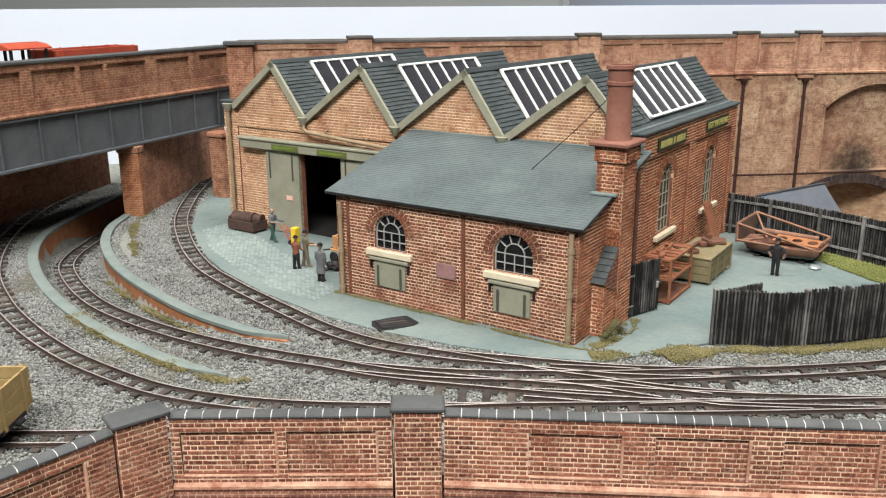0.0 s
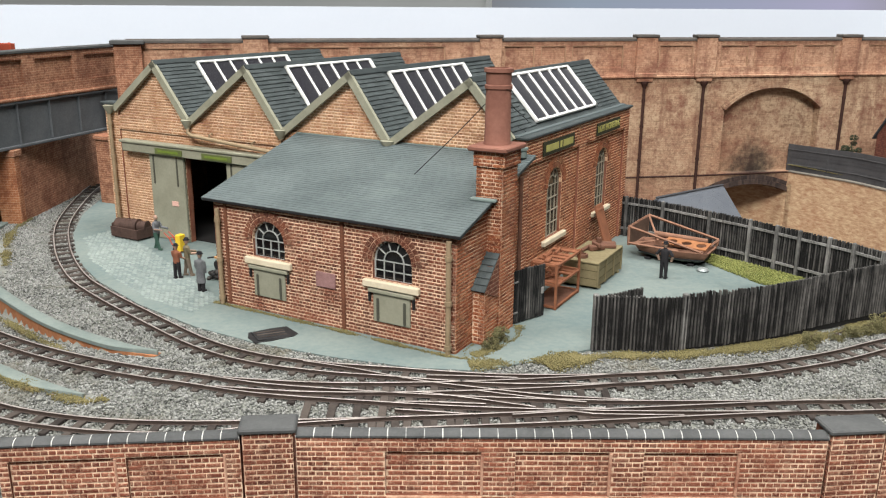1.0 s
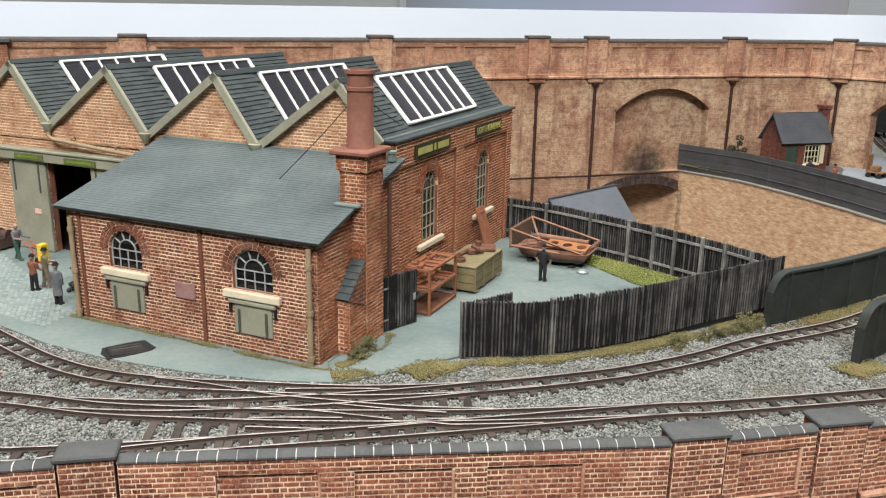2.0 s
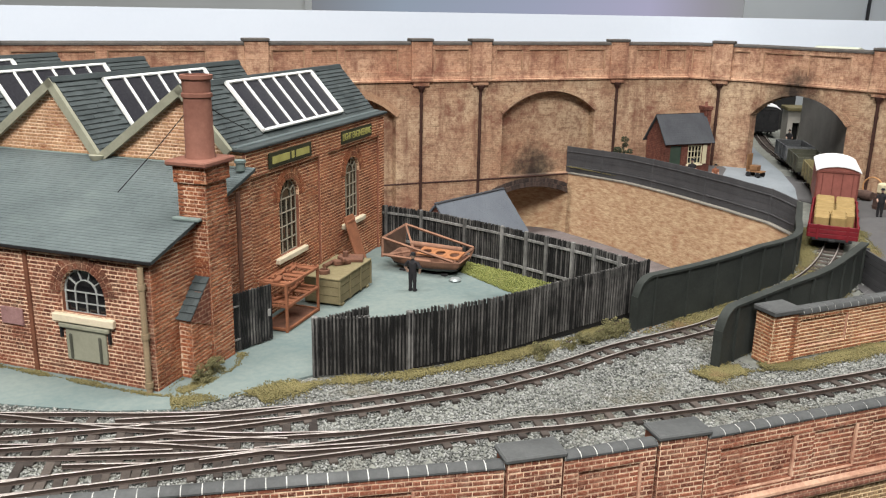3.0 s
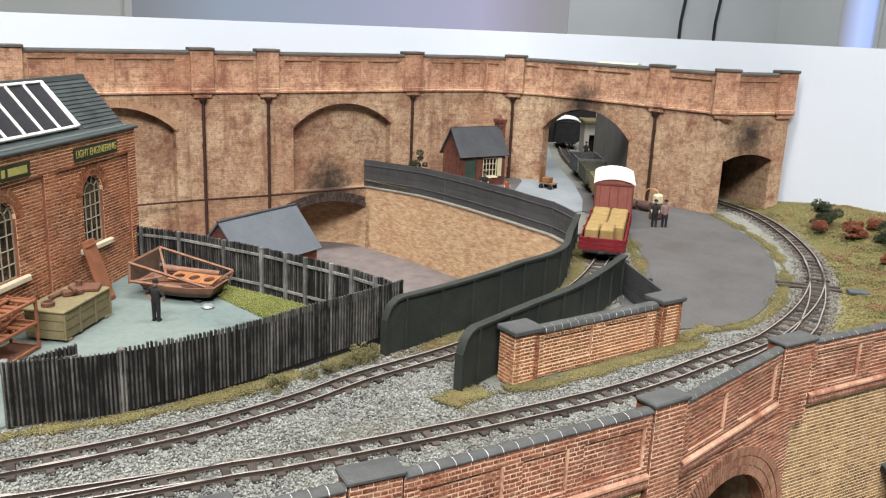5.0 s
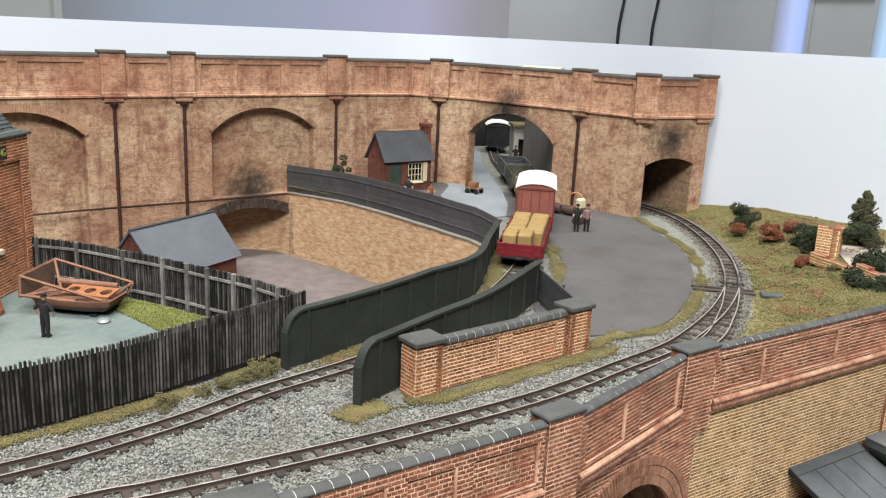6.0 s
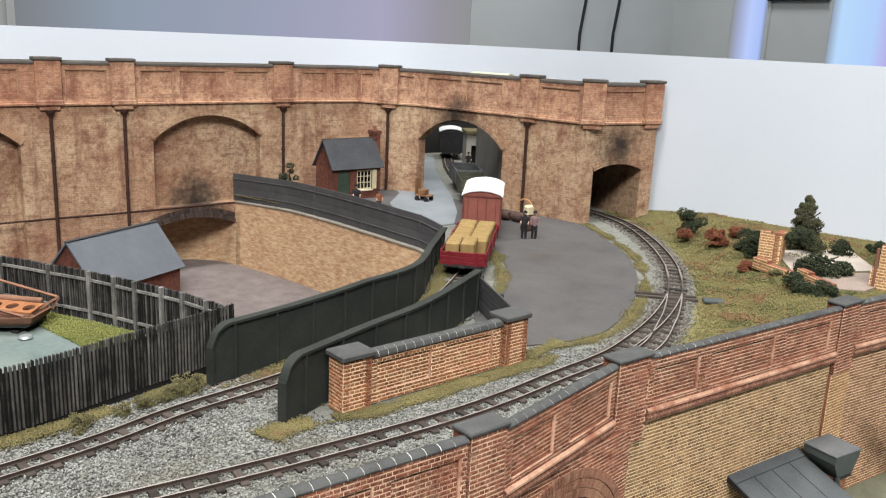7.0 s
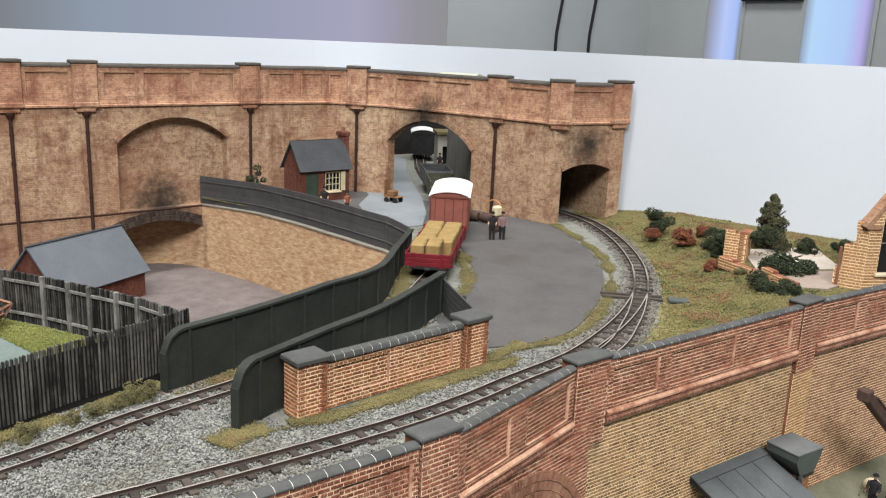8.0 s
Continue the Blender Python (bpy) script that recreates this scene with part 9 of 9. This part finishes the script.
def moss_strip(line, width, count, seed, material=None, label="olive and ochre moss along the edge", side=0.0, size=(0.16, 0.48), clump=True, lift=0.2):
    rnd = np.random.RandomState(seed)
    path = spline(line, 2.0)
    count = int(count * 2.2)
    idx = rnd.randint(0, len(path) - 1, count)
    t = rnd.rand(count)
    p = np.array([(q.x, q.y) for q in path])
    a, b = p[idx], p[idx + 1]
    d = (b - a) / (np.linalg.norm(b - a, axis=1)[:, None] + 1e-9)
    nrm = np.stack([-d[:, 1], d[:, 0]], 1)
    base = a + (b - a) * t[:, None]
    wob = np.array([noise.noise(Vector((x * 0.05, y * 0.05, seed))) for x, y in base])
    off = rnd.normal(0, width * 0.5, count) * (0.7 + 0.6 * wob) + side
    pts = base + nrm * off[:, None]
    keep = rnd.rand(count) < np.clip(0.72 + wob * 1.6, 0.06, 1)
    pts, hh = pts[keep], wob[keep]
    z = lift + rnd.uniform(0, 0.6, len(pts)) + np.clip(hh, 0, 1) * 1.2 * rnd.rand(len(pts))
    return grains("moss", np.column_stack([pts, z]), size, material or MOSS, label, "moss", seed=seed, flat=0.8, upright=0.6)


moss_strip([(100, 352), (128, 362), (158, 361), (187, 365), (217, 372), (250, 384), (288, 397)], 6.5, 9500, 21)
moss_strip([(66, 356), (90, 358), (118, 362)], 6.0, 2200, 22)
moss_strip([(-60, 447), (0, 406), (60, 365), (66, 372), (76, 388), (88, 405)], 1.8, 3600, 23)
moss_strip([(-84, 334), (-92, 331), (-119, 347.5), (-157, 378.5), (-190, 412)], 5.0, 3600, 38)
moss_strip([(69, 366), (80, 374), (92, 386), (96, 402)], 4.5, 2400, 36)
moss_strip([(290, 383), (331, 397), (378, 417), (432, 448), (478, 503), (516, 553)], 9.0, 11000, 24)
moss_strip([(298, 332), (324, 330), (345, 331), (380, 336), (440, 345), (455, 352)], 6.0, 7500, 25)
moss_strip([(322, 332.5), (350, 336), (400, 343.5), (438, 349)], 3.6, 5200, 37)
moss_strip([(290, 328), (302, 334), (312, 332)], 7.0, 2600, 34)
moss_strip([(440, 352), (452, 360), (470, 364)], 6.0, 2200, 35)
moss_strip([(310, 347), (350, 364), (400, 391), (455, 432)], 6.0, 3200, 26)
moss_strip([(440, 356), (460, 362), (490, 361), (528, 376), (590, 424), (641, 485), (672, 552), (688, 598)], 6.0, 9000, 27)
moss_strip([(-74, 378), (-97, 389), (-131, 414), (-165, 449), (-195, 486)], 3.5, 2400, 28, side=6.5, lift=-5.0)
moss_strip([(-196, 520), (-215, 570), (-224, 605), (-226, 640)], 4.0, 1300, 29)
moss_strip([(470, 436), (505, 470), (528, 505), (552, 550)], 8.0, 4500, 30)
moss_strip([(440, 822), (472, 750), (488, 690), (503, 630), (519, 578)], 2.0, 1500, 31, lift=1.0)


def turf():
    rnd = np.random.RandomState(41)
    pts = rnd.uniform((195, 405), (305, 555), (130000, 2))
    keep = in_poly(pts, [(226, 530), (230, 500), (245, 458), (298, 414), (300, 416), (287, 445), (254, 498), (236, 523)])
    pts = pts[keep]
    grains("grass", np.column_stack([pts, 0.4 + rnd.uniform(0, 1.3, len(pts))]), (0.14, 0.42), LUSH, "bright green grass patch inside the yard fence", "grass", seed=42, upright=1.4)
    pts = rnd.uniform((500, 290), (900, 640), (250000, 2))
    d = np.minimum(dist_field(pts, FRONT_TRACK[::3]), dist_field(pts, BRANCH[::2]))
    side = np.array([nearest(x, y, HILL)[1] for x, y in pts])
    keep = (side < 0) & (d > 13 + 5 * rnd.rand(len(pts))) & (pts[:, 1] > 300)
    pts = pts[keep][:88000]
    hz = np.array([level(x, y) for x, y in pts])
    grains("grass", np.column_stack([pts, hz + 0.3 + rnd.uniform(-0.1, 0.35, len(pts))]), (0.2, 0.6), SCRUB_TUFT, "dry olive hillside turf", "grass", seed=43, upright=0.5)


point_timbers()


def hill_patches():
    """Loose rust-brown and dark green patches on the turf."""
    for seed, material, words in ((44, RUSTY_SCRUB, "rust-brown scrub patches on the turf"), (45, DARK_SCRUB, "dark green scrub patches on the turf")):
        rnd = np.random.RandomState(seed)
        pts = rnd.uniform((560, 295), (800, 640), (90000, 2))
        d = np.minimum(dist_field(pts, FRONT_TRACK[::3]), dist_field(pts, BRANCH[::2]))
        ok = d > 13
        pts = pts[ok]
        cloud = np.array([noise.noise(Vector((x * 0.06, y * 0.06, seed * 3.1))) + 0.5 * noise.noise(Vector((x * 0.2, y * 0.2, seed))) for x, y in pts])
        pts = pts[cloud + rnd.normal(0, 0.08, len(pts)) > 0.38]
        pts = np.array([p for p in pts if nearest(p[0], p[1], HILL)[1] < 0][:16000])
        hz = np.array([level(x, y) for x, y in pts])
        grains("grass", np.column_stack([pts, hz + 0.4 + rnd.uniform(0, 0.7, len(pts))]), (0.3, 0.9), material, words, "grass", seed=seed, upright=0.5)


RUSTY_SCRUB = paint("rusty_scrub", (0.11, 0.068, 0.035), (0.23, 0.145, 0.075), 60, 900, 0.98, 0.4, pieces=0.4)
DARK_SCRUB = paint("dark_scrub", (0.05, 0.055, 0.022), (0.15, 0.15, 0.06), 60, 900, 0.98, 0.4, pieces=0.4)
SCRUB_TUFT = paint("dry_turf", (0.1, 0.09, 0.036), (0.23, 0.2, 0.088), 30, 700, 0.98, 0.4, pieces=0.25, stain=(0.3, 0.15, 0.075), stain_at=0.6)
turf()
hill_patches()


def bush(at, r, h, material, label, seed, kind="bush", leaves=1800):
    """A small model bush: a stem with twigs and a broken crown of clumps."""
    rnd = np.random.RandomState(seed)
    b = thing(kind, at[0], at[1], at[2], 0, label, kind, "bushes and trees")
    stem = Geo().cyl((0, 0, -0.5), (0, 0, h * 0.6), max(0.4, r * 0.08), max(0.2, r * 0.04), 6)
    for i in range(5):
        a = i * 1.3
        stem.tube([(0, 0, h * (0.15 + 0.1 * i)), (math.cos(a) * r * 0.5, math.sin(a) * r * 0.5, h * (0.35 + 0.1 * i))], max(0.18, r * 0.03), 5)
    part("stem", stem, BIN_BROWN, b)
    if kind == "conifer":
        k = rnd.rand(110) ** 0.9
        a = rnd.uniform(0, 2 * math.pi, 110)
        far = r * (1.0 - k) ** 0.75 * rnd.uniform(0.25, 1.0, 110)
        lumps = np.stack([np.cos(a) * far, np.sin(a) * far, h * (0.05 + 0.93 * k)], 1)
        fat = r * (0.1 + 0.14 * (1 - k))
        n = rnd.randint(0, 110, leaves)
        dirn = rnd.normal(0, 1, (leaves, 3)) * (1, 1, 0.8)
        dirn /= np.linalg.norm(dirn, axis=1)[:, None]
        pts = lumps[n] + dirn * rnd.uniform(0.3, 1.15, (leaves, 1)) * fat[n][:, None]
        size = (r * 0.018, r * 0.045)
    else:
        lumps = rnd.uniform(-1, 1, (16, 3)) * (0.72, 0.72, 0.36) * (r, r, h) + (0, 0, h * 0.42)
        lumps[:, 2] -= np.hypot(lumps[:, 0], lumps[:, 1]) * 0.3
        fat = rnd.uniform(0.26, 0.6, 16)
        n = rnd.randint(0, 16, leaves)
        dirn = rnd.normal(0, 1, (leaves, 3))
        dirn /= np.linalg.norm(dirn, axis=1)[:, None]
        pts = lumps[n] + dirn * (rnd.uniform(0.35, 1.0, (leaves, 1)) ** 0.5) * r * fat[n][:, None] * (1, 1, 0.8)
        size = (r * 0.03, r * 0.075)
    pts[:, 2] = np.clip(pts[:, 2], 0.2, h * 1.25)
    crown = grains("crown", pts, size, material, "", "", seed=seed, flat=0.9)
    for key in ("label", "category", "kind"):
        if key in crown:
            del crown[key]
    crown.parent = b
    return b


CONIFER = paint("conifer_foliage", (0.03, 0.032, 0.018), (0.11, 0.11, 0.06), 90, 900, 0.95, 0.4, pieces=0.5)
for k, (x, y, r, h) in enumerate(((229, 371, 4.2, 7.0), (246, 378, 3.8, 4.6), (256, 382, 4.2, 5.0), (265, 385, 4.4, 5.8), (273, 388, 5.2, 7.2), (280, 390, 5.6, 8.2))):
    bush((x, y - 3.5, 0.1), r, h * 1.35, OLIVE_BUSH, "small olive moss bush at the foot of the fence", 60 + k)
bush((78, 375, 0.3), 4.6, 8, OLIVE_BUSH, "brown-green weeds at the foot of the chimney breast", 70)
bush((84.5, 383, 0.3), 4.4, 8.5, OLIVE_BUSH, "brown-green weeds at the foot of the chimney breast", 71)
bush((480, 782, 0.3), 11, 46, BUSH, "dark green bush beside the hut", 72)
for k, (x, y, z, r, h, mat, words) in enumerate(((728, 512, 8, 8, 22, BUSH, "dark green shrub by the white board"), (715, 505, 7, 7, 9, RED_BUSH, "low russet shrub on the slope"), (712, 470, 10, 9, 15, RED_BUSH, "bright russet shrub on the slope"), (735, 470, 13, 8, 12, RED_BUSH, "russet shrub by the white board"), (713, 440, 12, 9, 18, BUSH, "dark green shrub by the ruin"), (700, 424, 12, 8, 20, BUSH, "dark green shrub by the ruin"), (668, 408, 9, 6, 8, RED_BUSH, "russet shrub at the foot of the ruin"), (642, 346, 4, 9.5, 10, BUSH, "dark green bush by the parapet"), (646, 333, 4, 8.5, 10, BUSH, "dark green bush by the parapet"), (690, 363, 11, 13, 17, BUSH, "dark green bush inside the ruin"), (679, 366, 10, 9, 13, BUSH, "dark green bush inside the ruin"), (752, 393, 14, 7, 13, BUSH, "dark green bush by the white board"), (664, 379, 13, 3.6, 5, OLIVE_BUSH, "low green shrub on the broken footing"), (790, 385, 15, 7, 8, BUSH, "small green shrub by the white board"), (700, 392, 30, 8, 9, BUSH, "dark ivy on top of the ruined wall"))):
    k_r = 0.95 if mat == RED_BUSH else 1.2
    bush((x, y, max(z, level(x, y) - 0.5)), r * k_r, h * k_r * 0.92, mat, words, 80 + k, leaves=4200)
bush((738, 414, 12), 18, 44, CONIFER, "dark green model conifer behind the ruin", 99, "conifer", 15000)
moss_strip([(600, 283), (650, 284), (700, 285), (755, 286)], 9.0, 5000, 33, lift=-99.0)
